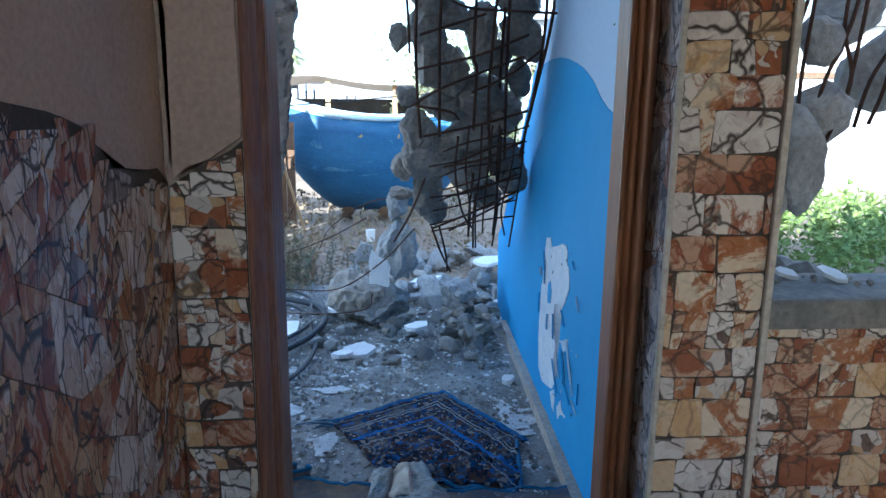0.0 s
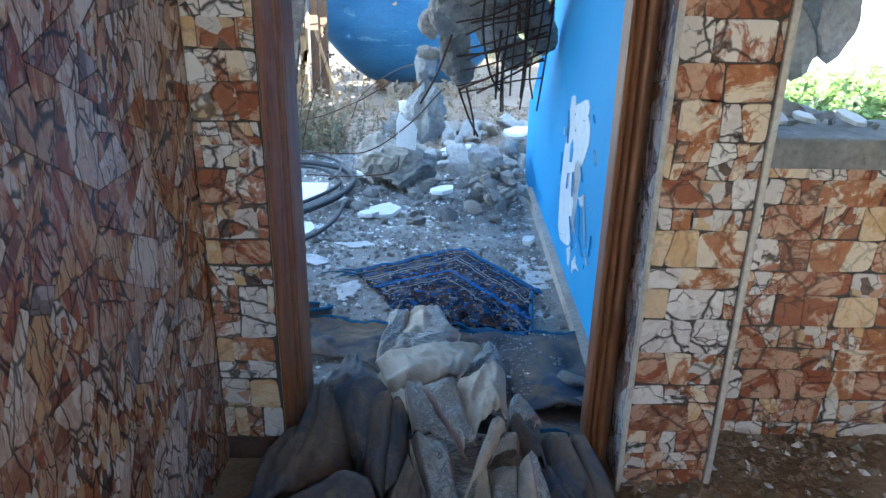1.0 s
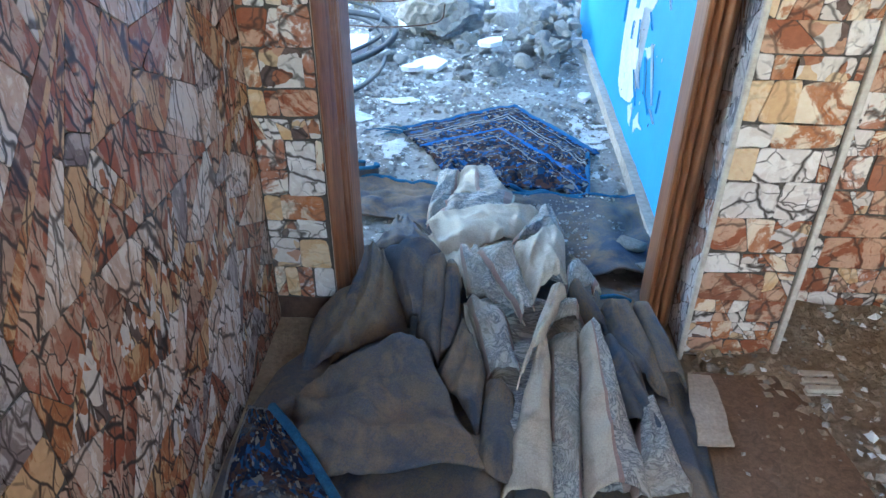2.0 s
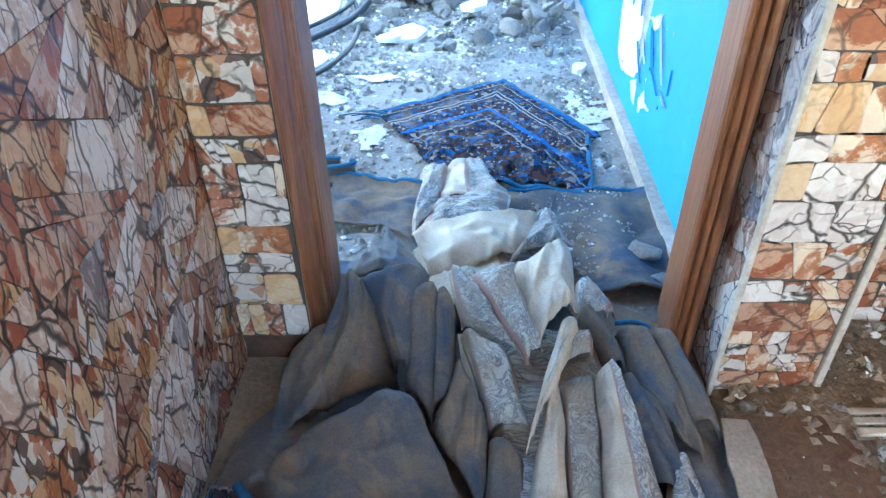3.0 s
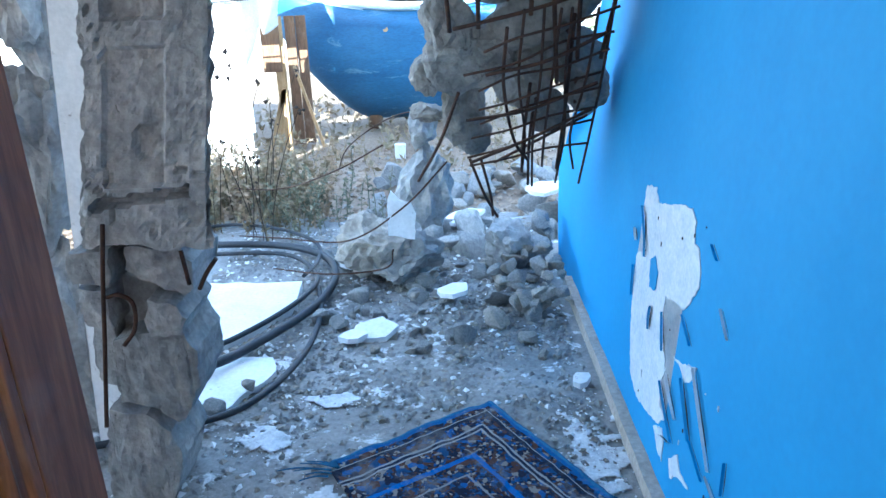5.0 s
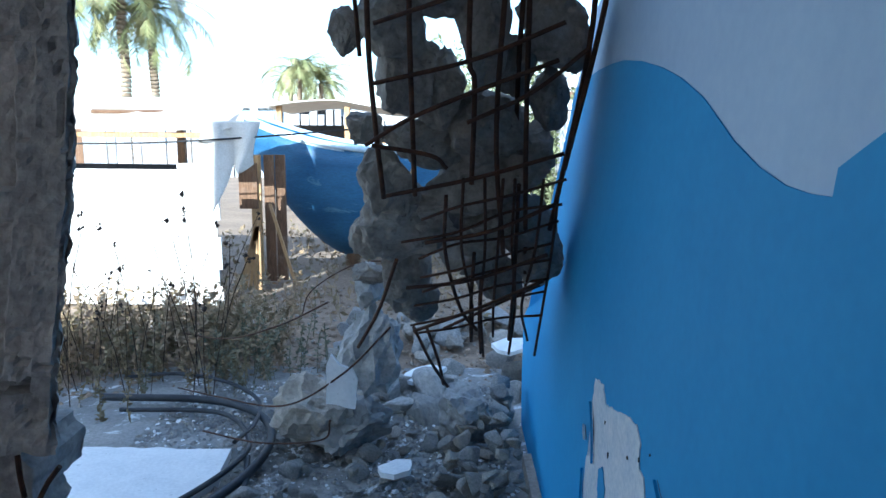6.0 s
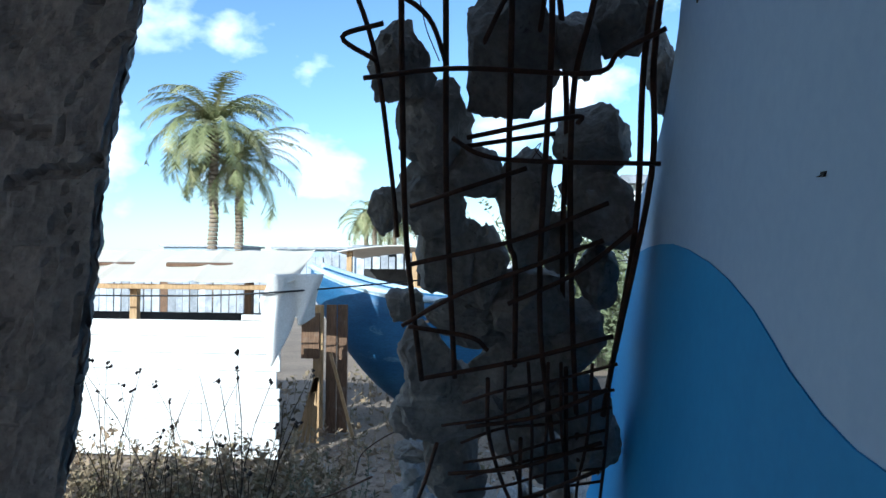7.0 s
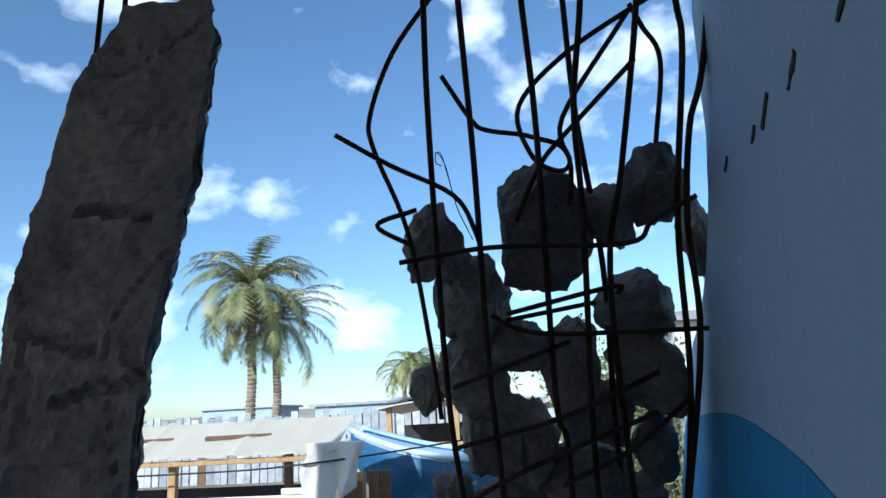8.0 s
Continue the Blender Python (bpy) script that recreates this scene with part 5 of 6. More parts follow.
rs = np.random.RandomState(7)
FOLDS += wrinkles(3, 16, -0.5, 0.5, 0.8, 1.95, 0.22, 0.06, 0.055)
NU, NV = 100, 150
P = np.zeros((NU, NV, 3))
for i in range(NU):
    for j in range(NV):
        y = 0.35 + 1.77 * j / (NV - 1)
        lo, hi = side_limits(y)
        x = lo + (hi - lo) * i / (NU - 1)
        h, lx, ly = drape(x, y, FOLDS, 0.22, 0.85, 0.4)
        e = min(1, 8 * (x - lo), 8 * (hi - x))
        P[i, j] = (x + lx * e, y + ly, 0.016 + h + 0.010 * noise.noise(Vector((x * 6, y * 6, 1))) + 0.004 * noise.noise(Vector((x * 19, y * 19, 1))))
P = settle(P, 1.17 * 1.05 / NU, 1.77 * 1.04 / NV, 6, lambda q: 0.008, 0.05, 0.99, 0.0)
carpet = group_of("crumpled_carpet", (0, 1.5, 0))
mesh_grid("under_layer", P, CARPET, lambda u, v: (u * 1.2, v * 1.8), thick=0.008, parent=carpet)
tagged(carpet, "crumpled dusty grey-brown carpet lying in the doorway", "carpet")

# back of the rug folded over, with its blue binding and a curl at one end
back = group_of("folded_rug", (0, 2.35, 0))
tagged(back, "rug folded over with its blue-grey back upward", "rug")


def back_f(u, v):
    x = -0.62 + 1.23 * u
    far = 2.57 - 0.10 * u - 0.05 * math.sin(3.2 * u) + (0.02 * math.sin(9 * u))
    near = 2.3 if u < 0.25 else 2.3 - 0.36 * min(1, (u - 0.25) / 0.3)
    y = near + (far - near) * v
    z = 0.022 + 0.03 * v * v * (1 - 0.6 * u) + 0.024 * noise.noise(Vector((x * 7, y * 9, 6))) + 0.02 * abs(noise.noise(Vector((x * 15, y * 19, 6)))) + 0.05 * math.exp(-((u - 0.86) / 0.05) ** 2) * (1 - v)
    return Vector((x, y, max(z, 0.012)))


sheet("rug_back", back_f, 70, 34, CARPET, back, "dusty blue-grey rug backing", uv=lambda u, v: (u * 1.2, 3 + v * 0.6), keep=lambda u, v: not (u < 0.1 and v < 0.55 + 3 * u), thick=0.008)
b = bmesh.new()
tube(b, [back_f(k / 40, 1.0) + Vector((0, 0.004, 0.006)) for k in range(41)], 0.009, 8)
part("binding", b, HEM, back, "blue binding")


def curl_f(u, v):
    a = -0.3 + 2 * math.pi * 0.93 * u
    return Vector((-0.545 + 0.075 * math.cos(a + 1.2) * (1 + 0.6 * max(0, math.cos(a + 1.2))), 2.585 + 0.035 * math.sin(a + 1.2), 0.01 + 0.085 * v))


sheet("rug_curl", curl_f, 40, 8, CARPET, back, "curled end of the rug", uv=lambda u, v: (u * 0.3, v * 0.1), thick=0.007)
b = bmesh.new()
tube(b, [curl_f(k / 40, 1.0) for k in range(41)], 0.008, 8)
part("curl_binding", b, HEM, back, "blue binding of the curl")

# the patterned rug lying face up
rug = group_of("patterned_rug", (0, 2.9, 0))
tagged(rug, "worn blue oriental rug under dust", "rug")
RC, RU, RV = Vector((0.155, 3.485)), Vector((-0.85, -0.525)).normalized(), Vector((0.525, -0.85)).normalized()


def rug_place(a, b):
    p = RC + RU * a + RV * b
    z = 0.018 + 0.010 * noise.noise(Vector((p.x * 6, p.y * 6, 3))) + 0.006 * noise.noise(Vector((p.x * 20, p.y * 20, 3)))
    z += 0.05 * max(0.0, noise.noise(Vector((p.x * 11, p.y * 13, 8)))) * max(0.0, min(1.0, (3.05 - p.y) / 0.35)) + 0.012 * abs(noise.noise(Vector((p.x * 38, p.y * 38, 1)))) * max(0.0, min(1.0, (3.2 - p.y) / 0.4))
    z += 0.03 * math.exp(-(((p.x - 0.28) * 0.5 + (p.y - 2.66)) / 0.05) ** 2) * max(0, 1 - abs(p.x - 0.25) / 0.25)
    return Vector((p.x, p.y, z))


def rug_keep(u, v):
    p = RC + RU * (0.78 * u) + RV * (1.05 * v)
    n = 0.04 * noise.noise(Vector((p.x * 9, p.y * 9, 0)))
    if p.x > 0.457 - 0.125 * (2.91 - p.y) and p.y < 2.91:
        return False
    if p.y < 2.455 + 0.32 * max(0, 0.40 - p.x):
        return False
    if u > 0.84 + n + 0.1 * abs(v - 0.1) or (u > 0.7 and v < 0.045 and u > 0.8):
        return False
    return not (v > 0.52 + 0.6 * (1 - u) and u > 0.45 + n)


sheet("rug_field", lambda u, v: rug_place(0.78 * u, 1.05 * v), 90, 120, RUG, rug, "", uv=lambda u, v: (u * 0.78, v * 1.05), keep=rug_keep, thick=0.008)
for pts, in (([rug_place(0.64 * k / 30, 0.0) for k in range(31)],), ([rug_place(0.0, 0.645 * k / 30) for k in range(31)],), ([Vector((0.457 - 0.057 * k / 20, 2.91 - 0.46 * k / 20, 0.024 + 0.004 * math.sin(k))) for k in range(21)],), ([Vector((0.405 - 0.3 * k / 20, 2.452 + 0.10 * k / 20, 0.03 + 0.01 * math.sin(k * 0.7))) for k in range(21)],)):
    b = bmesh.new()
    tube(b, pts, 0.0105, 8)
    part("binding", b, HEM, rug, "bright blue binding")
for k in range(7):
    rr = random.Random(80 + k)
    c = rug_place(0.60 + 0.1 * rr.random(), 0.06 * rr.random())
    b = bmesh.new()
    d = Vector((-0.09 - 0.06 * rr.random(), -0.02 + 0.05 * rr.random(), 0.0))
    tube(b, smooth_path([c, c + d * 0.5 + Vector((0, 0, 0.008)), c + d]), 0.004, 5, 0.0015)
    part("loose_thread", b, HEM, rug)

# carpet and cloth thrown over each other in folds


def fold(thing, a, b, c, d, bulge, material, band, seed, tuck=0.022, thick=0.006):
    """One fold between four corners (far edge a-b, near edge d-c): arched, its sides tucked under."""
    a, b, c, d = (Vector(p) for p in (a, b, c, d))
    L = ((a - d).length + (b - c).length) / 2
    wide = max((a - b).length, (c - d).length)
    o = Vector((seed * 1.7, seed * 0.9, 0))

    def place(u, v):
        w = u + 0.05 * math.sin(3.1 * v + seed) * math.sin(math.pi * u)
        p = a.lerp(b, w).lerp(d.lerp(c, w), v)
        side = abs(2 * u - 1)
        fu, fv = (10, 5) if wide < 1.3 * L else (4.5, 11)
        crease = 0.022 - 0.042 * abs(noise.noise(Vector((u * wide * fu + v * L * 3, v * L * fv - u * wide * 2, 0)) + o)) ** 0.8 - 0.012 * abs(noise.noise(Vector((u * wide * 19 - v * L * 9, v * L * 15 + u * wide * 8, 5)) + o)) + 0.005 * noise.noise(Vector((u * wide * 34, v * L * 13, 2)) + o)
        out = (b - a).normalized() * (0.012 * noise.noise(Vector((u * 2, v * L * 9, 4)) + o)) * side
        return p + out + Vector((0, 0, bulge * (1 - side ** 2.2) + crease - tuck * max(0.0, side - 0.7) / 0.3 - 0.012 * max(0.0, v - 0.9) / 0.1 - 0.02 * max(0.0, 0.08 - v) / 0.08))
    u0, u1 = band
    return sheet("fold", place, max(10, int(wide * 130)), max(12, int(L * 110)), material, thing, uv=lambda u, v: (u0 + (u1 - u0) * u, seed * 0.37 + v * L * 0.9), thick=thick)


for k, (a, b, c, d, bulge) in enumerate([
    ((-0.299, 2.151, 0.12), (-0.279, 2.142, 0.12), (-0.131, 1.836, 0.215), (-0.348, 1.82, 0.2), 0.004),
    ((-0.358, 1.812, 0.2), (-0.297, 1.8, 0.215), (-0.192, 1.548, 0.09), (-0.441, 1.442, 0.04), 0.025),
    ((-0.311, 1.797, 0.225), (-0.13, 1.823, 0.225), (-0.17, 1.543, 0.15), (-0.206, 1.569, 0.13), 0.02),
    ((-0.499, 1.695, 0.05), (-0.346, 1.719, 0.16), (-0.355, 1.476, 0.1), (-0.502, 1.393, 0.03), 0.012),
    ((-0.118, 1.799, 0.17), (-0.065, 1.758, 0.15), (-0.074, 1.521, 0.05), (-0.137, 1.475, 0.06), 0.03),
    ((-0.181, 1.716, 0.2), (-0.116, 1.775, 0.21), (-0.125, 1.448, 0.1), (-0.173, 1.511, 0.11), 0.012),
    ((-0.067, 1.657, 0.09), (0.011, 1.428, 0.09), (-0.007, 1.233, 0.05), (-0.14, 1.452, 0.06), 0.02),
    ((0.007, 1.422, 0.07), (0.088, 1.357, 0.07), (0.078, 1.068, 0.05), (-0.018, 1.145, 0.05), 0.02),
    ((-0.492, 1.333, 0.06), (-0.175, 1.457, 0.2), (0.003, 1.117, 0.1), (-0.462, 1.072, 0.03), 0.02),
    ((0.309, 1.616, 0.07), (0.392, 1.52, 0.07), (0.455, 1.184, 0.05), (0.344, 1.333, 0.05), 0.02),
    ((0.246, 1.765, 0.11), (0.293, 1.77, 0.12), (0.346, 1.591, 0.09), (0.295, 1.6, 0.08), 0.03),
    ((0.347, 1.754, 0.085), (0.433, 1.739, 0.085), (0.484, 1.358, 0.06), (0.379, 1.499, 0.065), 0.012),
    ((0.434, 1.716, 0.1), (0.47, 1.711, 0.095), (0.538, 1.434, 0.06), (0.458, 1.457, 0.06), 0.02),
]):
    fold(carpet, a, b, c, d, bulge, CARPET, (0.3 * k, 0.3 * k + 0.3), k + 1, 0.03, 0.008)
b = bmesh.new()
tube(b, smooth_path([(0.345, 1.756, 0.088), (0.39, 1.75, 0.098), (0.433, 1.741, 0.088)]), 0.007, 7)
part("binding", b, HEM, carpet, "blue binding")
corner = group_of("rug_corner", (-0.48, 1.17, 0))
tagged(corner, "corner of a dark patterned rug with a blue edge", "rug")
sheet("rug_field", lambda u, v: Vector((-0.584, 1.297, 0.05)).lerp(Vector((-0.513, 1.275, 0.06)), u).lerp(Vector((-0.565, 1.0, 0.04)).lerp(Vector((-0.29, 1.0, 0.05)), u), v) + Vector((0, 0, 0.02 * noise.noise(Vector((u * 4, v * 4, 1))))), 20, 24, RUG, corner, uv=lambda u, v: (0.3 * u + 0.3, 0.3 * v + 0.3), thick=0.008)
b = bmesh.new()
tube(b, smooth_path([(-0.515, 1.28, 0.07), (-0.42, 1.17, 0.075), (-0.29, 1.0, 0.06)]), 0.012, 8)
part("binding", b, HEM, corner, "blue binding")
cloth = tagged(group_of("floral_cloth", (0.1, 1.8, 0)), "crumpled cream cloth with grey floral bands and pink stripes", "cloth")
FLORAL, PLAIN, MIXED = (0.43, 0.69), (0.25, 0.415), (0.28, 0.62)
for k, (band, a, b, c, d, bulge) in enumerate([
    (MIXED, (-0.2, 2.12, 0.085), (0.25, 2.17, 0.08), (0.25, 1.8, 0.11), (-0.1, 1.8, 0.12), 0.012),
    (FLORAL, (-0.06, 1.75, 0.085), (0.3, 1.7, 0.09), (0.36, 1.1, 0.035), (0.02, 1.1, 0.035), 0.02),
    (FLORAL, (-0.192, 2.578, 0.07), (-0.091, 2.635, 0.075), (-0.119, 2.274, 0.11), (-0.201, 2.159, 0.1), 0.012),
    (MIXED, (-0.101, 2.643, 0.07), (0.045, 2.62, 0.07), (0.113, 2.363, 0.1), (-0.12, 2.327, 0.1), 0.02),
    (FLORAL, (-0.147, 2.318, 0.105), (0.113, 2.388, 0.105), (0.1, 2.169, 0.13), (-0.168, 2.125, 0.13), 0.015),
    (PLAIN, (-0.195, 2.12, 0.14), (0.19, 2.179, 0.165), (0.127, 1.993, 0.145), (-0.135, 1.922, 0.125), 0.016),
    (FLORAL, (0.186, 2.207, 0.14), (0.239, 2.199, 0.12), (0.276, 2.085, 0.13), (0.086, 1.948, 0.165), 0.012),
    (PLAIN, (0.065, 1.822, 0.2), (0.248, 1.978, 0.185), (0.24, 1.722, 0.19), (0.129, 1.601, 0.19), 0.035),
    (FLORAL, (-0.084, 1.901, 0.165), (-0.014, 1.839, 0.19), (0.114, 1.558, 0.15), (-0.054, 1.733, 0.11), 0.015),
    (FLORAL, (-0.025, 1.808, 0.22), (0.085, 1.825, 0.22), (0.135, 1.571, 0.19), (0.097, 1.547, 0.175), 0.02),
    (FLORAL, (-0.054, 1.728, 0.1), (0.066, 1.604, 0.13), (0.098, 1.421, 0.1), (0.007, 1.424, 0.06), 0.025),
    (FLORAL, (0.204, 1.661, 0.13), (0.272, 1.683, 0.13), (0.267, 1.619, 0.13), (0.173, 1.565, 0.13), 0.015),
    (FLORAL, (0.268, 1.926, 0.11), (0.36, 1.829, 0.09), (0.337, 1.793, 0.09), (0.24, 1.761, 0.11), 0.01),
    (PLAIN, (0.14, 1.489, 0.15), (0.168, 1.502, 0.145), (0.153, 1.059, 0.07), (0.036, 1.062, 0.06), 0.03),
    (FLORAL, (0.166, 1.515, 0.14), (0.261, 1.537, 0.14), (0.226, 1.067, 0.055), (0.151, 1.066, 0.055), 0.0),
    (MIXED, (0.25, 1.527, 0.15), (0.307, 1.545, 0.135), (0.38, 1.066, 0.06), (0.222, 1.059, 0.07), 0.05),
    (PLAIN, (0.181, 1.627, 0.205), (0.221, 1.638, 0.205), (0.146, 1.451, 0.185), (0.083, 1.333, 0.13), 0.015),
    (FLORAL, (0.386, 1.348, 0.07), (0.432, 1.373, 0.06), (0.476, 1.097, 0.04), (0.32, 1.079, 0.05), 0.02),
]):
    fold(cloth, a, b, c, d, bulge, CLOTH, band, k + 31, 0.025, 0.004)

# grit and crumbs that fell on the rug
gravel("gravel", 1500, lambda r: (lambda p: (p.x, p.y, p.z))(rug_place(0.62 * r.rand(), 0.9 * r.rand() ** 1.3)), (0.002, 0.010), (CONCRETE, SANDY, DIRT), "grit and dirt scattered on the rug", 5)
gravel("gravel", 700, lambda r: (r.uniform(0.08, 0.5), r.uniform(2.0, 2.46), 0.05), (0.002, 0.012), (CONCRETE, SANDY, WHITE), "grit and plaster crumbs on the folded rug", 6)


def smear(x, y, rx, ry, seed, crumbs):
    """A patch of crushed white plaster trodden flat, ragged and broken at its edge, with loose crumbs."""
    def inside(u, v):
        a, b = 2 * u - 1, 2 * v - 1
        px, py = x + rx * 1.4 * a, y + ry * 1.4 * b
        n = noise.noise(Vector((px * 9, py * 9, seed))) + 0.6 * noise.noise(Vector((px * 27, py * 27, seed)))
        return math.hypot(a, b) * 1.4 + 0.9 * n < 0.9

    def place(u, v):
        px, py = x + rx * 1.4 * (2 * u - 1), y + ry * 1.4 * (2 * v - 1)
        return Vector((px, py, floor_z(px, py) + 0.007 + 0.003 * noise.noise(Vector((px * 40, py * 40, seed)))))
    n, m = max(16, int(rx * 2.8 / 0.009)), max(16, int(ry * 2.8 / 0.009))
    tagged(sheet("plaster_smear", place, n, m, DUST, keep=inside, thick=0.003), "crushed white plaster trodden flat on the floor", "plaster", kind="stuff")
    gravel("plaster_dust", crumbs, lambda r: (x + rx * r.normal() * 0.8, y + ry * r.normal() * 0.8, 0.004), (0.002, 0.009), (WHITE, WHITE, SANDY), "crumbs of white plaster on the floor", seed)


for k, (x, y, rx, ry, n) in enumerate(((0.47, 3.2, 0.1, 0.24, 260), (-0.41, 2.97, 0.07, 0.12, 120), (-0.57, 2.7, 0.09, 0.07, 100), (-0.66, 3.3, 0.12, 0.06, 160), (-0.45, 3.55, 0.12, 0.04, 160))):
    smear(x, y, rx, ry, 50 + k, n)

# ---- the yard: shed, boat, palms, fence ----
shed = tagged(group_of("shed", (-2.5, 8.0, 0)), "low shed of white boards with a timber-edged sheet roof", "shed")
SY = 7.6
for k in range(8):
    z0 = 0.0 + 0.148 * k
    part("board", boxed((-5.2, SY - 0.004 * (k % 2), z0 - 0.03 * (k == 0)), (-1.72 - 0.03 * (k % 3 == 1), SY + 0.022, z0 + 0.144), 0.004), PLANK, shed)
part("cap_board", boxed((-2.07, SY - 0.02, 1.185), (-1.81, SY + 0.03, 1.235), 0.004), PLANK, shed)
for x, z1 in ((-3.1, 1.46), (-4.4, 1.46), (-1.83, 1.19)):
    part("post", boxed((x - 0.035, SY + 0.026, 0.0), (x + 0.035, SY + 0.09, z1), 0.004), TIMBER, shed)
part("eave_beam", boxed((-5.2, SY - 0.09, 1.455), (-1.72, SY - 0.02, 1.5), 0.006), TIMBER, shed)
bm = bmesh.new()
n = 60
g = [[bm.verts.new((-5.2 + 3.65 * i / n, SY - 0.14 + 0.62 * j, 1.52 + 0.29 * j + 0.004 * math.sin(i * 1.3) + (0.012 if i % 15 == 0 else 0))) for j in (0, 0.35, 0.7, 1.0)] for i in range(n + 1)]
for i in range(n):
    for j in range(3):
        bm.faces.new((g[i][j], g[i + 1][j], g[i + 1][j + 1], g[i][j + 1]))
bmesh.ops.solidify(bm, geom=bm.faces[:], thickness=0.02)
part("roof", bm, SHEET, shed, "pale sun-lit roof sheets")
for x in (-3.5, -2.55):
    part("roof_batten", boxed((-0.3, -0.02, 0), (0.3, 0.02, 0.03), 0.004, pose(x, SY + 0.18, 1.66, 21, 0, 8)), BROWN, shed)
# added dark sheet, the shed's inner shade put into its colour
part("shade_panel", boxed((-5.2, SY + 1.2, 0.0), (-2.3, SY + 1.24, 1.16), 0.0), DARK, shed, "dark sheet giving the shade inside the shed")
part("inner_post", boxed((-2.33, SY + 0.7, 0.0), (-2.26, SY + 0.77, 1.6)), BROWN, shed)
for x, y in ((-1.62, 8.45), (-1.5, 8.5), (-1.4, 8.55)):
    part("side_board", boxed((x - 0.05, y - 0.02, 0.0), (x + 0.05, y + 0.02, 1.28), 0.004), BROWN if x > -1.55 else TIMBER, shed)
part("side_panel", boxed((-1.78, 8.4, 0.75), (-1.6, 8.43, 1.2)), BROWN, shed, "brown plywood side")
for k in range(5):
    part("lath", boxed((-0.015, -0.01, 0), (0.015, 0.01, 0.62), 0.0, pose(-1.72 + 0.05 * k, 8.1, 0.0, 0, 16 - 4 * k, 0)), TIMBER, shed)
part("prop", boxed((-0.014, -0.014, 0), (0.014, 0.014, 0.85), 0.0, pose(-1.22, 8.3, 0.0, 0, -16, 0)), TIMBER, shed)

# white canvas hanging over the corner of the shed
canvas = tagged(group_of("canvas_sheet", (-1.6, 7.6, 1.2)), "torn white canvas hanging over the shed corner", "canvas")


def canvas_f(u, v):
    x = -1.78 + 0.45 * u - 0.28 * v * (1 - u) * 0.4 + 0.03 * math.sin(9 * u + 3 * v)
    drop = 0.8 * max(0.0, 1 - abs(u - 0.3) / 0.34) ** 0.6 if u < 0.55 else 0.34 - 0.1 * math.sin(6 * u)
    drop = max(drop, 0.12)
    return Vector((x + 0.1 * v * (0.4 - u), 7.42 + 0.05 * math.sin(14 * u) * v + 0.12 * u, 1.6 - drop * v))


sheet("cloth", canvas_f, 34, 20, CANVAS, canvas, "", thick=0.005)

# blue boat
boat = tagged(group_of("boat", (-0.5, 9.3, 0.0)), "small blue boat with a pale rim on the sand", "boat")


def sheer(u):
    return 1.66 - 1.15 * u + 0.95 * u * u


def keel(u):
    return 0.08 + 1.2 * max(0, (0.42 - u) / 0.42) ** 1.6 + 0.6 * max(0, (u - 0.7) / 0.3) ** 2


def hull_f(u, v, inset=0.0):
    b = (0.72 - inset) * (math.sin(math.pi * (0.04 + 0.92 * u))) ** 0.55
    a = math.pi * v
    k = keel(u) + inset
    return Vector((-1.95 + 2.75 * u + inset * (1 - 2 * u), 9.5 - b * math.cos(a) + 0.1 * u, sheer(u) - (sheer(u) - k) * math.sin(a) ** 0.75))


sheet("hull", hull_f, 60, 36, HULL, boat, "faded deep blue hull", thick=0.03)
for v0, nm in ((0.0, "rim"), (1.0, "rim")):
    b = bmesh.new()
    tube(b, [hull_f(k / 40, v0) + Vector((0, 0, 0.01)) for k in range(41)], 0.035, 8)
    part(nm, b, RIM, boat, "pale blue rim")
# deck paler than the hull: sun on the boat's top, given as colour
sheet("deck", lambda u, v: hull_f(0.02 + 0.4 * u, 0.0).lerp(hull_f(0.02 + 0.4 * u, 1.0), v) + Vector((0, 0, -0.02)), 16, 8, RIM, boat, "pale blue deck, sunlight put into its colour", thick=0.02)
for k in range(3):
    b = bmesh.new()
    u = 0.5 + 0.17 * k
    tube(b, [hull_f(u, 0.03), hull_f(u, 0.97)], 0.03, 6)
    part("thwart", b, TIMBER, boat)
for k, s in enumerate((-1, 1)):
    b = bmesh.new()
    tube(b, [Vector((-0.8 + 0.5 * k, 9.35, 0.0)), Vector((-0.75 + 0.5 * k, 9.35, 0.25))], 0.08, 8)
    part("chock", b, BROWN, boat)
b = bmesh.new()
tube(b, smooth_path([(-6, 7.3, 1.42), (-3, 7.4, 1.40), (-1.6, 7.45, 1.45), (0.2, 8.5, 1.62), (2.0, 9.5, 1.8)], 8), 0.008, 5)
tagged(link_mesh("cable", b, DARK), "thin cable strung past the shed", "cable")
b = bmesh.new()
bmesh.ops.create_cone(b, cap_ends=True, segments=20, radius1=0.05, radius2=0.055, depth=0.14, matrix=Matrix.Translation((-0.42, 7.9, 0.02)))
tagged(link_mesh("plastic_drum", b, CANVAS), "white plastic drum standing on the sand", "drum")


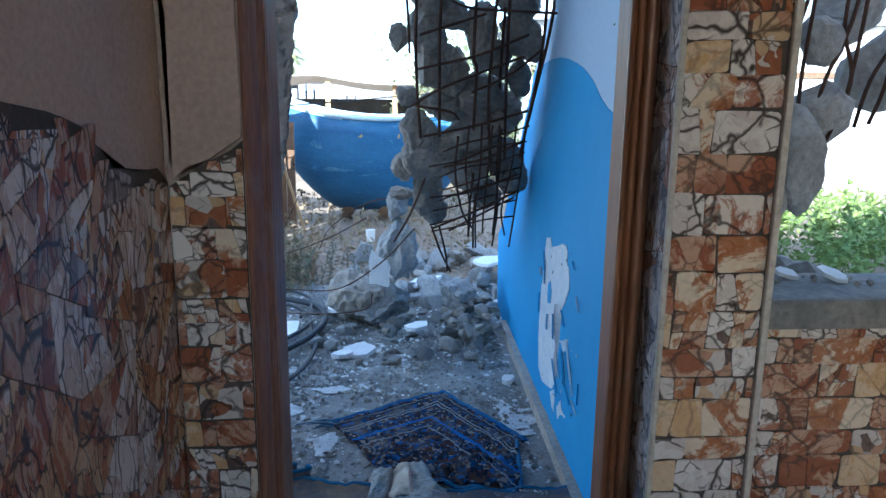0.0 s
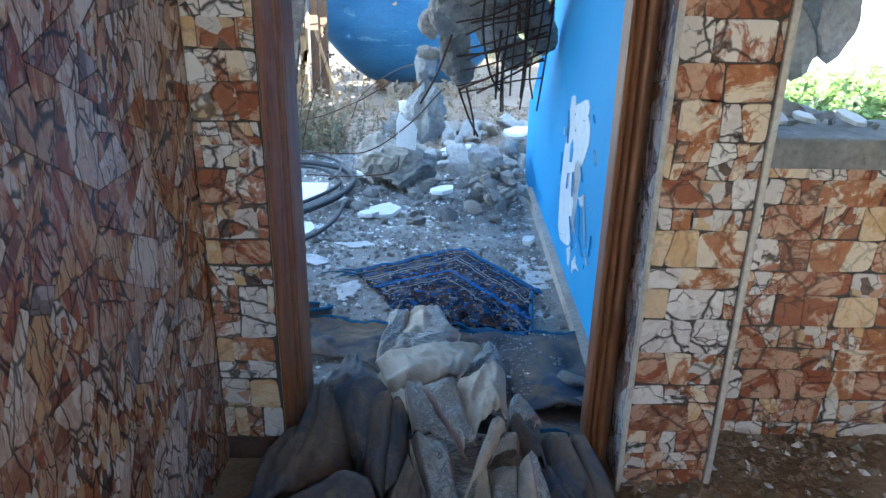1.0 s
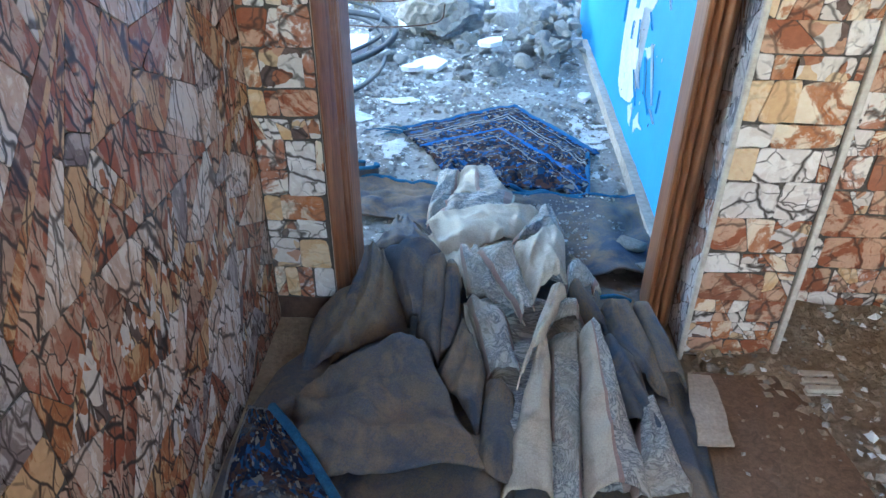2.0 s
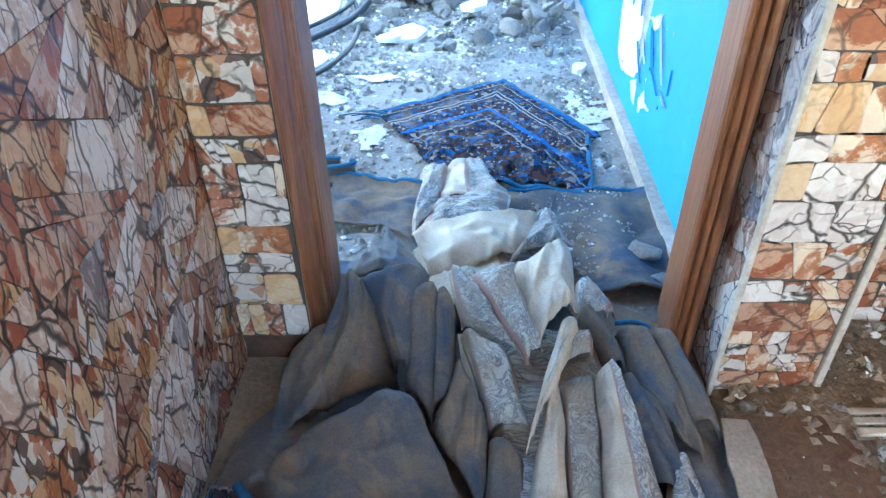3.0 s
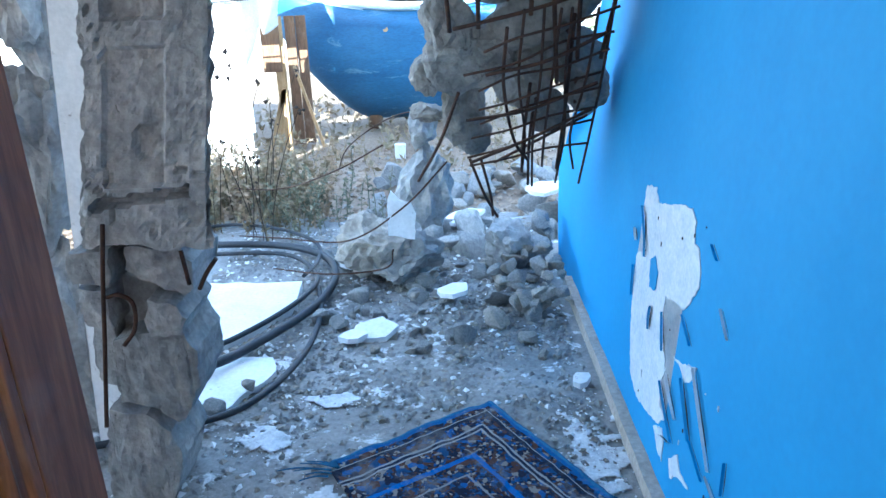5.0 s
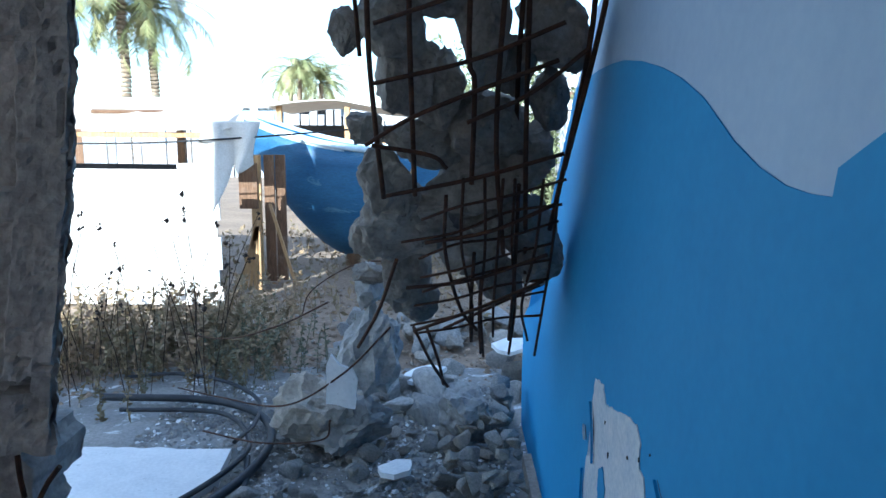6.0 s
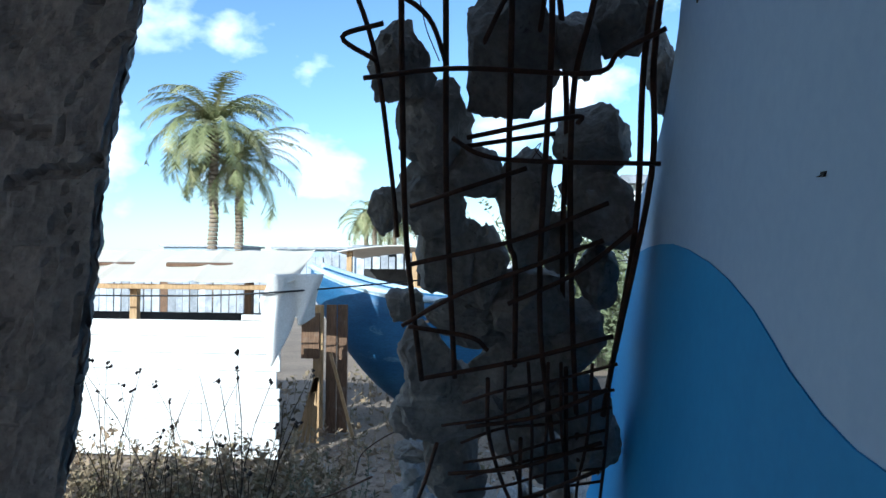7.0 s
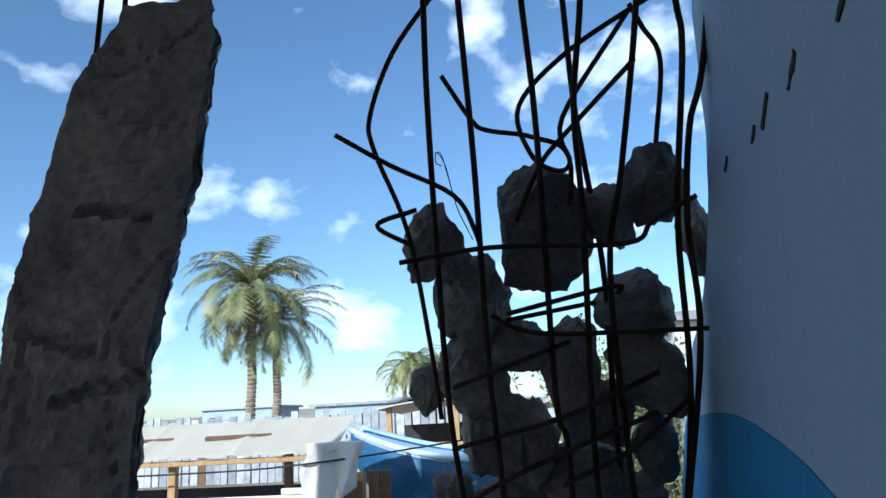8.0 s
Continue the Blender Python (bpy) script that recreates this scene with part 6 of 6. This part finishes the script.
def palm(x, y, top, spread, seed, radius, fronds=46):
    rr = random.Random(seed)
    t = tagged(group_of("palm_tree", (x, y, 0)), "tall date palm with a ragged crown of fronds", "palm tree", "palms")
    b = bmesh.new()
    pts = [Vector((x + 0.03 * math.sin(0.4 * k), y, -0.1 + top * k / 40)) for k in range(41)]
    for k, p in enumerate(pts[:-1]):
        tube(b, [p, p.lerp(pts[k + 1], 0.9)], radius * (1.15 - 0.25 * k / 40), 9, radius * (0.9 - 0.25 * k / 40))
    part("trunk", b, TRUNK, t, "ringed pale brown trunk")
    V, F = [], []
    hub = Vector((x, y, top))
    for k in range(fronds):
        az = rr.uniform(0, 2 * math.pi)
        el = rr.choice((1.2, 0.9, 0.55, 0.2, -0.25)) + rr.uniform(-0.2, 0.2)
        L = spread * rr.uniform(0.75, 1.08)
        d = Vector((math.cos(az), math.sin(az), 0))
        wind = Vector((0.12, 0, 0))
        n = 26
        prev = hub
        ang = el
        for q in range(n):
            ang -= (0.055 + 0.035 * q / n)
            step = (d * math.cos(ang) + Vector((0, 0, math.sin(ang))) + wind * (q / n)) * (L / n)
            p = prev + step
            side = step.normalized().cross(Vector((0, 0, 1)))
            side = side.normalized() if side.length > 1e-4 else Vector((1, 0, 0))
            ll = L * 0.17 * math.sin(math.pi * min(1, 0.12 + 0.86 * q / n)) ** 0.6
            w = step.normalized() * (L / n) * 0.2
            if q > 1:
                for s in (-1, 1):
                    for h in (0.15, 0.65):
                        o = prev.lerp(p, h)
                        tip = o + side * s * ll * rr.uniform(0.7, 1.05) + step.normalized() * ll * 0.55 + Vector((0, 0, -ll * rr.uniform(0.15, 0.55)))
                        i = len(V)
                        V.extend([o - w, o + w, tip])
                        F.append((i, i + 1, i + 2))
            i = len(V)
            e = side * 0.03 * (1 - 0.7 * q / n)
            V.extend([prev - e, prev + e, p + e * 0.9, p - e * 0.9])
            F.append((i, i + 1, i + 2, i + 3))
            prev = p
    me = bpy.data.meshes.new("crown")
    me.from_pydata([tuple(v) for v in V], [], F)
    me.materials.append(FROND)
    ob = new("crown", me)
    ob.parent, ob.matrix_parent_inverse = t, t.matrix_basis.inverted()
    return t


palm(-13.8, 33.0, 8.3, 4.3, 1, 0.24, 60)
palm(-12.95, 34.0, 6.7, 4.0, 2, 0.22, 48)
palm(-14.6, 75.0, 7.2, 5.0, 3, 0.3, 44)
palm(-12.6, 76.0, 6.2, 4.6, 4, 0.3, 44)
palm(-16.6, 80.0, 6.6, 4.2, 5, 0.3, 44)

fence = tagged(group_of("fence", (-8, 24, 0)), "weathered grey board and sheet fence across the yard", "fence")
rr = random.Random(3)
for k in range(120):
    x = -24 + 0.27 * k
    h = 2.05 + rr.uniform(-0.12, 0.14)
    part("fence_board", boxed((x, 24 + rr.uniform(-0.03, 0.03), -0.1), (x + rr.uniform(0.2, 0.26), 24.04, h)), FENCE if rr.random() < 0.95 else BROWN, fence)
part("rail", boxed((-24, 24.05, 1.2), (8.4, 24.1, 1.3)), BROWN, fence)


def shack(x, y, w, d, h, material, label):
    s = tagged(group_of("shack", (x, y, 0)), label, "shack", "far shacks")
    part("wall", boxed((x - w / 2, y, -0.1), (x + w / 2, y + d, h)), material, s)
    bmr = bmesh.new()
    box(bmr, (x - w / 2 - 0.3, y - 0.3, h + 0.002), (x + w / 2 + 0.3, y + d + 0.3, h + 0.16), 0.0)
    part("roof", bmr, FENCE, s)
    for k in range(max(1, int(w / 2.4))):
        wx = x - w / 2 + 1.2 + 2.4 * k
        part("window", boxed((wx - 0.5, y - 0.03, h * 0.45), (wx + 0.5, y - 0.002, h * 0.8)), DARK, s)
    return s


shack(-12.5, 46, 5.5, 4, 2.7, SHACK, "low blue-grey shack behind the fence")
shack(-8.6, 48, 3.4, 4, 2.9, DARK, "dark low shack behind the fence")
shack(-6.0, 50, 3.6, 4, 2.9, SHACK, "small blue-grey shack behind the fence")
shack(-2.2, 44, 4.0, 4, 2.5, CANVAS, "white canvas-roofed shelter behind the fence")
shack(-27, 60, 7, 5, 3.2, SHACK, "low grey shack far off")
shelter = tagged(group_of("yard_shelter", (-1.6, 15, 0)), "timber frame shelter with a pale canvas top", "shelter")
for x in (-2.9, -1.6, -0.2, 1.2):
    part("pole", boxed((x - 0.05, 15, 0), (x + 0.05, 15.1, 1.95)), TIMBER, shelter)
part("beam", boxed((-3.0, 14.98, 1.2), (1.3, 15.02, 1.28)), TIMBER, shelter)
sheet("canopy", lambda u, v: Vector((-3.1 + 4.6 * u, 14.8 + 2.2 * v, 2.05 - 0.35 * abs(u - 0.3) + 0.05 * math.sin(9 * u) - 0.1 * v)), 24, 8, CANVAS, shelter, "", thick=0.02)
part("dark_back", boxed((-3.0, 16.8, 0), (1.3, 16.85, 1.6)), DARK, shelter)

bm = bmesh.new()
prev = None
for k in range(121):
    x = -900 + 15 * k
    h = 14 + 6 * noise.noise(Vector((x * 0.006, 0, 0))) + 2 * noise.noise(Vector((x * 0.03, 4, 0)))
    a, b, c = bm.verts.new((x, 640, -1)), bm.verts.new((x, 700, h)), bm.verts.new((x, 900, h * 0.9))
    if prev:
        bm.faces.new((prev[0], a, b, prev[1]))
        bm.faces.new((prev[1], b, c, prev[2]))
    prev = (a, b, c)
tagged(link_mesh("hill", bm, FAR, smooth=True), "long low sandy hill on the horizon", "hill", kind="structure")

# house next door, seen through the side window
nb = tagged(group_of("neighbour_house", (9, 14, 0)), "white rendered house with a dark roof edge", "house")
part("wall", boxed((2.2, 13, -0.1), (16, 18, 3.0)), WHITE, nb)
part("roof_edge", boxed((2.0, 12.8, 3.002), (16.2, 18.2, 3.14)), FENCE, nb)
part("band", boxed((2.2, 12.94, 2.05), (16, 12.998, 2.16)), BROWN, nb)


def plant(name, count, place, height, leaf, material, label, seed, lean=0.25, head=None):
    """A patch of stems with small leaves as one mesh."""
    rr = random.Random(seed)
    V, F, M = [], [], []
    for k in range(count):
        x, y = place(rr)
        h = height * rr.uniform(0.45, 1.1)
        d = Vector((rr.uniform(-lean, lean), rr.uniform(-lean, lean), 1))
        c = Vector((rr.uniform(-0.3, 0.3), rr.uniform(-0.3, 0.3), 0))
        pts = [Vector((x, y, -0.05)) + d * (h * s) + c * (h * s * s) for s in (0, 0.25, 0.5, 0.75, 1.0)]
        w = 0.0026 * rr.uniform(0.7, 1.5)
        for a, b in zip(pts, pts[1:]):
            i = len(V)
            V.extend([a + Vector((-w, 0, 0)), a + Vector((w, 0, 0)), b + Vector((w * 0.7, 0, 0)), b + Vector((-w * 0.7, 0, 0))])
            F.append((i, i + 1, i + 2, i + 3))
            M.append(0)
        for q in range(int(leaf[1] * rr.uniform(0.6, 1.3))):
            s = rr.uniform(0.1, 1.0)
            o = pts[0].lerp(pts[-1], s) + c * h * (s * s - s)
            a = Vector((rr.gauss(0, 1), rr.gauss(0, 1), rr.gauss(0.3, 0.7))).normalized()
            L = leaf[0] * rr.uniform(0.5, 1.3)
            e = a.cross(Vector((rr.gauss(0, 1), rr.gauss(0, 1), rr.gauss(0, 1)))).normalized() * L * 0.22
            i = len(V)
            V.extend([o, o + a * L * 0.5 + e, o + a * L, o + a * L * 0.5 - e])
            F.append((i, i + 1, i + 2, i + 3))
            M.append(0)
        if head and rr.random() < head:
            for q in range(rr.randint(2, 5)):
                r = rr.uniform(0.006, 0.017)
                o = pts[-1] + Vector((rr.gauss(0, 0.014), rr.gauss(0, 0.014), rr.gauss(0, 0.014)))
                i = len(V)
                V.extend([o + Vector(v) * r * rr.uniform(0.6, 1.4) for v in ((1, 0, 0), (-1, 0, 0), (0, 1, 0), (0, -1, 0), (0.3, 0, 1), (0, 0.3, -1))])
                for t in ((0, 2, 4), (2, 1, 4), (1, 3, 4), (3, 0, 4), (2, 0, 5), (1, 2, 5), (3, 1, 5), (0, 3, 5)):
                    F.append(tuple(i + z for z in t))
                    M.append(1)
    me = bpy.data.meshes.new(name)
    me.from_pydata([tuple(v) for v in V], [], F)
    me.materials.append(material)
    me.materials.append(SEED)
    me.polygons.foreach_set("material_index", M)
    return tagged(new(name, me), label, "weeds", kind="stuff")


plant("dry_weeds", 250, lambda r: (r.uniform(-3.4, -0.85), r.uniform(5.7, 6.8)), 0.46, (0.05, 34), WEED, "dry brown and green weeds in front of the shed", 1)
plant("green_weeds", 60, lambda r: (r.gauss(-1.0, 0.25), r.gauss(6.0, 0.3)), 0.4, (0.032, 34), mottled("grey_green_leaf", [(0.3, (0.1, 0.105, 0.07)), (0.7, (0.2, 0.19, 0.13))], 3, 20, 0.85, 0.1), "grey-green bushy weeds on the sand", 2)
plant("low_weeds", 260, lambda r: (r.uniform(-3.3, -0.9), r.gauss(6.15, 0.35)), 0.34, (0.036, 46), mottled("olive_weed_leaf", [(0.3, (0.12, 0.105, 0.055)), (0.7, (0.26, 0.2, 0.12))], 2, 14, 0.9, 0.1), "low olive and brown weeds in front of the shed", 12)
plant("seed_stalks", 40, lambda r: (r.uniform(-2.4, -1.1), r.uniform(5.3, 6.0)), 1.1, (0.03, 3), SEED, "tall dark dry stalks with seed heads", 3, 0.22, 0.9)
plant("dry_grass", 500, lambda r: (r.uniform(-3.0, 1.0), r.uniform(6.8, 12.0)), 0.2, (0.08, 5), WEED, "short dry grass on the sand", 4)
plant("green_shrubs", 300, lambda r: (r.uniform(2.2, 6.5), r.uniform(5.4, 9.5)), 0.6, (0.09, 34), GREEN, "bright green sun-lit shrubs beyond the window", 5)
plant("olive_bush", 220, lambda r: (r.gauss(1.7, 0.7), r.gauss(14.0, 0.6)), 3.0, (0.12, 60), mottled("olive_leaf", [(0.3, (0.1, 0.12, 0.06)), (0.7, (0.2, 0.22, 0.12))], 2, 10, 0.8, 0.1), "grey-green bush behind the yard", 6)

# broken concrete and bars outside the side window
wreck = tagged(group_of("wrecked_beam", (1.4, 2.4, 1.0)), "broken concrete lumps hanging on bars outside the window", "rubble")
for k, (x, y, z, a, c) in enumerate(((1.27, 2.35, 1.33, 0.12, 0.17), (1.4, 2.4, 1.48, 0.11, 0.12), (1.18, 2.38, 1.2, 0.1, 0.12), (1.36, 2.42, 1.72, 0.09, 0.1), (1.22, 2.45, 1.84, 0.08, 0.1), (1.5, 2.5, 1.85, 0.12, 0.12), (1.62, 2.5, 1.65, 0.12, 0.16))):
    b = rock_bm(400 + k, a, a * 0.9, c, 3, 8)
    bmesh.ops.translate(b, verts=b.verts, vec=(x, y, z))
    part("concrete_chunk", b, CONCRETE, wreck)
for k in range(9):
    r9 = random.Random(500 + k)
    b = bmesh.new()
    x = 1.12 + 0.05 * k
    tube(b, smooth_path([(x, 2.35, 1.35 + r9.uniform(0, 0.2)), (x + r9.uniform(-0.05, 0.1), 2.36, 1.6), (x + r9.uniform(0, 0.16), 2.38, 1.85), (x + r9.uniform(0, 0.25), 2.4, 2.4)]), 0.007)
    part("rebar", b, RUST, wreck)
boulder("boulder", (1.3, 2.4, 0.5), (0.4, 0.3, 0.55), 74)

# ---- printed stone tiles, piece by piece ----


def shrink(poly, d):
    c = [sum(p[i] for p in poly) / len(poly) for i in (0, 1)]
    out = []
    for a, b in poly:
        L = math.hypot(a - c[0], b - c[1]) or 1
        k = max(0.2, 1 - d * 1.35 / L)
        out.append((c[0] + (a - c[0]) * k, c[1] + (b - c[1]) * k))
    return out


def cut_poly(poly, p, nrm):
    one, two = [], []
    n = len(poly)
    for i in range(n):
        a, b = poly[i], poly[(i + 1) % n]
        da = (a[0] - p[0]) * nrm[0] + (a[1] - p[1]) * nrm[1]
        db = (b[0] - p[0]) * nrm[0] + (b[1] - p[1]) * nrm[1]
        (one if da >= 0 else two).append(a)
        if da * db < 0:
            s = da / (da - db)
            q = (a[0] + (b[0] - a[0]) * s, a[1] + (b[1] - a[1]) * s)
            one.append(q)
            two.append(q)
    return [q for q in (one, two) if len(q) >= 3]


def area(poly):
    return 0.5 * abs(sum(a[0] * b[1] - b[0] * a[1] for a, b in zip(poly, poly[1:] + poly[:1])))


def round_corners(poly, rr):
    """Corners worn round by uneven amounts."""
    out = []
    n = len(poly)
    for i in range(n):
        a, b, c = poly[i - 1], poly[i], poly[(i + 1) % n]
        s, t = rr.uniform(0.05, 0.24), rr.uniform(0.05, 0.24)
        p, q = (b[0] + (a[0] - b[0]) * s, b[1] + (a[1] - b[1]) * s), (b[0] + (c[0] - b[0]) * t, b[1] + (c[1] - b[1]) * t)
        m = ((p[0] + q[0]) * 0.25 + b[0] * 0.5, (p[1] + q[1]) * 0.25 + b[1] * 0.5)
        out += [p, m, q]
    return out


def lay_stones(parent, W, H, place, seed, material, inside=None, limit=290, rows=(0.06, 0.075, 0.088, 0.1), wide=(0.1, 0.19), shards=0.0, top=None):
    rr = random.Random(seed)
    cells = []
    v = 0.0
    if shards:
        # one sheet broken again and again along slanting lines
        heap = [[(0, 0), (W, 0), (W, H), (0, H)]]
        while heap:
            q = heap.pop()
            if area(q) < shards * rr.choice((0.35, 0.7, 1.0, 1.6, 2.4)):
                cells.append(q)
                continue
            cx, cy = sum(p[0] for p in q) / len(q), sum(p[1] for p in q) / len(q)
            far = max(q, key=lambda p: math.hypot(p[0] - cx, p[1] - cy))
            an = math.atan2(far[1] - cy, far[0] - cx) + rr.gauss(0, 0.45)
            if rr.random() < 0.4:
                an = 0.75 + rr.gauss(0, 0.3)
            two = cut_poly(q, (cx + rr.uniform(-0.15, 0.15) * (far[0] - cx), cy + rr.uniform(-0.15, 0.15) * (far[1] - cy)), (math.cos(an), math.sin(an)))
            if len(two) == 2:
                heap += two
            else:
                cells.append(q)
        v = H
    while v < H - 0.02:
        h = min(rr.choice(rows), H - v)
        u = -rr.uniform(0, 0.1)
        while u < W:
            w = rr.uniform(*wide)
            a, b = max(u, 0), min(u + w, W)
            if b - a > 0.015:
                j = lambda: rr.uniform(-0.006, 0.006)
                polys = [[(a + j() * (a > 0), v + j()), (b + j() * (b < W), v + j()), (b + j() * (b < W), v + h + j()), (a + j() * (a > 0), v + h + j())]]
                kind = rr.random()
                for depth in range(0 if kind < 0.5 else 1 if kind < 0.8 else 3):
                    nxt = []
                    for q in polys:
                        if area(q) > 0.0009:
                            c = (sum(p[0] for p in q) / len(q) + rr.uniform(-0.02, 0.02), sum(p[1] for p in q) / len(q) + rr.uniform(-0.008, 0.008))
                            an = rr.gauss(0.1, 0.35) if depth != 1 else rr.gauss(1.5, 0.5)
                            nxt += cut_poly(q, c, (math.cos(an), math.sin(an)))
                        else:
                            nxt.append(q)
                    polys = nxt
                cells += polys
            u += w
        v += h
    if top:
        # pieces broken off along the torn upper edge
        torn = []
        for q in cells:
            cx = sum(p[0] for p in q) / len(q)
            torn += cut_poly(q, (cx, top(cx)), (0.02, -1.0))
        cells = torn
    if inside:
        cells = [q for q in cells if inside(sum(p[0] for p in q) / len(q), sum(p[1] for p in q) / len(q))]
    rest = []
    for k, q in enumerate(cells):
        if area(q) < 0.00012:
            continue
        q = round_corners(shrink(q, 0.0007), rr)
        top = shrink(q, 0.0006)
        n = len(q)
        verts = [place(a, b, 0.0) for a, b in q] + [place(a, b, 0.002) for a, b in top]
        faces = [tuple(range(n, 2 * n))] + [(i, (i + 1) % n, n + (i + 1) % n, n + i) for i in range(n)]
        if k < limit:
            me = bpy.data.meshes.new("stone")
            me.from_pydata([tuple(p) for p in verts], [], faces)
            me.materials.append(material)
            ob = new("stone", me)
            ob.parent = parent
        else:
            rest.append((verts, faces))
    for k in range(0, len(rest), 30):
        V, F = [], []
        for verts, faces in rest[k:k + 30]:
            o = len(V)
            V += [tuple(p) for p in verts]
            F += [tuple(i + o for i in f) for f in faces]
        me = bpy.data.meshes.new("stones")
        me.from_pydata(V, [], F)
        me.materials.append(material)
        ob = tagged(new("stones", me), kind="stuff")
        ob.parent = parent


def tear(y):
    pts = [(-3.0, 1.6), (0.9, 1.52), (1.1, 1.504), (1.19, 1.494), (1.315, 1.463), (1.415, 1.389), (1.55, 1.365), (1.685, 1.363), (1.73, 1.32)]
    for (a, b), (c, d) in zip(pts, pts[1:]):
        if y <= c:
            return b + (d - b) * (y - a) / (c - a)
    return 1.32


back_edge = [(-1.0, 0.0), (1.7195, 0.0)] + [(y, tear(y) + 0.008 * noise.noise(Vector((y * 30, 0, 0)))) for y in [1.7195 - 0.06 * k for k in range(46)]]
tiled_left = tagged(link_mesh("tile_bed", polygon_slab(back_edge, 0.003, lambda a, b, d: Vector((-0.6125 - d, a, b))), GROUT), "torn stone-print tiling on the side wall", "wall tiles", kind="structure")
lay_stones(tiled_left, 1.0, 1.56, lambda a, b, d: Vector((-0.6125 + d, 1.716 - a, b)), 11, SHADED_SHARD, lambda u, v: v < tear(1.716 - u) - 0.012, 900, shards=0.0085, top=lambda u: tear(1.716 - u) - 0.012 + 0.02 * math.sin(31 * u))
lay_stones(tiled_left, 1.65, 1.56, lambda a, b, d: Vector((-0.6125 + d, 0.714 - a, b)), 12, SHADED_SHARD, lambda u, v: v < tear(0.714 - u) - 0.012, 0)


def tear_front(x):
    return 1.318 + max(0, x + 0.607) * 0.58


bed = [(-0.611, 0.082), (-0.433, 0.082), (-0.433, 1.422), (-0.46, 1.4), (-0.52, 1.37), (-0.56, 1.342), (-0.606, 1.315)]
# thin dark slab painted as the shaded recess at the wall foot
structure("wall_foot", polygon_slab(ragged([(-0.611, 0.0), (-0.436, 0.0), (-0.436, 0.078), (-0.611, 0.078)], 21, 0.03, 0.003), 0.006, lambda a, b, d: Vector((a, 1.7165 + d, b))), FOOT_SHADE, "dark red-brown slab standing in for the shaded recess under the tiles")
tiled_front = tagged(link_mesh("tile_bed", polygon_slab(bed, 0.006, lambda a, b, d: Vector((a, 1.712 + d, b))), GROUT), "stone-print tiling beside the door frame", "wall tiles", kind="structure")
lay_stones(tiled_front, 0.174, 1.44, lambda a, b, d: Vector((-0.608 + a, 1.712 - d, b)), 13, STONE, lambda u, v: 0.092 < v < tear_front(-0.608 + u) - 0.01, wide=(0.07, 0.13), top=lambda u: tear_front(-0.608 + u) - 0.01)
lay_stones(wall_pier, 0.236, 2.5, lambda a, b, d: Vector((0.563 + a, 1.604 - d, 0.015 + b)), 14, STONE)
lay_stones(wall_pier, 0.135, 2.5, lambda a, b, d: Vector((0.556 - d, 1.607 + a, 0.015 + b)), 15, MARBLE, shards=0.006)
lay_stones(wall_sill, 1.2, 0.91, lambda a, b, d: Vector((0.82 + a, 1.804 - d, 0.015 + b)), 16, STONE)
